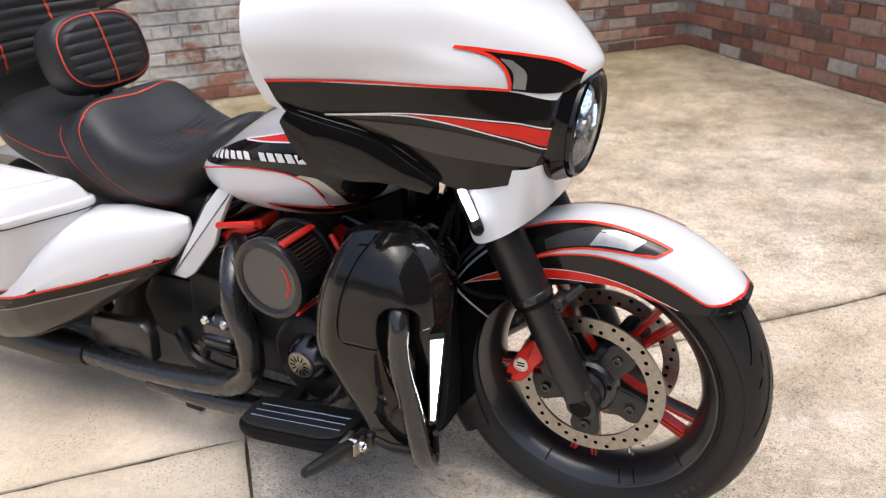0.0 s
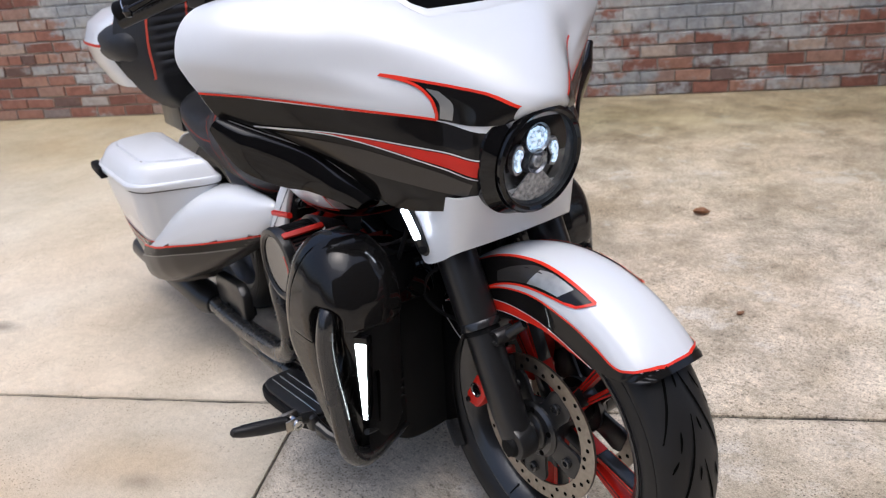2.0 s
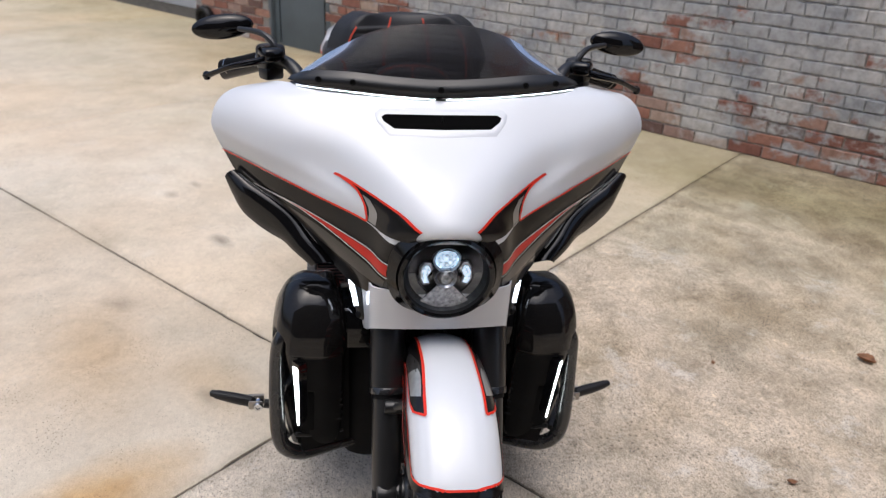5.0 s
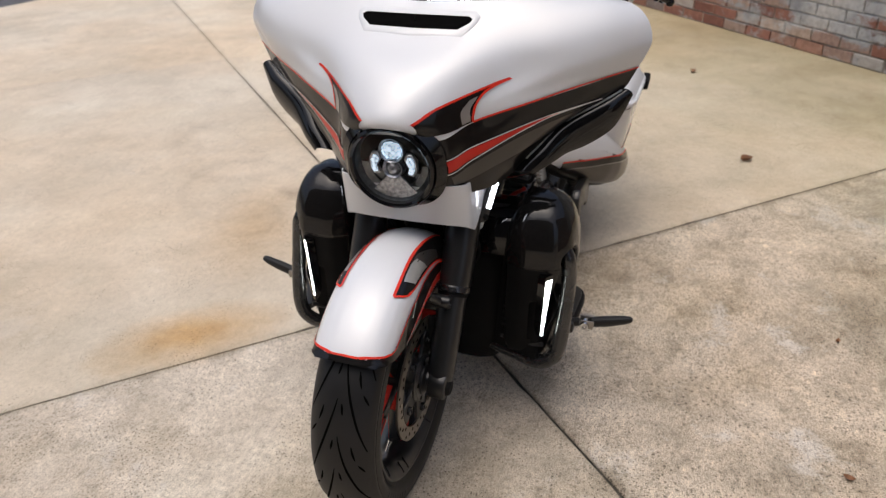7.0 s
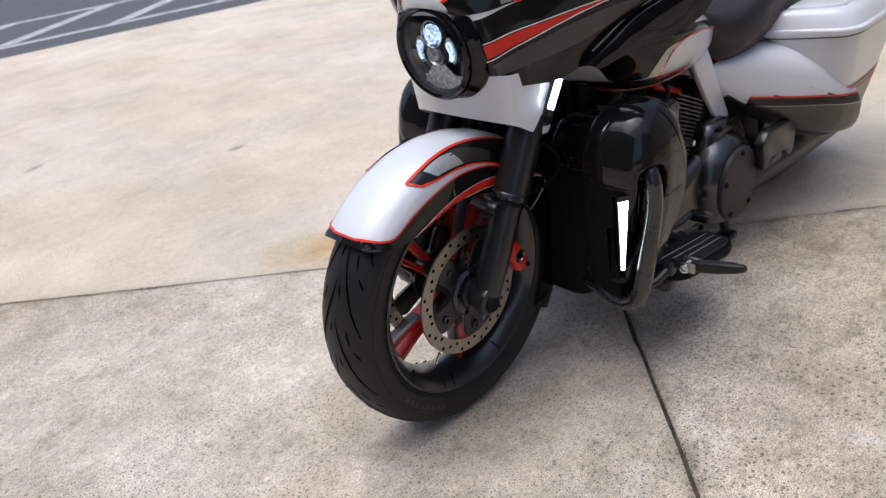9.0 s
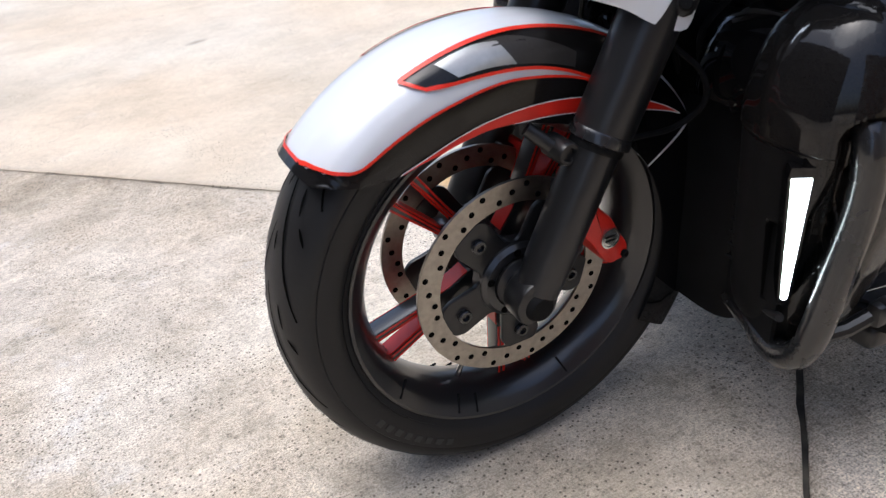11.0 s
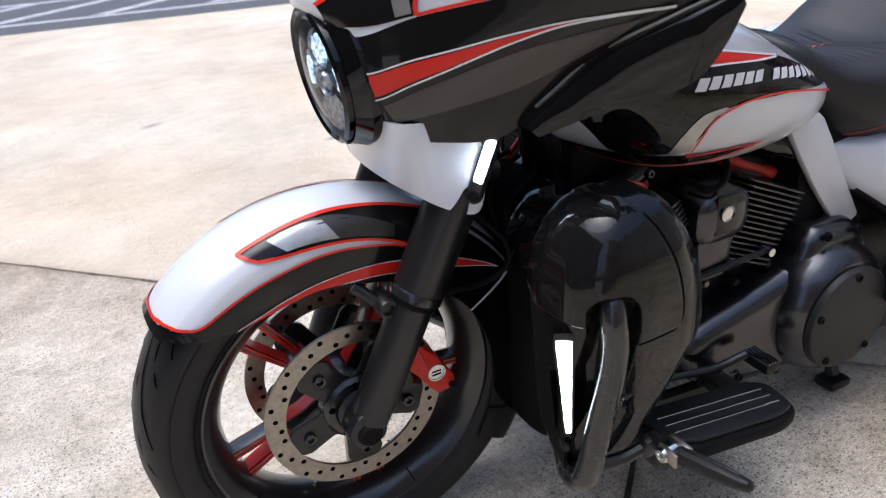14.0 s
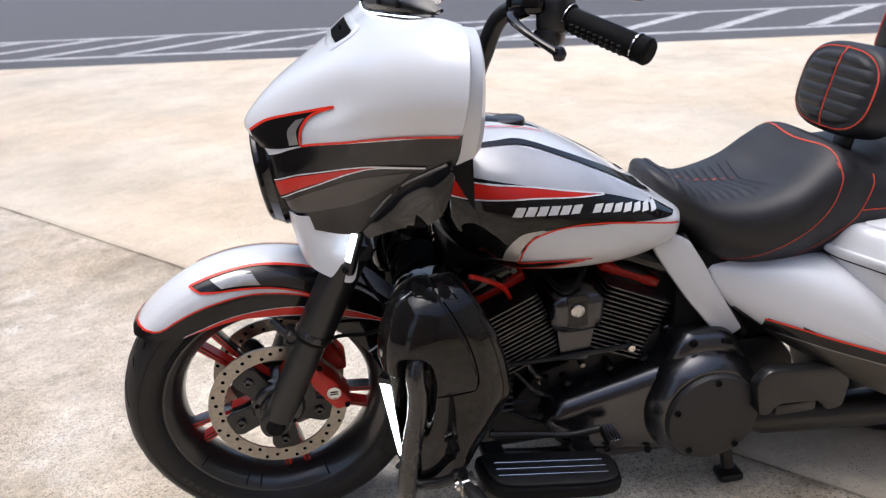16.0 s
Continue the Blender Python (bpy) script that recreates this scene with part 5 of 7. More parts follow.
tk = np.array(spline(TANK, 40))
tank_geo = surf([tank_ring(*r) for r in tk], False, True, True)
TANKM = BODY @ pose(0.012, 0.010, 0.004)
tank = part("fuel_tank", tank_geo, PEARL, bike, "teardrop fuel tank in white and graphite with red stripes", TANKM, 50)
tskin = Skin(tank_geo)
for sg in (1, -1):
    part("graphite_side", tskin.patch([(-0.375, 0.80), (-0.38, 0.86), (-0.44, 0.896), (-0.56, 0.890), (-0.70, 0.832), (-0.82, 0.762), (-0.875, 0.728)], [(-0.378, 0.76), (-0.43, 0.700), (-0.475, 0.690), (-0.500 - 0.018 * (sg > 0), 0.700), (-0.555 - 0.018 * (sg > 0), 0.752), (-0.70, 0.748), (-0.86, 0.727)], sg, 0.0012, 60, 10), GLOSS, tank, "gloss black flank")
    part("graphite_top_fade", tskin.patch([(-0.385, 0.875), (-0.44, 0.897), (-0.56, 0.891), (-0.70, 0.833), (-0.82, 0.763)], [(-0.382, 0.866), (-0.44, 0.860), (-0.56, 0.836), (-0.70, 0.802), (-0.82, 0.755)], sg, 0.0020, 40, 5), TANKFADE, tank, "silver grey fade")
    part("red_stripe", tskin.patch([(-0.384, 0.862), (-0.46, 0.848), (-0.56, 0.834), (-0.70, 0.802)], [(-0.380, 0.828), (-0.46, 0.822), (-0.56, 0.818), (-0.70, 0.801)], sg, 0.0028, 40, 4), RED, tank)
    for pts in ([(-0.384, 0.863), (-0.46, 0.849), (-0.56, 0.835), (-0.70, 0.802)], [(-0.380, 0.827), (-0.46, 0.821), (-0.56, 0.817), (-0.70, 0.800)]):
        part("white_pinstripe", tskin.line(pts, 0.0024, sg, 0.0036, 40), PINW, tank)
    back_ = (lambda P: [(x - 0.022 * min(1.0, max(0.0, (x + 0.80) / 0.2)), z) for x, z in P]) if sg > 0 else (lambda P: P)
    part("silver_flash", tskin.patch(back_([(-0.474, 0.690), (-0.480, 0.722), (-0.505, 0.750), (-0.545, 0.757)]), back_([(-0.503, 0.694), (-0.508, 0.720), (-0.528, 0.744), (-0.56, 0.752)]), sg, 0.0022, 24, 4), SILVER, tank)
    part("red_pinstripe", tskin.line(back_([(-0.872, 0.712), (-0.78, 0.735), (-0.68, 0.752), (-0.59, 0.757), (-0.530, 0.742), (-0.511, 0.715), (-0.505, 0.683)]), 0.0034, sg, 0.0032, 60), PIN, tank)
    part("red_pinstripe", tskin.line(back_([(-0.505, 0.684), (-0.57, 0.683), (-0.66, 0.677)]), 0.0036, sg, 0.0032, 30), PIN, tank)
    part("red_pinstripe", tskin.line([(-0.66, 0.676), (-0.57, 0.664), (-0.49, 0.662), (-0.42, 0.684)], 0.0045, sg, 0.0032, 30), PIN, tank)
    part("graphite_edge", tskin.patch([(-0.40, 0.700), (-0.47, 0.690), (-0.57, 0.683), (-0.655, 0.677)], [(-0.40, 0.685), (-0.47, 0.662), (-0.57, 0.664), (-0.655, 0.676)], sg, 0.0018, 24, 3), GLOSS, tank)
    # plain slanted white bars along the flank
    blocks = []
    for i in range(14):
        x0 = -0.512 - 0.0225 * i if sg > 0 else -0.505 - 0.0245 * i
        z0 = (0.797 if sg > 0 else 0.790) - 0.0006 * i - 0.00021 * i * i
        if i == 6:
            continue
        h = 0.0085 * (1 - 0.030 * i)
        blocks.append(tskin.patch([(x0 - 0.007, z0 + h), (x0 - 0.0250, z0 + h - 0.0015)], [(x0 + 0.002, z0 - h), (x0 - 0.0160, z0 - h - 0.0015)], sg, 0.0030, 4, 3))
    for g in blocks:
        part("letter_block", g, PINW, tank)
# console down the spine of the tank
con = []
for x, w, z in spline([(-0.42, 0.030, 0.920), (-0.50, 0.040, 0.926), (-0.58, 0.040, 0.910), (-0.66, 0.030, 0.874), (-0.76, 0.020, 0.812), (-0.90, 0.018, 0.722)], 30):
    con.append([(x, y * w, z - 0.02 * abs(y) ** 3 - (0.02 if abs(y) > 0.99 else 0)) for y in np.linspace(-1, 1, 13)])
console = part("tank_console", surf(con), GLOSS, bike, "gloss black tank console with a filler cap", TANKM)
part("filler_cap", lathe([(0.0005, 0.006), (0.030, 0.006), (0.036, 0.003), (0.038, -0.01)], 28, "z", (-0.56, 0, 0.914)), SATIN, console)
for sg in (1, -1):
    part("red_pinstripe", tskin.line([(-0.40, 0.100 * sg), (-0.46, 0.075 * sg), (-0.54, 0.058 * sg), (-0.62, 0.046 * sg)], 0.005, 1, 0.003, 40, "z"), PIN, tank)
    part("black_crease", tskin.patch([(-0.42, 0.900), (-0.50, 0.905), (-0.58, 0.894), (-0.72, 0.832), (-0.84, 0.762)], [(-0.42, 0.896), (-0.50, 0.899), (-0.58, 0.888), (-0.72, 0.825), (-0.84, 0.756)], sg, 0.003, 40, 2), GLOSS, tank)

# ---- seat ----
SEAT = [  # x, half width, bottom, top at the rim, dip in the middle
    (-0.842, 0.040, 0.690, 0.778, 0.0),
    (-0.858, 0.080, 0.665, 0.791, 0.002),
    (-0.886, 0.108, 0.645, 0.786, 0.006),
    (-0.925, 0.125, 0.630, 0.762, 0.010),
    (-0.975, 0.155, 0.575, 0.746, 0.014),
    (-1.050, 0.180, 0.545, 0.752, 0.026),
    (-1.126, 0.190, 0.535, 0.780, 0.040),
    (-1.188, 0.190, 0.530, 0.824, 0.036),
    (-1.233, 0.190, 0.530, 0.842, 0.016),
    (-1.276, 0.190, 0.535, 0.820, 0.010),
    (-1.330, 0.195, 0.555, 0.800, 0.014),
    (-1.420, 0.195, 0.590, 0.798, 0.016),
    (-1.520, 0.185, 0.620, 0.815, 0.010),
    (-1.560, 0.170, 0.640, 0.810, 0.0),
]


def seat_ring(x, w, lo, hi, dip, n=56):
    out = []
    for i in range(n):
        a = 2 * math.pi * i / n
        c, s = math.cos(a), math.sin(a)
        y = math.copysign(abs(c) ** 0.72, c)
        if s >= 0:
            z = lo + (hi - lo) * (0.52 + 0.48 * abs(s) ** 0.62) - dip * (1 - y * y) ** 1.5
        else:
            z = lo + (hi - lo) * 0.52 * (1 - abs(s) ** 0.8)
        k = 1.0 if s >= 0 else 1.0 - 0.25 * abs(s)
        # sewn pleats across the nose
        xp = x + 0.02 * min(1.0, abs(w * y) / 0.09)
        if s > 0 and -1.092 < xp < -0.872:
            z += 0.0065 * abs(math.sin(math.pi * (xp + 0.872) / 0.022)) ** 0.7 * min(1.0, max(0.0, (0.122 - abs(w * y)) / 0.045)) * min(1.0, (xp + 1.092) / 0.05)
        out.append((x, w * y * k, z))
    return out


seat_geo = surf([seat_ring(*r) for r in np.array(spline(SEAT, 230))], False, True, True)
seat = part("seat", seat_geo, LEATHER, bike, "deep black two-up seat with red stitching", BODY, 60)
sskin = Skin(seat_geo)
for sg in (1, -1):
    part("stitching", sskin.line([(-0.985, 0.585), (-1.07, 0.615), (-1.178, 0.690), (-1.218, 0.765), (-1.218, 0.800)], 0.0030, sg, 0.0012, 60), STITCH, seat)
    part("stitching", sskin.line([(-1.02, 0.545), (-1.12, 0.575), (-1.238, 0.66), (-1.286, 0.74), (-1.298, 0.77)], 0.0030, sg, 0.0012, 60), STITCH, seat)
    part("stitching", sskin.line([(-1.27, 0.70), (-1.36, 0.705), (-1.50, 0.735)], 0.0030, sg, 0.0012, 40), STITCH, seat)
part("stitching", sskin.line([(-1.220, 0.178), (-1.224, 0.12), (-1.218, 0.05), (-1.216, 0.0), (-1.218, -0.05), (-1.224, -0.12), (-1.220, -0.178)], 0.0030, 1, 0.0012, 50, "z"), STITCH, seat)
part("stitching", sskin.line([(-0.93, 0.0), (-1.01, 0.0), (-1.08, 0.0)], 0.0024, 1, 0.0030, 60, "z"), STITCH, seat)
for i in range(11):
    x = -0.872 - 0.022 * i
    part("pleat_seam", sskin.line([(x - 0.02 * abs(y), y * (0.086 + 0.002 * i)) for y in np.linspace(-0.9, 0.9, 9)], 0.0014, 1, 0.0004, 30, "z"), GROOVE, seat)


def pad(center, hw, hh, depth, tilt, n=11):
    """A rounded upholstered pad facing forward, with channels and stitching lines."""
    m = BODY @ pose(*center) @ Matrix.Rotation(radians(tilt), 4, "Y")
    rows = []
    for k, s in enumerate(np.linspace(-1, 1, 17)):
        e = (1 - abs(s) ** 4) ** 0.35 if abs(s) < 1 else 0.12
        rows.append([(p[0], p[1], p[2]) for p in ring(0, 0, hw * (0.82 + 0.18 * e), hh * (0.80 + 0.20 * e), depth * s, 44, 2.9, "x")])
    return surf(rows, False, True, True), m


g, m = pad((-1.340, 0.004, 0.912), 0.137, 0.100, 0.048, -14)
quilt = []
for v in np.linspace(-1, 1, 90):
    row = []
    for u in np.linspace(-1, 1, 41):
        e = max(abs(u), abs(v))
        k = e / max(1e-6, (abs(u) ** 2.9 + abs(v) ** 2.9) ** (1 / 2.9)) if e > 0 else 1.0
        uu, vv = u * k, v * k
        lift = 0.010 * (1 - e ** 4) + 0.0045 * abs(math.sin(math.pi * (vv + 0.02 * abs(uu)) * 3.5)) ** 0.6 * min(1.0, max(0.0, (0.88 - e) / 0.08)) * min(1.0, abs(uu) / 0.05)
        row.append((0.045 + lift, uu * 0.126, vv * 0.090))
    quilt.append(row)
g = join(g, surf(quilt))
rest = part("rider_backrest", g, LEATHER, bike, "padded black backrest with horizontal channels and red stitching", m, 60)
rs = Skin(g)
for sg in (1,):
    for y in (0.0,):
        part("stitching", rs.line([(y, -0.090), (y, 0.0), (y, 0.090)], 0.006, 1, 0.0015, 30, "x"), STITCH, rest)
    oval = [(0.126 * math.copysign(abs(math.cos(a)) ** 0.7, math.cos(a)), 0.086 * math.copysign(abs(math.sin(a)) ** 0.7, math.sin(a))) for a in np.linspace(0, 2 * math.pi, 40)]
    part("stitching", rs.line(oval, 0.0030, 1, 0.0015, 120, "x"), STITCH, rest)
part("post", box((-0.028, 0, -0.13), (0.02, 0.05, 0.10), 0.006, 2), SATIN, rest)

# ---- tour trunk with passenger backrest ----
TR = BODY @ pose(-1.87, 0, 0.0)
trunk_geo = surf([ring(0.0, 0.0, hx, hy, z, 44, 3.6) for z, hx, hy in ((0.80, 0.15, 0.20), (0.815, 0.19, 0.27), (0.90, 0.205, 0.315), (0.945, 0.207, 0.325), (0.95, 0.212, 0.330), (0.965, 0.212, 0.330), (0.97, 0.207, 0.325), (1.02, 0.20, 0.305), (1.055, 0.175, 0.25), (1.065, 0.13, 0.20))], False, True, True)
trunk = part("tour_trunk", trunk_geo, PEARL, bike, "pearl white top trunk with a black passenger backrest", TR, 50)
part("trunk_seam", surf([ring(0, 0, 0.2135, 0.3315, z, 44, 3.6) for z in (0.953, 0.962)], False, True), PIN, trunk)
pb = []
for z, d, w in spline(((0.740, -0.03, 0.16), (0.80, 0.025, 0.23), (0.88, 0.062, 0.275), (0.95, 0.060, 0.285), (1.02, 0.052, 0.28), (1.09, 0.040, 0.25), (1.13, 0.015, 0.20), (1.135, -0.02, 0.16)), 90):
    row = []
    for y in np.linspace(-1, 1, 41):
        x = 0.266 + d * (1 - abs(y) ** 4 * 0.8) - 0.055 * max(0.0, 1 - (y / 0.72) ** 2) ** 1.2
        if abs(y) > 0.78:
            x -= 0.27 * (abs(y) - 0.78)
        if 0.86 < z < 1.09:  # sewn channels across the middle
            x += 0.008 * abs(math.sin(math.pi * (z - 0.86) / 0.026)) ** 0.6 * min(1.0, max(0.0, (0.74 - abs(y)) / 0.10))
        row.append((x, y * w * 1.05, z))
    pb.append(row)
pback = part("passenger_backrest", shell(pb, -0.03), LEATHER, trunk, "black channelled passenger backrest with red stitching", None, 60)
pskin = Skin(surf(pb))
for y in (0.085, -0.085):
    part("stitching", pskin.line([(y, 0.86), (y, 0.95), (y * 0.9, 1.05), (y * 0.7, 1.12)], 0.006, 1, 0.002, 40, "x"), STITCH, trunk)
    part("stitching", pskin.line([(y * 2.6, 0.855), (y * 2.65, 0.95), (y * 2.5, 1.04), (y * 2.2, 1.09)], 0.006, 1, 0.002, 40, "x"), STITCH, trunk)
for sg in (1, -1):
    pod = surf([[(0.13 + p[0], sg * (yc - 0.03) + p[1], p[2]) for p in ring(0, 0, hx, hy, z, 32, 2.4)] for z, yc, hx, hy in ((0.735, 0.150, 0.06, 0.03), (0.742, 0.158, 0.09, 0.045), (0.79, 0.195, 0.115, 0.055), (0.85, 0.235, 0.135, 0.060), (0.905, 0.262, 0.14, 0.062), (0.915, 0.262, 0.13, 0.055))], False, True, True)
    part("speaker_pod", pod, MATTE, trunk, "matt black speaker pod")
    arm_g = surf([[(0.12 + p[0], sg * (yc - 0.035) + p[1], p[2]) for p in spline([q for q in ring(0, 0, hx, hy, z, 40, 2.4)], 40)] for z, yc, hx, hy in spline(((0.908, 0.262, 0.13, 0.060), (0.916, 0.266, 0.155, 0.076), (0.945, 0.272, 0.165, 0.084), (0.985, 0.272, 0.160, 0.080), (1.015, 0.262, 0.135, 0.064), (1.026, 0.255, 0.09, 0.04), (1.028, 0.25, 0.02, 0.012)), 22)], False, True, True)
    part("arm_rest", arm_g, LEATHER, trunk)
    ask = Skin(arm_g)
    part("stitching", ask.line([(0.25, 0.230 * sg), (0.17, 0.270 * sg), (0.04, 0.277 * sg)], 0.005, 1, 0.0015, 30, "z"), STITCH, trunk)
for sg in (1, -1):
    part("support", box((0.05, 0.12 * sg, 0.72), (0.2, 0.02, 0.16), 0.005), SATIN, trunk)


# ---- saddlebags and stretched side covers ----
BAG_TOP = [(-1.198, 0.200), (-1.206, 0.245), (-1.268, 0.398), (-1.320, 0.424), (-1.600, 0.430), (-1.665, 0.400), (-1.675, 0.195)]
BAG_LOW = [(-1.330, 0.200), (-1.340, 0.240), (-1.375, 0.335), (-1.420, 0.362), (-1.560, 0.362), (-1.605, 0.340), (-1.615, 0.200)]


def bag_rim(x):
    """Height of the joint between bag and lid."""
    return 0.596 + 0.025 * (-1.17 - x)


def bag_ring(u, z, grow=0.0, r=0.030):
    """The bag's outline, u of the way from the rim to the bottom, grown outwards, at height z or z(x)."""
    o = [(a[0] * (1 - u) + b[0] * u, a[1] * (1 - u) + b[1] * u) for a, b in zip(BAG_TOP, BAG_LOW)]
    cx, cy = -1.43, 0.30
    o = [(cx + (x - cx) * (1 + grow / 0.25), cy + (y - cy) * (1 + grow / 0.12)) for x, y in o]
    return [(x, y, z(x) if callable(z) else z) for x, y in rounded(o, r, 5)]


def bag(sg):
    f = (lambda g: g) if sg > 0 else mirrored
    BAGM = BODY @ (pose(-0.028, -0.046, 0) if sg > 0 else pose(0, -0.008, 0))
    body = []
    for u in np.linspace(0, 1, 14):
        z = lambda x, u=u: bag_rim(x) * (1 - u) + 0.266 * u
        body.append(bag_ring(u ** 1.3, z))
    body.append(bag_ring(1.0, 0.253, -0.012))
    bg_ = surf(body[::-1], False, True, True)
    def low_faces(geo, line):
        """1 for the faces under a line of (x, z), else 0."""
        xs, zs = [-p[0] for p in line], [p[1] for p in line]
        out = []
        for q in geo[1]:
            c = sum((Vector(geo[0][v]) for v in q), Vector()) / len(q)
            out.append(1 if c.z < np.interp(-c.x, xs, zs) else 0)
        return out

    b = part("saddlebag", f(bg_), ([PEARL, GRAPH2], low_faces(bg_, [(-1.2, 0.414), (-1.52, 0.414), (-1.62, 0.430)])), bike, "stretched pearl white saddlebag with graphite lower band", BAGM, 40)
    lv = [(0.0, 0.004), (0.0045, 0.010), (0.010, 0.012), (0.018, 0.012), (0.022, 0.009), (0.024, 0.002), (0.040, -0.006), (0.058, -0.016), (0.068, -0.026), (0.072, -0.036), (0.0725, -0.046), (0.078, -0.049), (0.080, -0.056)]
    lid = [bag_ring(0.0, (lambda x, h=h: bag_rim(x) + h), g, 0.030) for h, g in lv]
    ld = part("lid", f(surf(lid, False, True, True)), PEARL, b, "white lid with a raised top panel", None, 30)
    part("lid_joint", f(surf([bag_ring(0.0, (lambda x, h=h: bag_rim(x) + h), 0.003) for h in (-0.003, 0.002)], False, True)), GROOVE, b)
    part("latch", f(prism(rounded([(-1.540, 0.592), (-1.545, 0.626), (-1.645, 0.632), (-1.650, 0.602)], 0.008), 0.425, 0.452, 0.006)), MATTE, b)
    part("lid_badge", f(box((-1.33, 0.352, bag_rim(-1.33) + 0.0735), (0.012, 0.045, 0.003), 0.001, 1)), SILVER, b)
    sk = Skin(bg_)
    rows_t = [(-1.300, 0.428), (-1.42, 0.420), (-1.52, 0.427), (-1.60, 0.443)]
    low_ = [(-1.35, 0.31), (-1.42, 0.275), (-1.52, 0.272), (-1.585, 0.29)]
    part("graphite_band", f(sk.patch(rows_t, low_, 1, 0.0016, 40, 8)), GRAPH2, b)
    part("dark_band", f(sk.patch(rows_t, [(x, z - 0.026) for x, z in rows_t], 1, 0.0022, 40, 3)), GRAPH, b)
    part("red_pinstripe", f(sk.line(rows_t, 0.004, 1, 0.0030, 40)), PIN, b)
    part("red_pinstripe", f(sk.line([(x, z - 0.028) for x, z in rows_t], 0.004, 1, 0.0030, 40)), PIN, b)
    # side cover that runs forward of the bag
    cov = []
    for x, y0, y1, z0, z1 in ((-0.945, 0.150, 0.162, 0.545, 0.570), (-0.955, 0.14, 0.172, 0.525, 0.580), (-1.00, 0.13, 0.20, 0.475, 0.585), (-1.06, 0.13, 0.235, 0.425, 0.592), (-1.12, 0.13, 0.275, 0.385, 0.600), (-1.20, 0.14, 0.335, 0.338, 0.598), (-1.26, 0.15, 0.375, 0.306, 0.565), (-1.32, 0.16, 0.402, 0.280, 0.525), (-1.38, 0.17, 0.414, 0.260, 0.490), (-1.425, 0.18, 0.418, 0.252, 0.472)):
        sec = ring((y0 + y1) / 2, (z0 + z1) / 2, (y1 - y0) / 2, (z1 - z0) / 2, x, 36, 3.2, "x")
        drop = 0.22 * (y1 - y0)
        cov.append([(px, py, pz - (drop * max(0.0, (py - y0) / (y1 - y0)) ** 1.6 if pz > (z0 + z1) / 2 else 0.0)) for px, py, pz in sec])
    cg = surf(cov, False, True, True)
    c = part("side_cover", f(cg), ([PEARL, GRAPH2], low_faces(cg, [(-0.94, 0.470), (-1.00, 0.470), (-1.08, 0.450), (-1.25, 0.415), (-1.42, 0.380)])), bike, "pearl white side cover with graphite lower half", BODY @ pose(-0.028, -0.046, 0) if sg > 0 else BODY, 50)
    ck = Skin(cg)
    tp = [(-1.000, 0.480), (-1.08, 0.459), (-1.165, 0.441), (-1.25, 0.427), (-1.32, 0.411), (-1.42, 0.392)]
    if sg > 0:
        tp[0] = (-1.055, 0.463)
    part("graphite_band", f(ck.patch(tp, [(tp[0][0], tp[0][1] - 0.008), (-1.08, 0.415), (-1.165, 0.362), (-1.25, 0.325), (-1.32, 0.296), (-1.42, 0.272)], 1, 0.0014, 40, 6)), GRAPH2, c)
    part("dark_band", f(ck.patch(tp, [(x, z - 0.026) for x, z in tp], 1, 0.0020, 30, 3)), GRAPH, c)
    part("red_pinstripe", f(ck.line(tp, 0.005, 1, 0.0028, 30)), PIN, c)
    # highlight under the dark band, painted as a thin silver line
    part("silver_highlight_line", f(ck.line([(x, z - 0.028) for x, z in tp[1:]], 0.0025, 1, 0.0028, 30)), SILVERD, c)


bag(1)
bag(-1)
for sg in (1, -1):
    f = (lambda g: g) if sg > 0 else mirrored
    o = [(-0.808, 0.676), (-0.856, 0.682), (-0.898, 0.660), (-0.934, 0.605), (-0.972, 0.540), (-1.045, 0.424), (-1.018, 0.410), (-0.972, 0.428), (-0.900, 0.520), (-0.850, 0.592), (-0.820, 0.640)]
    if sg < 0:
        o = [(-0.770, 0.676), (-0.815, 0.678), (-0.862, 0.632), (-0.925, 0.550), (-0.985, 0.470), (-1.022, 0.424), (-0.978, 0.420), (-0.945, 0.440), (-0.858, 0.530), (-0.828, 0.590), (-0.795, 0.640)]
    panel = prism(rounded(o, 0.012 if sg > 0 else 0.007), 0.158, 0.176, 0.006)
    pn = part("frame_cover", f(panel), PEARL, bike, "white slanted frame cover", BODY @ pose(-0.018, -0.040, -0.010) if sg > 0 else BODY)
    part("cover_edge", f(tube([(-0.885, 0.160, 0.670), (-0.940, 0.162, 0.580), (-1.055, 0.164, 0.405)] if sg > 0 else [(-0.862, 0.150, 0.645), (-0.930, 0.150, 0.555), (-1.045, 0.150, 0.415)], 0.008, 8, 12)), SATIN, pn)


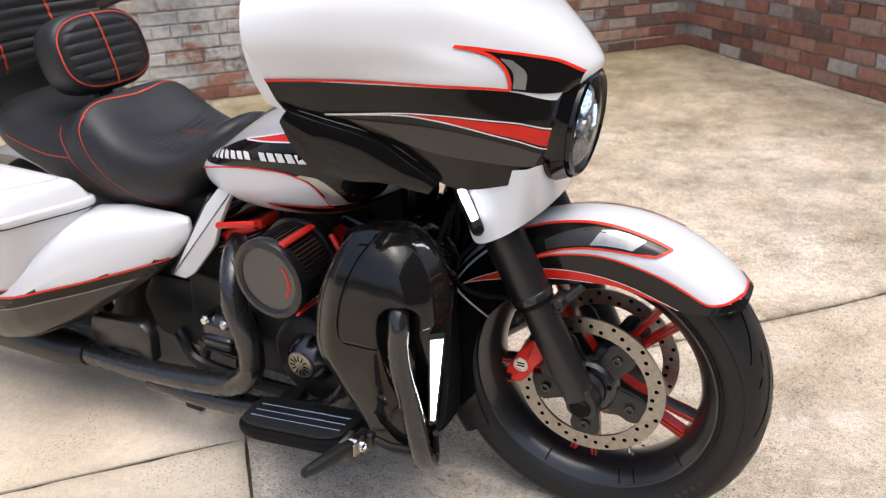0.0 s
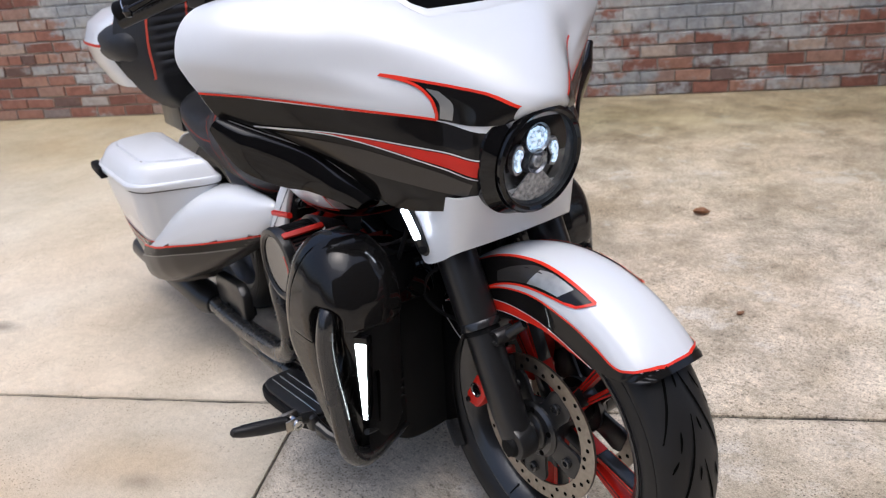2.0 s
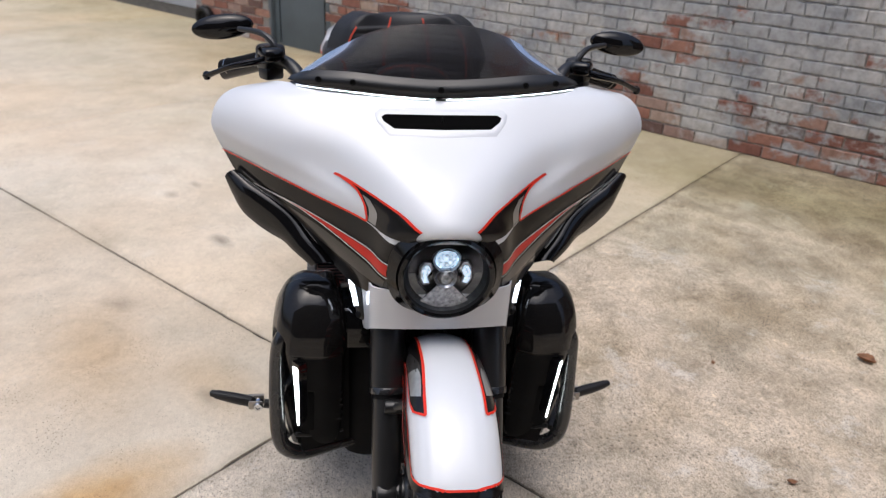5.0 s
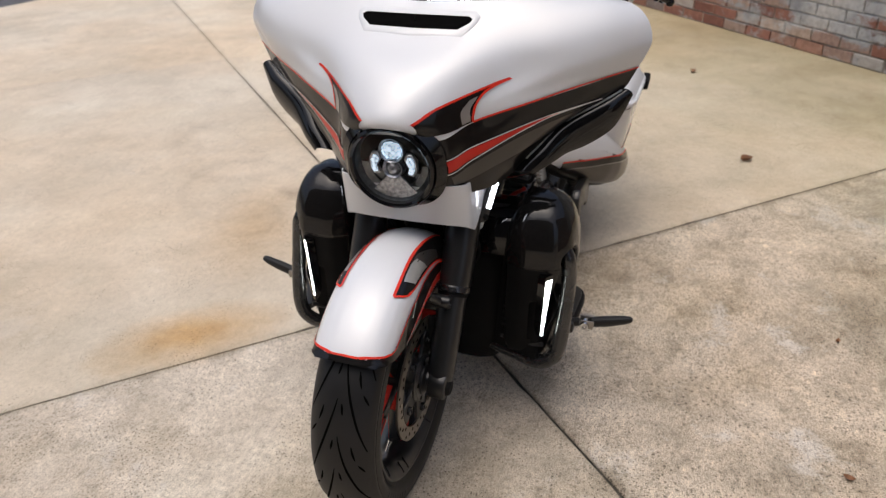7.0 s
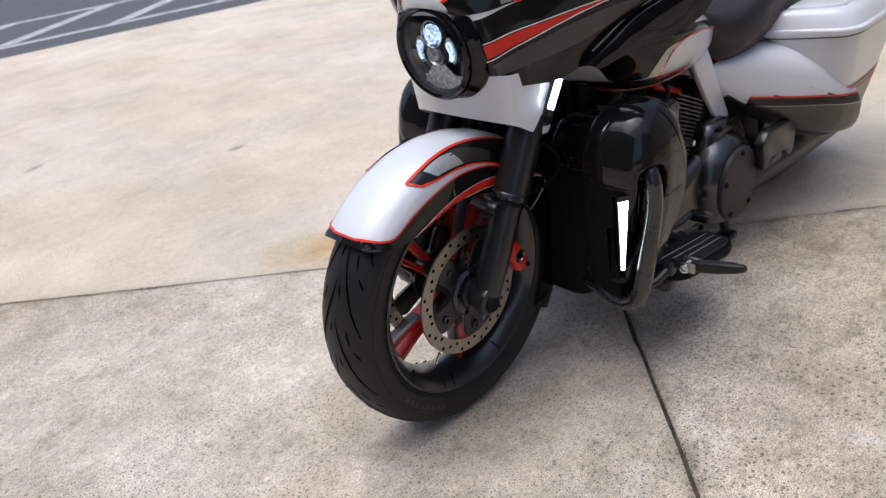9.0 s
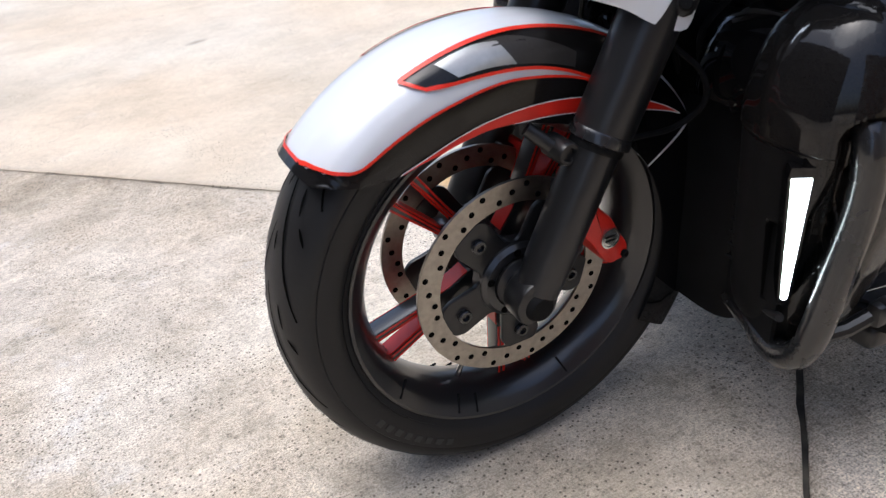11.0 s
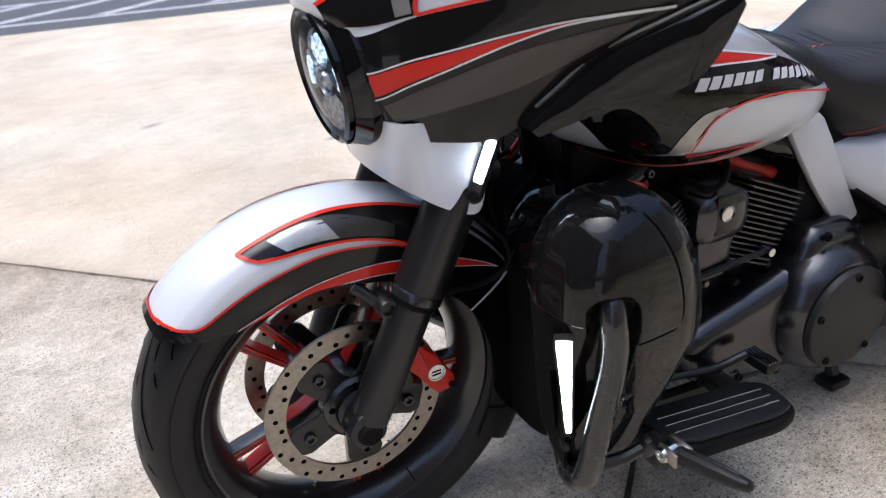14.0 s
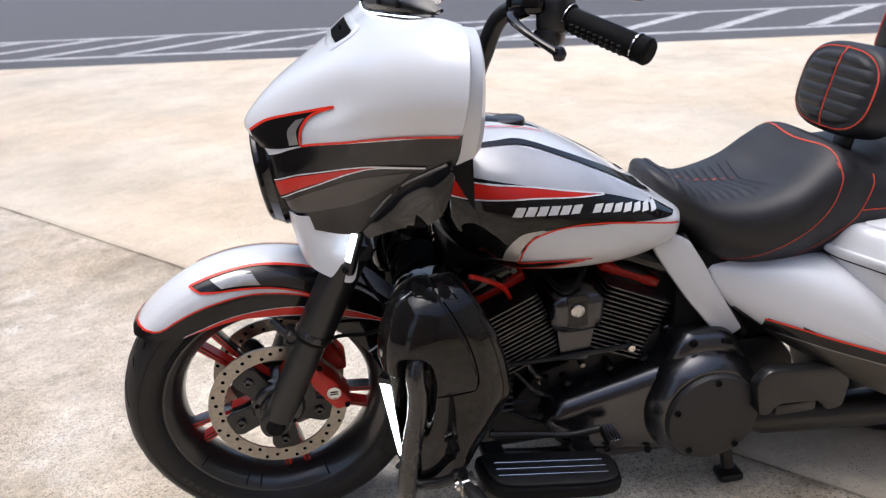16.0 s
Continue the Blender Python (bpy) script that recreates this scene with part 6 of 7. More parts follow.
# ---- lower fairings, crash bars, strip lights ----
SIDE = pose(-0.42, -0.006, 0.45) @ pose(0, 0, 0, -2.2, 0, -1.0) @ pose(0.42, 0, -0.45)  # the crash bars and what they carry
POD = [  # height, front, rear, outer side, inner side
    (0.250, -0.275, -0.325, 0.325, 0.235),
    (0.262, -0.255, -0.345, 0.336, 0.222),
    (0.295, -0.240, -0.372, 0.346, 0.212),
    (0.350, -0.232, -0.397, 0.356, 0.208),
    (0.400, -0.226, -0.424, 0.364, 0.206),
    (0.450, -0.221, -0.450, 0.370, 0.206),
    (0.480, -0.218, -0.457, 0.373, 0.206),
    (0.520, -0.215, -0.452, 0.376, 0.206),
    (0.560, -0.213, -0.444, 0.377, 0.206),
    (0.600, -0.217, -0.432, 0.374, 0.208),
    (0.640, -0.230, -0.415, 0.366, 0.212),
    (0.670, -0.248, -0.399, 0.353, 0.220),
    (0.690, -0.268, -0.384, 0.336, 0.232),
    (0.703, -0.292, -0.366, 0.314, 0.248),
    (0.708, -0.318, -0.345, 0.290, 0.268),
]
SEAM = [(0.470, -0.368), (0.500, -0.377), (0.540, -0.381), (0.610, -0.365), (0.660, -0.342), (0.690, -0.326), (0.72, -0.310)]  # height, x of the lid's rear edge
BARX = [(0.25, -0.232), (0.32, -0.236), (0.40, -0.248), (0.47, -0.262), (0.535, -0.268), (0.62, -0.262)]


def pod_section(z, x0, x1, y1, y0, n=420):
    """One level of the lower fairing: flat front, bowed flank, a crease, and a rear face that turns inwards."""
    d, w = x0 - x1, y1 - y0
    o = [(x0 - 0.10 * d, y0), (x0, y0 + 0.30 * w), (x0 - 0.02 * d, y0 + 0.72 * w), (x0 - 0.16 * d, y0 + 0.93 * w), (x0 - 0.42 * d, y1), (x0 - 0.80 * d, y0 + 0.985 * w), (x1, y0 + 0.84 * w), (x1 + 0.04 * d, y0)]
    P = np.array(rounded(o, 0.016 if d > 0.1 else 0.006, 5))
    L = np.concatenate([[0], np.cumsum(np.linalg.norm(np.diff(np.vstack([P, P[:1]]), axis=0), axis=1))])
    u = np.linspace(0, L[-1], n, endpoint=False)
    Q = np.vstack([P, P[:1]])
    return [(np.interp(a, L, Q[:, 0]), np.interp(a, L, Q[:, 1]), z) for a in u]


def step(v, lo, hi):
    t = min(1.0, max(0.0, (v - lo) / (hi - lo)))
    return t * t * (3 - 2 * t)


def pod_shape():
    """The lower fairing with its raised lid and the arched slot that the crash bar leaves by."""
    lev = np.array(spline(POD, 190))
    A = np.array([pod_section(*r) for r in lev])
    n = np.cross(np.roll(A, -1, 1) - np.roll(A, 1, 1), np.gradient(A, axis=0))
    n /= np.linalg.norm(n, axis=2, keepdims=True) + 1e-9
    c = np.array((-0.33, 0.28, 0.47))
    n *= np.sign(((A - c) * n).sum(2).mean())
    lid = np.zeros(A.shape[:2], bool)
    for i in range(A.shape[0]):
        for j in range(A.shape[1]):
            x, y, z = A[i, j]
            sx = np.interp(z, [a for a, b in SEAM], [b for a, b in SEAM])
            bottom = 0.548 if x > -0.262 else 0.512
            up = step(x, sx, sx + 0.004) * step(z, bottom, bottom + 0.005)
            lid[i, j] = up > 0.5
            k = 0.0035 * up
            if y > 0.28:  # the slot
                bx = np.interp(z, [a for a, b in BARX], [b for a, b in BARX])
                half = 0.030 * math.sqrt(max(0.0, 1 - max(0.0, (z - 0.565) / 0.033) ** 2))
                deep = 0.040 * (step(z, 0.40, 0.48) if x < bx else step(z, 0.30, 0.37))
                k -= deep * (1 - step(abs(x - bx), half - 0.009, half + 0.006)) if half > 0.004 else 0.0
            A[i, j] += n[i, j] * k
    return A


POD_A = pod_shape()
for sg in (1, -1):
    f = (lambda g: g) if sg > 0 else mirrored
    lg = surf(POD_A, False, True, True)
    front_ = []
    for q in lg[1]:
        v = [Vector(lg[0][k]) for k in q[:4]]
        c = sum(v, Vector()) / len(v)
        nn = (v[2] - v[0]).cross(v[-1] - v[1])
        front_.append(1 if len(q) == 4 and c.z < 0.545 and c.y < 0.318 and abs(nn.x) > 0.75 * nn.length and c.x > -0.30 else 0)
    low = part("lower_fairing", f(lg), ([LOWER, MATTE], front_), bike, "glossy dark lower fairing with a glove box lid", SIDE, 28)
    lk = Skin(lg)
    part("lid_seam", f(lk.line([(-0.330, 0.690), (-0.346, 0.662), (-0.367, 0.612), (-0.381, 0.552), (-0.380, 0.524), (-0.370, 0.512), (-0.340, 0.511), (-0.300, 0.511)], 0.0026, 1, 0.0006, 70)), GROOVE, low)
    part("panel_gap", f(lk.line([(-0.392, 0.655), (-0.414, 0.60), (-0.428, 0.54), (-0.433, 0.48), (-0.40, 0.395)], 0.0012, 1, 0.0006, 60)), MATTE, low)
    # dark inner panel of the lower with the strip light at its outer edge
    fp = [[(-0.219 - 0.045 * k / 4 - (0.54 - z) * 0.05, 0.318 - 0.120 * k / 4 - (0.54 - z) * 0.04, z) for k in range(5)] for z in np.linspace(0.262, 0.545, 8)]
    part("front_panel", f(shell(fp, 0.006)), MATTE, low, "matt black intake panel with louvres")
    for k in range(9):
        z = 0.350 + 0.020 * k
        part("louvre", f(box((-0.238 - (0.54 - z) * 0.05, 0.246 - (0.54 - z) * 0.04, z), (0.010, 0.060, 0.005), 0.0015, 1)), MATTE, low)
    part("panel_lip", f(tube([(-0.224, 0.322, 0.322), (-0.250, 0.275, 0.300), (-0.272, 0.205, 0.296)], 0.006, 8, 14)), SATIN, low)
    duct = surf([ring((x0 + x1) / 2, (y0 + y1) / 2, (x1 - x0) / 2, (y1 - y0) / 2, z, 36, 3.4) for z, x0, x1, y0, y1 in spline(((0.545, -0.40, -0.270, 0.085, 0.250), (0.552, -0.41, -0.258, 0.080, 0.258), (0.600, -0.41, -0.256, 0.085, 0.262), (0.640, -0.405, -0.275, 0.10, 0.262), (0.660, -0.38, -0.30, 0.13, 0.255)), 16)], False, True, True)
    part("inner_duct", f(duct), GLOSS, low, "gloss black duct beside the frame")
    s0, s1 = Vector((-0.2115, 0.3245, 0.534)), Vector((-0.2325, 0.3165, 0.338))
    u, n = Vector((-0.81, 0.58, 0)), Vector((0.58, 0.81, 0))
    lamp, tray = [], []
    for t in np.linspace(-0.02, 1.03, 16):
        p = s0 + (s1 - s0) * t
        w = (0.0118 - 0.0078 * t) * (0.75 if t < 0 or t > 1 else 1.0)
        if 0 <= t <= 1:
            lamp.append([p + u * (w * k) + n * (0.002 - 0.0025 * k * k) for k in (-1, -0.6, 0, 0.6, 1)])
        w += 0.0035
        tray.append([p + u * w - n * 0.0005, p + u * (w + 0.004) - n * 0.012, p + u * 0.004 - n * 0.030, p - u * (w + 0.001) - n * 0.022, p - u * w - n * 0.0005])
    part("strip_light", f(shell(lamp, 0.003)), STRIP, low, "lit white strip lamp")
    part("strip_housing", f(surf(tray, False, True, True)), GLOSS, low)
    bar = tube([(-0.300, 0.325, 0.590), (-0.276, 0.345, 0.584), (-0.266, 0.360, 0.560), (-0.267, 0.366, 0.520), (-0.262, 0.368, 0.47), (-0.248, 0.368, 0.40), (-0.236, 0.364, 0.32), (-0.236, 0.348, 0.274), (-0.248, 0.305, 0.248), (-0.29, 0.22, 0.240), (-0.33, 0.12, 0.235)], 0.0192, 18, 80)
    cb = part("crash_bar", f(bar), BARMAT, bike, "black tubular crash bar", SIDE)
    # radiator cowl behind the wheel
    cowl = surf([ring(-0.355, 0.115, hx, hy, z, 28, 3.2) for z, hx, hy in ((0.18, 0.05, 0.06), (0.20, 0.07, 0.085), (0.30, 0.075, 0.092), (0.52, 0.07, 0.092), (0.56, 0.05, 0.07))], False, True, True)
    ra = part("radiator_cowl", f(cowl), MATTE, bike, "matt black radiator cowl", SIDE)
    # highway peg
    clamp = join(tube([(-0.262, 0.345, 0.285), (-0.300, 0.365, 0.298), (-0.335, 0.378, 0.318)], 0.011, 10), box((-0.334, 0.380, 0.318), (0.026, 0.022, 0.034), 0.007, 2), tube([(-0.342, 0.376, 0.326), (-0.342, 0.404, 0.331)], 0.012, 12))
    pg = part("highway_peg", f(clamp), SATIN, bike, "folding black highway peg", SIDE)
    fork_ = join(box((-0.352, 0.424, 0.338), (0.010, 0.040, 0.026), 0.003, 2), box((-0.328, 0.424, 0.336), (0.006, 0.036, 0.024), 0.003, 2))
    part("peg_fork", f(fork_), STEEL, pg, "machined steel hinge")
    ped = tube([(-0.344, 0.426, 0.334), (-0.345, 0.434, 0.335), (-0.354, 0.48, 0.341), (-0.362, 0.520, 0.347), (-0.366, 0.536, 0.350), (-0.367, 0.540, 0.351)], [0.012, 0.0195, 0.020, 0.016, 0.012, 0.005], 14, 0, True, 0.72)
    part("pedal", f(ped), RUBBER, pg)
    part("pedal_rail", f(tube([(-0.343, 0.440, 0.352), (-0.352, 0.480, 0.357), (-0.361, 0.520, 0.360)], 0.0025, 6)), SATIN, pg)
    part("pivot_bolt", f(lathe([(0.0005, 0.004), (0.005, 0.004), (0.006, 0.007), (0.0105, 0.007), (0.012, 0.003), (0.012, -0.02)], 18, "x", (-0.326, 0.418, 0.334))), CHROME, pg)

# ---- engine ----
BX = BODY @ pose(0, 0, -0.03)  # the lower engine
cases = prism(rounded([(-0.47, 0.20), (-0.46, 0.36), (-0.52, 0.43), (-0.74, 0.43), (-0.86, 0.40), (-1.02, 0.42), (-1.05, 0.22), (-0.98, 0.17), (-0.55, 0.165)], 0.03), -0.13, 0.045, 0.015)
sump = box((-0.61, 0.02, 0.215), (0.34, 0.16, 0.13), 0.02, 3)
eng = part("engine", join(cases, sump), ENGINE, bike, "black V-twin engine with finned cylinders", BODY)


def cylinder(lean, x0):
    """A finned barrel and head leaning in the plane of the bike."""
    ax = Vector((math.sin(radians(lean)), 0, math.cos(radians(lean))))
    base_ = Vector((x0, 0, 0.40))
    m = Matrix.Translation(base_) @ Matrix.Rotation(radians(lean), 4, "Y")
    core = moved(box((0, 0, 0.09), (0.10, 0.17, 0.22), 0.02, 3), m)
    part("barrel", core, ENGINE, eng)
    for i in range(15):
        z = 0.012 + 0.0105 * i
        s = 0.150 if i < 9 else 0.158
        part("cooling_fin", moved(box((0, 0, z), (s, 0.30 if i < 9 else 0.31, 0.0034), 0.0012, 1), m), ENGINE, eng)
        rim_ = [moved(box((sx * s / 2, 0, z), (0.0015, 0.27, 0.0036), 0.0004, 1), m) for sx in (1, -1)] + [moved(box((0, sy * (0.1505 if i < 9 else 0.1555), z), (s * 0.86, 0.0015, 0.0036), 0.0004, 1), m) for sy in (1, -1)]
        part("fin_edge", join(*rim_), FIN, eng)
    part("rocker_box", moved(box((0, 0, 0.226), (0.140, 0.25, 0.046), 0.020, 3), m), GLOSS, eng)
    part("rocker_cover", moved(box((0, -0.028, 0.174), (0.152, 0.228, 0.024), 0.008, 3), m), CALIPER, eng, "red painted rocker cover band")
    for sx in (1, -1):
        part("rocker_bolt", moved(bolt((sx * 0.058, -0.1420, 0.174), "y", -1, 0.007, 0.006), m), BARMAT, eng)
        part("rocker_bolt", moved(bolt((sx * 0.058, 0.1250, 0.222), "y", 1, 0.007, 0.006), m), BARMAT, eng)
        part("pushrod_tube", moved(tube([(sx * 0.022 + 0.02, -0.150, -0.03), (sx * 0.022, -0.150, 0.165)], 0.011, 12), m), BARMAT, eng)


cylinder(24, -0.565)
cylinder(-24, -0.735)
part("intake_manifold", box((-0.650, 0, 0.555), (0.17, 0.14, 0.19), 0.03, 3), MATTE, eng)
part("backbone_shroud", prism(rounded([(-0.40, 0.70), (-0.40, 0.62), (-0.52, 0.615), (-0.80, 0.615), (-0.88, 0.56), (-0.93, 0.60), (-0.88, 0.70)], 0.02), -0.085, 0.085, 0.012), MATTE, eng)
part("coil_cover", box((-0.800, 0.095, 0.640), (0.060, 0.05, 0.050), 0.014, 3), CALIPER, eng, "red painted cover under the tank")
part("battery_box", prism(rounded([(-0.90, 0.36), (-0.90, 0.62), (-1.22, 0.60), (-1.27, 0.50), (-1.20, 0.34)], 0.03), -0.115, 0.115, 0.015), MATTE, eng, "matt black battery box behind the engine")
part("gearbox", prism(rounded([(-0.98, 0.17), (-0.98, 0.38), (-1.16, 0.38), (-1.22, 0.30), (-1.19, 0.19)], 0.03), -0.125, 0.125, 0.015), ENGINE, eng)
# horn cover on the left, between the cylinders
hc = surf([ring(-0.645, z, hx, hz, y, 28, 3.4, "y") for y, hx, hz, z in ((0.12, 0.062, 0.052, 0.512), (0.185, 0.062, 0.052, 0.512), (0.205, 0.058, 0.046, 0.512), (0.214, 0.048, 0.034, 0.514), (0.217, 0.030, 0.020, 0.516))], False, True, True)
HORN = pose(-0.010, -0.036, 0.018)
horn = part("horn_cover", hc, PRIM, eng, "black horn cover with a round badge", HORN)
part("badge", lathe([(0.0005, 0.004), (0.011, 0.004), (0.012, 0.006), (0.0145, 0.005), (0.015, 0.0)], 24, "y", (-0.640, 0.2175, 0.525)), CHROME, eng, "", HORN)
part("horn_plate", box((-0.642, 0.2145, 0.522), (0.046, 0.006, 0.074), 0.012, 3), GLOSS, eng, "", HORN)
part("horn_stem", prism(rounded([(-0.600, 0.475), (-0.690, 0.475), (-0.678, 0.385), (-0.612, 0.385)], 0.014), 0.12, 0.198, 0.010), PRIM, eng, "", HORN)
# spark plug lead and small hoses
for sg in (1, -1):
    part("spark_plug_lead", tube([(-0.60, sg * 0.12, 0.60), (-0.62, sg * 0.17, 0.59), (-0.66, sg * 0.165, 0.61), (-0.70, sg * 0.10, 0.64)], 0.006, 8, 20), MATTE, eng)
    part("coolant_hose", tube([(-0.42, sg * 0.20, 0.66), (-0.46, sg * 0.19, 0.64), (-0.50, sg * 0.15, 0.60), (-0.52, sg * 0.12, 0.56)], 0.0055, 8, 20), RED if sg > 0 else MATTE, eng)
# primary cover on the left
prim_o = [(-0.555, 0.285), (-0.585, 0.328), (-0.73, 0.362), (-0.835, 0.388), (-0.852, 0.435), (-0.885, 0.462), (-0.990, 0.455), (-1.035, 0.400), (-1.058, 0.31), (-1.045, 0.21), (-0.98, 0.150), (-0.88, 0.145), (-0.62, 0.195), (-0.57, 0.225)]
pr = part("primary_cover", prism(rounded(prim_o, 0.035, 6), 0.12, 0.235, 0.036, "y", 3), PRIM, bike, "charcoal primary drive cover with a round derby cover", BX @ LEFT)
part("clutch_bulge", lathe([(0.0005, 0.275), (0.112, 0.275), (0.128, 0.262), (0.140, 0.235), (0.145, 0.20)], 56, "y", (-0.925, 0, 0.282)), PRIM, pr)
part("derby_cover", lathe([(0.0005, 0.290), (0.095, 0.289), (0.106, 0.286), (0.110, 0.280), (0.111, 0.27)], 56, "y", (-0.930, 0, 0.275)), PRIMD, pr, "round derby cover with five screws")
for i in range(5):
    a = radians(72 * i + 90)
    part("cover_screw", bolt((-0.930 + 0.094 * math.cos(a), 0.288, 0.275 + 0.094 * math.sin(a)), "y", 1, 0.008, 0.005), MATTE, pr)
for x, z in ((-0.892, 0.446), (-0.975, 0.442), (-0.60, 0.225), (-0.70, 0.195), (-0.80, 0.175)):
    part("cover_bolt", bolt((x, 0.233, z), "y", 1, 0.009, 0.008), MATTE, pr)
# bolts that stand on the flange along the top
part("flange", prism(rounded([(-0.50, 0.30), (-0.56, 0.365), (-0.70, 0.405), (-0.82, 0.425), (-0.86, 0.46), (-0.86, 0.30), (-0.60, 0.25)], 0.02), 0.10, 0.150, 0.008), ENGINE, pr)
for x, z in ((-0.62, 0.352), (-0.72, 0.378), (-0.80, 0.392)):
    part("flange_bolt", lathe([(0.0005, 0.188), (0.006, 0.188), (0.009, 0.182), (0.010, 0.150), (0.013, 0.148)], 12, "y", (x, 0, z)), ENGINE, pr)
# regulator, plugs and cables on the crankcase ahead of the primary
part("regulator", box((-0.470, 0.140, 0.335), (0.055, 0.05, 0.11), 0.008, 2), MATTE, pr)
for k in range(6):
    part("regulator_fin", box((-0.470, 0.168, 0.292 + 0.017 * k), (0.052, 0.010, 0.005), 0.0015, 1), SATIN, pr)
for k, (a, b_) in enumerate((((-0.50, 0.165, 0.39), (-0.60, 0.172, 0.31)), ((-0.49, 0.165, 0.28), (-0.62, 0.170, 0.25)), ((-0.52, 0.160, 0.43), (-0.57, 0.168, 0.36)))):
    m_ = (Vector(a) + Vector(b_)) / 2 + Vector((0.0, 0.012, -0.012))
    part("cable", tube([a, tuple(m_), b_], 0.0055, 8, 14), BARMAT, pr)
    part("plug", box(b_, (0.022, 0.018, 0.020), 0.004, 2), MATTE, pr)
for x, z in ((-0.56, 0.355), (-0.545, 0.255), (-0.66, 0.385)):
    part("case_bolt", lathe([(0.0005, 0.172), (0.006, 0.172), (0.008, 0.166), (0.008, 0.140)], 10, "y", (x, 0, z)), STEEL, pr)
# shift linkage and lever
part("shift_rod", tube([(-0.44, 0.222, 0.446), (-0.60, 0.225, 0.450), (-0.748, 0.222, 0.454)], 0.006, 8), SATIN, pr)
for x, z in ((-0.44, 0.446), (-0.748, 0.454)):
    part("rod_end", lathe([(0.0005, 0.236), (0.008, 0.236), (0.009, 0.212)], 12, "y", (x, 0, z)), CHROME, pr)
part("shift_lever", tube([(-0.42, 0.26, 0.30), (-0.52, 0.262, 0.285), (-0.60, 0.268, 0.275), (-0.665, 0.275, 0.285)], [0.008, 0.007, 0.007, 0.009], 10, 16), SATIN, pr)
part("shift_peg", box((-0.685, 0.295, 0.275), (0.035, 0.06, 0.022), 0.006, 2), RUBBER, pr)
part("peg_ribs", join(*[box((-0.685 + dx, 0.295, 0.287), (0.003, 0.058, 0.003), 0.0008, 1) for dx in (-0.010, -0.003, 0.004, 0.011)]), CHROME, pr)
# footboards
for sg in (1, -1):
    f = (lambda g: g) if sg > 0 else mirrored
    o = rounded([(-0.36, 0.265), (-0.38, 0.370), (-0.42, 0.388), (-0.62, 0.388), (-0.67, 0.37), (-0.68, 0.29), (-0.64, 0.265)], 0.035, 6)
    fb = part("footboard", f(prism(o, 0.235, 0.262, 0.008, "z")), MATTE, bike, "black rubber footboard with bright rib lines", BX @ (pose(-0.735, -0.035, 0.214) if sg > 0 else pose(-0.715, 0.0, 0.232)) @ pose(0, 0, 0, 0, -8, 0) @ pose(0.70, 0, -0.24))
    part("rubber_pad", f(prism([(x * 0.93 - 0.037, 0.328 + (y - 0.328) * 0.84) for x, y in o], 0.262, 0.270, 0.004, "z")), RUBBER, fb)
    for k in range(3):
        part("rib", f(box((-0.52, 0.308 + 0.020 * k, 0.271), (0.24, 0.004, 0.003), 0.001, 1)), CHROME, fb)
    for bx in (-0.42, -0.63):
        part("bracket", f(box((bx, 0.25, 0.235), (0.05, 0.10, 0.025), 0.006)), SATIN, fb)
    part("bracket", f(box((-0.40, 0.315, 0.220), (0.05, 0.08, 0.04), 0.012, 3)), SATIN, fb)
    o2 = rounded([(-1.06, 0.285), (-1.09, 0.315), (-1.27, 0.300), (-1.29, 0.255), (-1.28, 0.19), (-1.24, 0.185), (-1.22, 0.215), (-1.12, 0.222), (-1.10, 0.195), (-1.075, 0.20)], 0.014)
    pf = part("passenger_footboard", f(prism(o2, 0.225, 0.258, 0.008)), SATIN, bike, "folded black passenger footboard", BODY @ (pose(0.025, 0, 0.060) if sg > 0 else pose(0.01, 0, 0.0)))
    part("hinge", f(box((-1.17, 0.225, 0.20), (0.10, 0.05, 0.03), 0.008)), SATIN, pf)
# exhaust on the right
ex = part("exhaust", mirrored(tube([(-0.83, 0.11, 0.53), (-0.790, 0.180, 0.525), (-0.760, 0.232, 0.490), (-0.748, 0.252, 0.435), (-0.725, 0.255, 0.36), (-0.728, 0.255, 0.285), (-0.772, 0.255, 0.232), (-0.86, 0.255, 0.202), (-1.10, 0.258, 0.178), (-1.3, 0.262, 0.178), (-1.5, 0.265, 0.175)], 0.0295, 18, 90)), BARMAT, bike, "black heat-shielded exhaust", BODY)
part("front_pipe", mirrored(tube([(-0.47, 0.15, 0.56), (-0.44, 0.19, 0.48), (-0.46, 0.20, 0.34), (-0.54, 0.215, 0.205), (-0.68, 0.235, 0.165), (-0.90, 0.245, 0.142), (-1.08, 0.255, 0.150)], 0.028, 16, 60)), BARMAT, ex)
part("muffler", mirrored(tube([(-1.30, 0.262, 0.178), (-1.34, 0.265, 0.178), (-1.90, 0.285, 0.178), (-2.0, 0.29, 0.178)], [0.034, 0.048, 0.048, 0.044], 20)), SATIN, ex)
part("muffler", tube([(-1.08, 0.150, 0.180), (-1.12, 0.152, 0.178), (-1.38, 0.165, 0.165), (-1.85, 0.175, 0.155), (-1.92, 0.176, 0.153)], [0.030, 0.044, 0.046, 0.046, 0.042], 20), SATIN, ex)
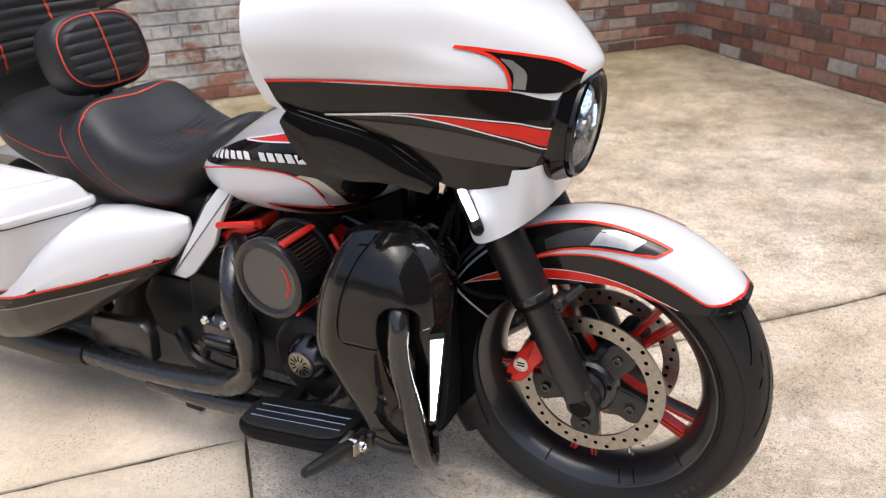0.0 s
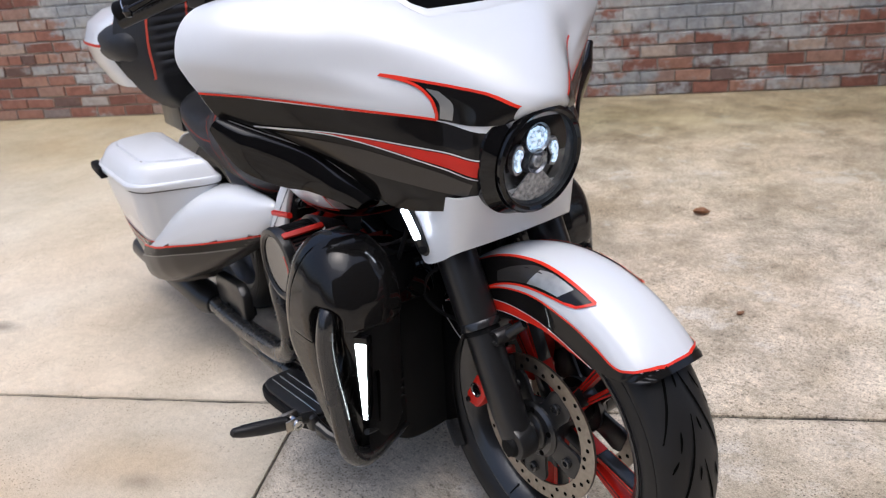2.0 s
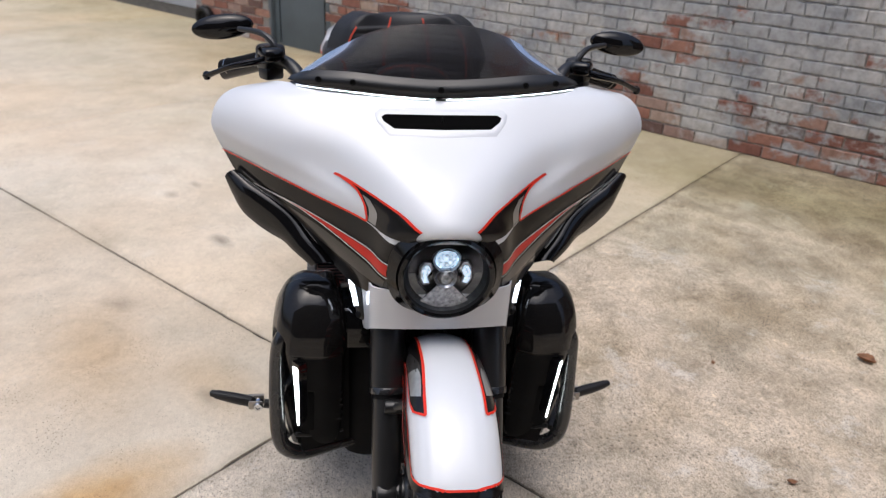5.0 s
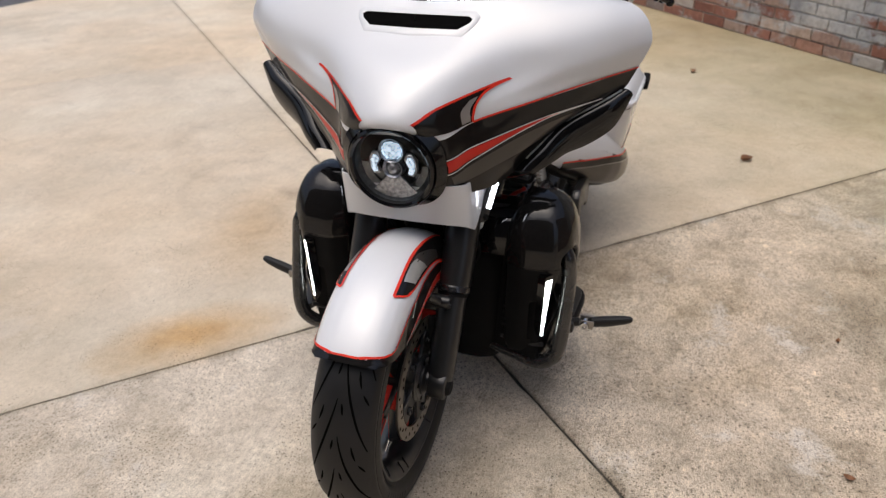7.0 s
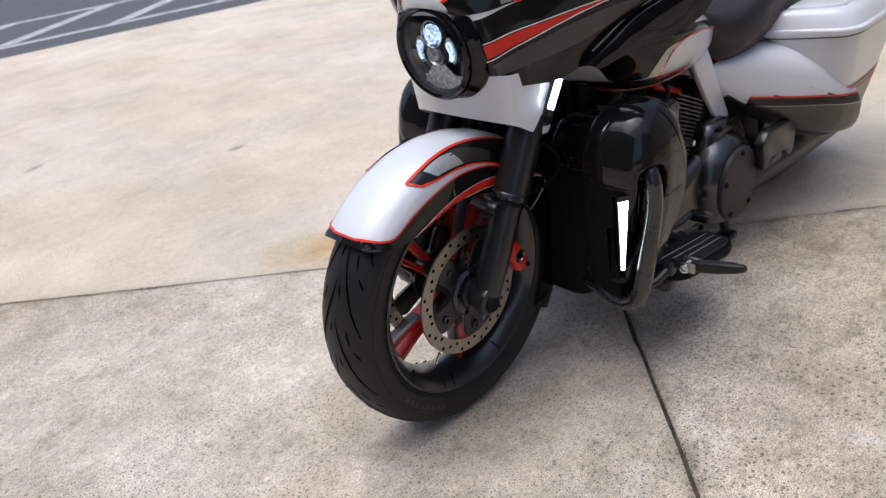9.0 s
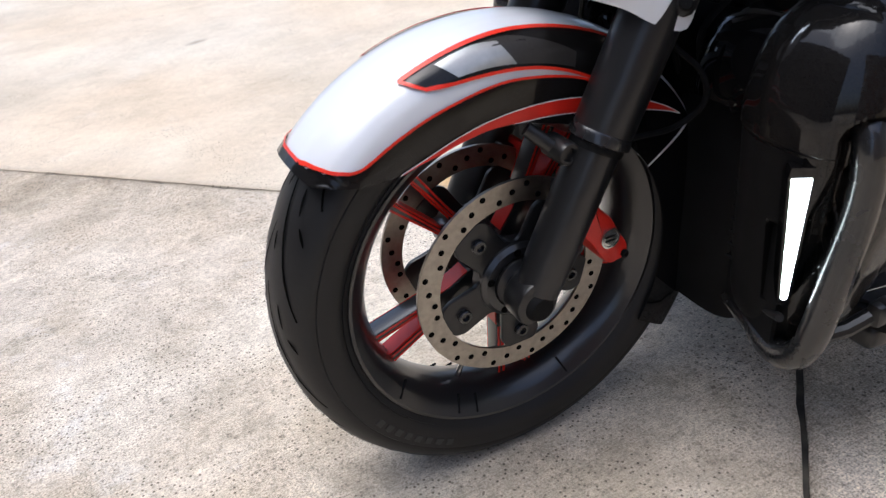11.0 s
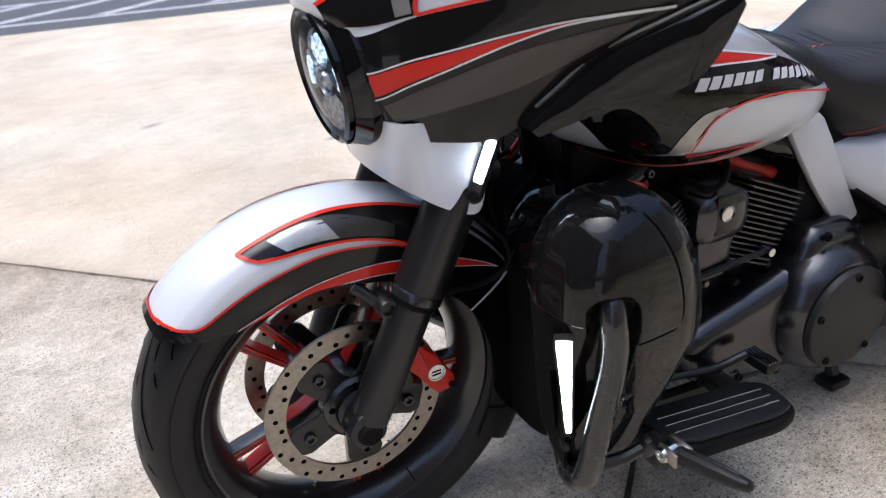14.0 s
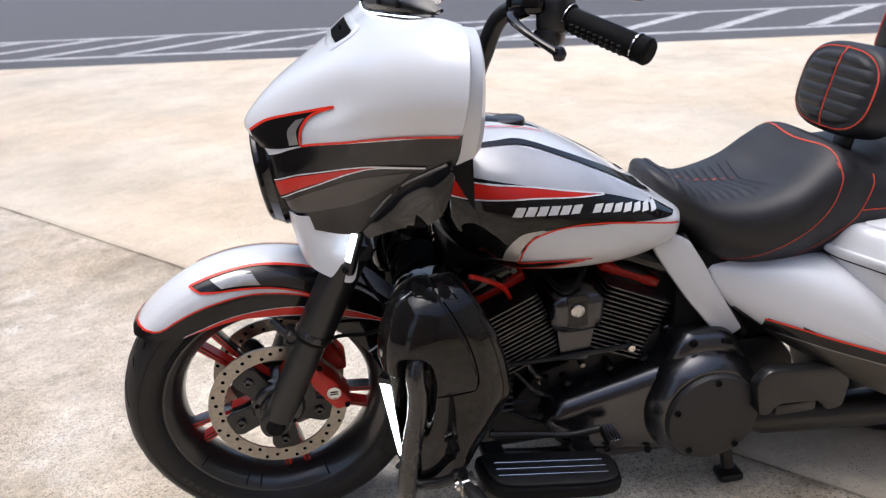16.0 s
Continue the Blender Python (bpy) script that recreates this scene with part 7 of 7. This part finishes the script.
# air filter on the right
AF = Matrix.Translation((-0.575, 0, 0.600))
af = part("air_filter", moved(mirrored(lathe([(0.066, 0.318), (0.073, 0.322), (0.083, 0.320), (0.086, 0.312), (0.085, 0.300), (0.078, 0.296)], 56)), AF), SATIN, bike, "round open air filter with a clear tinted window", BX)
part("filter_window", moved(mirrored(lathe([(0.0005, 0.314), (0.04, 0.314), (0.068, 0.316)], 48)), AF), DARKGLASS, af)
part("filter_seal", moved(mirrored(lathe([(0.046, 0.3158), (0.049, 0.3166), (0.0515, 0.3158)], 48, a0=-40, a1=40)), AF), CALIPER, af, "red seal seen through the window")
part("filter_element", moved(mirrored(lathe([(0.078, 0.296), (0.079, 0.29), (0.079, 0.225), (0.078, 0.22)], 48)), AF), PLEAT, af)
part("filter_pleats", moved(mirrored(join(*[moved(box((0.080, 0.258, 0), (0.004, 0.070, 0.0045), 0.001, 1), Matrix.Rotation(radians(360 / 56 * i), 4, "Y")) for i in range(56)])), AF), MATTE, af)
part("backing_plate", moved(mirrored(lathe([(0.0005, 0.22), (0.088, 0.22), (0.09, 0.214), (0.06, 0.15)], 48)), AF), SATIN, af)
for a in (62, -50, 190):
    rr = Matrix.Rotation(radians(-a), 4, "Y")
    part("filter_strut", moved(mirrored(moved(box((0.089, 0.262, 0), (0.007, 0.10, 0.016), 0.003, 2), rr)), AF), CALIPER, af, "red strut")
part("intake_brace", mirrored(tube([(-0.50, 0.20, 0.66), (-0.44, 0.215, 0.585), (-0.425, 0.22, 0.56)], 0.006, 8)), RED, af)
part("intake_brace", mirrored(tube([(-0.66, 0.235, 0.672), (-0.78, 0.225, 0.645)], 0.0075, 8)), RED, af)
# cam cover on the right
cc = part("cam_cover", mirrored(prism(rounded([(-0.52, 0.24), (-0.50, 0.36), (-0.56, 0.43), (-0.66, 0.43), (-0.72, 0.36), (-0.70, 0.25), (-0.62, 0.20)], 0.05, 6), 0.12, 0.19, 0.016, "y", 4)), ENGINE, bike, "black cam cover with a round emblem", BX)
part("cam_dome", mirrored(lathe([(0.0005, 0.232), (0.036, 0.230), (0.046, 0.222), (0.056, 0.205), (0.062, 0.18)], 40, "y", (-0.602, 0, 0.338))), PRIM, cc)
part("emblem", mirrored(lathe([(0.0005, 0.236), (0.028, 0.236), (0.032, 0.234), (0.034, 0.228)], 32, "y", (-0.604, 0, 0.340))), STEEL, cc, "round engraved emblem")
part("emblem_relief", mirrored(join(*[moved(box((0.018, 0.2368, 0), (0.014, 0.0012, 0.003), 0.0004, 1), Matrix.Translation((-0.604, 0, 0.340)) @ Matrix.Rotation(radians(30 * i), 4, "Y")) for i in range(12)])), GROOVE, cc)
# gearbox side cover on the right
gb = part("gearbox_cover", mirrored(join(box((-0.87, 0.165, 0.325), (0.13, 0.09, 0.11), 0.03, 4), box((-0.87, 0.20, 0.315), (0.10, 0.045, 0.045), 0.018, 3))), PRIM, bike, "ribbed gearbox cover", BX)
part("cover_ribs", mirrored(join(*[box((-0.865, 0.205, 0.300 + 0.014 * i), (0.09, 0.04, 0.005), 0.002, 1) for i in range(3)])), ENGINE, gb)
for x in (-0.90, -0.84):
    part("cover_bolt", mirrored(lathe([(0.0005, 0.216), (0.008, 0.216), (0.013, 0.21), (0.014, 0.18)], 14, "y", (x, 0, 0.372))), CHROME, gb)
# frame, oil cooler, downtube and stand
fr = part("frame", join(tube([(-0.36, 0.0, 0.90), (-0.42, 0.06, 0.62), (-0.46, 0.11, 0.25), (-0.52, 0.12, 0.17), (-1.0, 0.13, 0.16), (-1.1, 0.13, 0.25)], 0.018, 10, 40), tube([(-0.36, 0.0, 0.90), (-0.42, -0.06, 0.62), (-0.46, -0.11, 0.25), (-0.52, -0.12, 0.17), (-1.0, -0.13, 0.16), (-1.1, -0.13, 0.25)], 0.018, 10, 40), tube([(-0.36, 0, 0.86), (-0.6, 0, 0.72), (-0.85, 0, 0.64), (-1.1, 0, 0.55)], 0.03, 12, 20), tube([(-0.89, 0.085, 0.64), (-1.03, 0.09, 0.40), (-1.06, 0.09, 0.28)], 0.015, 10), tube([(-0.89, -0.085, 0.64), (-1.03, -0.09, 0.40), (-1.06, -0.09, 0.28)], 0.015, 10)), SATIN, bike, "black tubular frame", BX)
part("headstock", tube([(-0.20, 0, 0.74), (-0.34, 0, 1.02)], 0.04, 16), SATIN, fr)
part("triple_clamp", box((-0.205, 0, 0.74), (0.07, 0.30, 0.035), 0.012, 2), SATIN, fr)
part("triple_clamp", box((-0.33, 0, 0.95), (0.08, 0.32, 0.03), 0.012, 2), SATIN, fr)
part("front_wiring", join(*[tube([(-0.24 - 0.02 * i, 0.05 * (i - 3.5), 0.74 - 0.01 * i), (-0.28, 0.055 * (i - 3.5), 0.64), (-0.33, 0.05 * (i - 3.5), 0.60 - 0.015 * i), (-0.40, 0.03 * (i - 3.5), 0.66)], 0.005, 6, 16) for i in range(8)]), MATTE, fr)
# plain filler block in the recess black, for the dark gap behind the wheel
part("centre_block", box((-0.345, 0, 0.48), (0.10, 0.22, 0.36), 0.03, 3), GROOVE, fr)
for sg in (1, -1):
    f = (lambda g: g) if sg > 0 else mirrored
    st = part("stand_leg", f(join(tube([(-1.02, 0.11, 0.20), (-1.05, 0.13, 0.10), (-1.06, 0.145, 0.03)], 0.015, 10), box((-1.062, 0.147, 0.011), (0.06, 0.05, 0.022), 0.007, 2))), SATIN, bike, "black centre stand leg", BODY)
    part("stand_pivot", f(lathe([(0.0005, 0.135), (0.012, 0.135), (0.014, 0.125), (0.014, 0.10)], 14, "y", (-1.02, 0, 0.20))), SATIN, st)
# rear wheel, belt side and fender
rw = part("rear_wheel", moved(lathe([(0.0005, 0.11), (0.03, 0.11), (0.05, 0.06), (0.06, 0.0), (0.05, -0.06), (0.03, -0.11), (0.0005, -0.11)], 32), Matrix.Translation((-1.63, 0, 0.323))), SATIN, bike, "black rear wheel", BX)
part("tyre", moved(lathe(tyre_profile(0.322, 0.088, 0.232), 90), Matrix.Translation((-1.63, 0, 0.323))), RUBBER, rw)
part("rim", moved(lathe([(0.235, 0.06), (0.24, 0.07), (0.22, 0.06), (0.20, 0.02), (0.20, -0.02), (0.22, -0.06), (0.24, -0.07), (0.235, -0.06)], 60), Matrix.Translation((-1.63, 0, 0.323))), SATIN, rw)
for k in range(5):
    part("spoke", moved(prism([(0.04, 0.014), (0.21, 0.02), (0.21, -0.02), (0.04, -0.014)], -0.02, 0.02, 0.004), Matrix.Translation((-1.63, 0, 0.323)) @ Matrix.Rotation(radians(72 * k), 4, "Y")), SATIN, rw)
rf = [[(-1.63 + 0.365 * math.cos(radians(a)), y, 0.323 + 0.365 * math.sin(radians(a)) - 0.9 * y * y) for y in np.linspace(-0.12, 0.12, 13)] for a in np.linspace(20, 175, 30)]
part("rear_fender", shell(rf, 0.004), PEARL, bike, "pearl white rear fender", BX)
# ---- brick walls ----
def brick_material(name, stops):
    """Old clay or mortar under paint that has flaked away in patches, least of it low down and round the corner."""
    m = bpy.data.materials.new(name)
    m.use_nodes = True
    nt = m.node_tree
    b = nt.nodes["Principled BSDF"]
    geo = nt.nodes.new("ShaderNodeNewGeometry")
    oi = nt.nodes.new("ShaderNodeObjectInfo")
    tc = nt.nodes.new("ShaderNodeTexCoord")
    add = nt.nodes.new("ShaderNodeMath")
    add.operation = "ADD"
    nt.links.new(geo.outputs["Random Per Island"], add.inputs[0])
    nt.links.new(oi.outputs["Random"], add.inputs[1])
    fr_ = nt.nodes.new("ShaderNodeMath")
    fr_.operation = "FRACT"
    nt.links.new(add.outputs[0], fr_.inputs[0])
    r = nt.nodes.new("ShaderNodeValToRGB")
    while len(r.color_ramp.elements) < len(stops):
        r.color_ramp.elements.new(0.5)
    for e, (p, c) in zip(r.color_ramp.elements, stops):
        e.position, e.color = p, (*c, 1)
    nt.links.new(fr_.outputs[0], r.inputs[0])
    pos = nt.nodes.new("ShaderNodeNewGeometry").outputs["Position"]

    def nz(scale, detail=6, rough=0.65):
        n = nt.nodes.new("ShaderNodeTexNoise")
        n.inputs["Scale"].default_value, n.inputs["Detail"].default_value, n.inputs["Roughness"].default_value = scale, detail, rough
        nt.links.new(pos, n.inputs["Vector"])
        return n.outputs["Fac"]

    # flaking pale paint: large patches broken up by each brick
    st_ = nt.nodes.new("ShaderNodeMapping")
    st_.inputs["Scale"].default_value = (1, 1, 2.6)
    nt.links.new(pos, st_.inputs[0])
    bn = nt.nodes.new("ShaderNodeTexNoise")
    bn.inputs["Scale"].default_value, bn.inputs["Detail"].default_value, bn.inputs["Roughness"].default_value = 1.5, 6, 0.6
    nt.links.new(st_.outputs[0], bn.inputs["Vector"])
    big = bn.outputs["Fac"]
    sm = nz(14, 8, 0.75)
    s1 = nt.nodes.new("ShaderNodeMath")
    s1.operation = "MULTIPLY_ADD"
    nt.links.new(fr_.outputs[0], s1.inputs[0])
    s1.inputs[1].default_value = 0.05
    nt.links.new(big, s1.inputs[2])
    s2 = nt.nodes.new("ShaderNodeMath")
    s2.operation = "MULTIPLY_ADD"
    nt.links.new(sm, s2.inputs[0])
    s2.inputs[1].default_value = 0.44
    nt.links.new(s1.outputs[0], s2.inputs[2])
    dot = nt.nodes.new("ShaderNodeVectorMath")
    dot.operation = "DOT_PRODUCT"
    dot.inputs[1].default_value = tuple(E1)
    nt.links.new(pos, dot.inputs[0])
    sep = nt.nodes.new("ShaderNodeSeparateXYZ")
    nt.links.new(pos, sep.inputs[0])
    total = s2.outputs[0]
    for src, lo, hi, v0, v1 in ((sep.outputs["Z"], 0.05, 0.75, -0.10, 0.10), (dot.outputs["Value"], -4.7, -3.6, -0.32, 0.0), (dot.outputs["Value"], 1.6, 2.9, 0.0, -0.20)):
        mr = nt.nodes.new("ShaderNodeMapRange")
        for key, v in (("From Min", lo), ("From Max", hi), ("To Min", v0), ("To Max", v1)):
            mr.inputs[key].default_value = v
        nt.links.new(src, mr.inputs["Value"])
        sm_ = nt.nodes.new("ShaderNodeMath")
        nt.links.new(total, sm_.inputs[0])
        nt.links.new(mr.outputs[0], sm_.inputs[1])
        total = sm_.outputs[0]
    msk = nt.nodes.new("ShaderNodeValToRGB")
    msk.color_ramp.elements[0].position, msk.color_ramp.elements[1].position = 0.655, 0.740
    nt.links.new(total, msk.inputs[0])
    pale = nt.nodes.new("ShaderNodeValToRGB")
    pale.color_ramp.elements[0].color, pale.color_ramp.elements[1].color = (0.31, 0.325, 0.34, 1), (0.52, 0.51, 0.485, 1)
    pale.color_ramp.elements[0].position, pale.color_ramp.elements[1].position = 0.35, 0.62
    nt.links.new(nz(2.3, 4), pale.inputs[0])
    mx = nt.nodes.new("ShaderNodeMix")
    mx.data_type = "RGBA"
    nt.links.new(msk.outputs[0], mx.inputs[0])
    nt.links.new(r.outputs[0], mx.inputs[6])
    nt.links.new(pale.outputs[0], mx.inputs[7])
    dirt = nt.nodes.new("ShaderNodeValToRGB")
    dirt.color_ramp.elements[0].color, dirt.color_ramp.elements[1].color = (0.55, 0.53, 0.5, 1), (1, 1, 1, 1)
    dirt.color_ramp.elements[0].position, dirt.color_ramp.elements[1].position = 0.3, 0.6
    nt.links.new(nz(22, 5, 0.7), dirt.inputs[0])
    m2 = nt.nodes.new("ShaderNodeMix")
    m2.data_type, m2.blend_type = "RGBA", "MULTIPLY"
    m2.inputs[0].default_value = 0.8
    nt.links.new(mx.outputs[2], m2.inputs[6])
    nt.links.new(dirt.outputs[0], m2.inputs[7])
    nt.links.new(m2.outputs[2], b.inputs["Base Color"])
    b.inputs["Roughness"].default_value = 0.9
    bp = nt.nodes.new("ShaderNodeBump")
    bp.inputs["Strength"].default_value, bp.inputs["Distance"].default_value = 0.6, 0.004
    nt.links.new(nz(90, 4), bp.inputs["Height"])
    nt.links.new(bp.outputs[0], b.inputs["Normal"])
    return m


BRICK = brick_material("old_painted_brick", [(0.0, (0.22, 0.095, 0.068)), (0.25, (0.32, 0.145, 0.102)), (0.42, (0.40, 0.225, 0.158)), (0.58, (0.32, 0.21, 0.17)), (0.72, (0.48, 0.37, 0.29)), (0.84, (0.44, 0.42, 0.39)), (0.92, (0.16, 0.095, 0.078))])
MORTAR = brick_material("grey_lime_mortar", [(0.0, (0.30, 0.28, 0.25)), (1.0, (0.34, 0.31, 0.27))])
DOOR = mat("grey_blue_steel_door", (0.10, 0.125, 0.14), 0.55, vary=0.2, scale=2.5, bump=0.05, bump_scale=60, rough_vary=0.1)
WALL_DARK = mat("added_wall_dark", (0.09, 0.082, 0.075), 0.85, vary=0.25, scale=2, bump=0.3, bump_scale=60)
WHITE = mat("white_wall_paint", (0.7, 0.69, 0.66), 0.7, vary=0.08, scale=3)
BL, BH, BD, MJ = 0.230, 0.076, 0.008, 0.010
WA, WB = 4.22, 2.95  # the long wall and the return wall


def brick_mesh(length, seed):
    rnd = random.Random(seed)
    j = lambda s: rnd.uniform(-s, s)
    x0, x1 = -length / 2, length / 2
    z0, z1 = 0.0, BH
    f = [(x0 + j(0.003), -BD + j(0.002), z0 + j(0.003)), (x1 + j(0.003), -BD + j(0.002), z0 + j(0.003)), (x1 + j(0.003), -BD + j(0.002), z1 + j(0.003)), (x0 + j(0.003), -BD + j(0.002), z1 + j(0.003))]
    inn = [(x * 0.965, y - 0.004, z0 + (z - z0) * 0.88 + BH * 0.06) for x, y, z in f]
    bk = [(x0, 0.01, z0), (x1, 0.01, z0), (x1, 0.01, z1), (x0, 0.01, z1)]
    vs = bk + f + inn
    fs = [(8, 9, 10, 11)] + [(4 + i, 4 + (i + 1) % 4, 8 + (i + 1) % 4, 8 + i) for i in range(4)] + [(i, (i + 1) % 4, 4 + (i + 1) % 4, 4 + i) for i in range(4)]
    return vs, fs


SHAPES = [brick_mesh(BL, k) for k in range(6)]
HALF = [brick_mesh((BL - MJ) / 2, 20 + k) for k in range(2)]


def brick_wall(name, place, turn, length, height, hole=None, near=(0, 0), label=""):
    """Courses of bricks on a mortar wall; the bricks within near (along the wall, low courses) are objects of their own."""
    segs = [(0, length)] if not hole else [(0, hole[0]), (hole[1], length)]
    core = join(*[box(((a + b) / 2, 0.115, height / 2 - 0.03), (b - a, 0.23, height + 0.06), 0) for a, b in segs])
    if hole:
        core = join(core, box(((hole[0] + hole[1]) / 2, 0.115, (hole[2] + height) / 2), (hole[1] - hole[0], 0.23, height - hole[2]), 0))
    m = place @ Matrix.Rotation(turn, 4, "Z")
    w = part(name, core, MORTAR, None, label, m)
    tagged(w, category="wall", kind="structure")
    datas = {}
    for key, shapes in (("b", SHAPES), ("h", HALF)):
        for k, (vs, fs) in enumerate(shapes):
            me = bpy.data.meshes.new("brick")
            me.from_pydata(vs, [], fs)
            me.materials.append(BRICK)
            datas[key, k] = me
    rest, count = [], 0
    rnd = random.Random(5)
    for c in range(int(height / (BH + MJ))):
        z = 0.006 + c * (BH + MJ)
        header = c % 6 == 5
        step = (BL - MJ) / 2 + MJ if header else BL + MJ
        x = -(c % 2) * step / 2
        while x < length:
            xc = x + step / 2
            x += step
            if xc < 0.06 or xc > length - 0.06:
                continue
            if hole and hole[0] - 0.02 < xc < hole[1] + 0.02 and z < hole[2]:
                continue
            key = ("h", rnd.randrange(2)) if header else ("b", rnd.randrange(6))
            off = Matrix.Translation((xc, rnd.uniform(-0.003, 0.003), z)) @ Matrix.Rotation(rnd.uniform(-0.012, 0.012), 4, "Y")
            if near[0] < xc < near[1] and z < 1.25 and count < 300:
                o = new("brick", datas[key])
                o.parent = w
                o.matrix_basis = off
                count += 1
            else:
                rest.append(moved((SHAPES if key[0] == "b" else HALF)[key[1]], off))
    r = part("brickwork", join(*rest), BRICK, w)
    tagged(r, kind="stuff")
    return w


ang = math.atan2(E1.y, E1.x)
A0 = -7.1
wall_a = brick_wall("wall_north", Matrix.Translation(yard(A0, WA)), ang, WB - A0 + 0.0, 3.4, (1.30, 2.22, 2.05), (4.3, 8.5), "old brick wall with flaking pale paint")
wall_b = brick_wall("wall_east", Matrix.Translation(yard(WB, WA)), ang - math.pi / 2, 3.2, 3.4, None, (0.0, 2.6), "old red brick return wall")
# unseen wall, added to darken what the bike's front reflects and cut low skylight
side = part("added_dark_wall", box((5.2, -2.4, 3.0), (0.3, 12.6, 6.0), 0.01), WALL_DARK, None, "plain dark wall out of view, added to darken light and reflections")
tagged(side, category="wall", kind="structure")
# steel door in the long wall
dm = Matrix.Translation(yard(A0, WA)) @ Matrix.Rotation(ang, 4, "Z")
door = part("door_1", box((1.76, 0.07, 1.025), (0.90, 0.05, 2.05), 0.006), DOOR, None, "grey steel door in the brick wall", dm)
tagged(door, category="door", kind="structure")
part("door_frame", join(box((1.315, 0.05, 1.025), (0.05, 0.11, 2.05), 0.004), box((2.205, 0.05, 1.025), (0.05, 0.11, 2.05), 0.004)), DOOR, door)

part("door_seam", join(box((2.10, 0.043, 1.02), (0.012, 0.006, 1.98), 0.001, 1), box((1.42, 0.043, 1.02), (0.012, 0.006, 1.98), 0.001, 1)), MATTE, door)
part("door_handle", join(box((2.06, 0.035, 0.98), (0.05, 0.02, 0.14), 0.006, 2), tube([(2.06, 0.02, 1.0), (2.06, -0.02, 1.0), (1.97, -0.025, 1.0)], 0.009, 8)), SATIN, door)
# past the end of the brick wall
end = part("wall_white", box((-4.0, 0.9, 1.9), (8.0, 0.2, 3.9), 0.01), WHITE, None, "bright white painted wall past the brick", dm)
tagged(end, category="wall", kind="structure")
ty = part("spare_wheel", moved(lathe(tyre_profile(0.135, 0.045, 0.085), 40), dm @ Matrix.Translation((0.24, -0.06, 0.134)) @ Matrix.Rotation(radians(8), 4, "X")), RUBBER, None, "small black rubber wheel leaning against the brick wall")
tagged(ty, category="wheel")
part("hub", moved(lathe([(0.0005, 0.03), (0.03, 0.03), (0.075, 0.012), (0.088, 0.02), (0.088, -0.02), (0.075, -0.012), (0.03, -0.03), (0.0005, -0.03)], 28), dm @ Matrix.Translation((0.24, -0.06, 0.134)) @ Matrix.Rotation(radians(8), 4, "X")), MATTE, ty)

# ---- dry leaves on the ground ----
LEAF = mat("dry_brown_leaf", (0.22, 0.10, 0.045), 0.7, vary=0.4, scale=60, bump=0.4, bump_scale=150)


def leaf(x, y, size, turn, curl):
    """A curled leaf with a raised midrib and uneven edges."""
    rows = []
    rnd = random.Random(int(turn))
    for i in range(13):
        t = i / 12
        w = size * 0.30 * math.sin(math.pi * min(1, t * 1.02)) ** 0.8 * (1 + rnd.uniform(-0.15, 0.15))
        rows.append([((t - 0.5) * size, w * k, 0.004 + curl * (abs(k) ** 1.6) * w * 0.9 + curl * 0.012 * (2 * t - 1) ** 2 - (0.0015 if k == 0 else 0)) for k in (-1, -0.66, -0.33, 0, 0.33, 0.66, 1)])
    ob = part("dry_leaf", shell(rows, 0.0008), LEAF, None, "curled dry brown leaf on the concrete", pose(x, y, 0, 0, 0, turn))
    tagged(ob, category="leaf", group="dry leaves on the concrete")


leaf(-0.82, 1.80, 0.075, 35, 1.0)
leaf(-2.39, 1.03, 0.070, 120, 1.2)
leaf(-0.24, 1.11, 0.030, 70, 0.8)
leaf(-3.91, 0.81, 0.060, 10, 1.0)
leaf(-0.87, 1.19, 0.022, 160, 0.8)
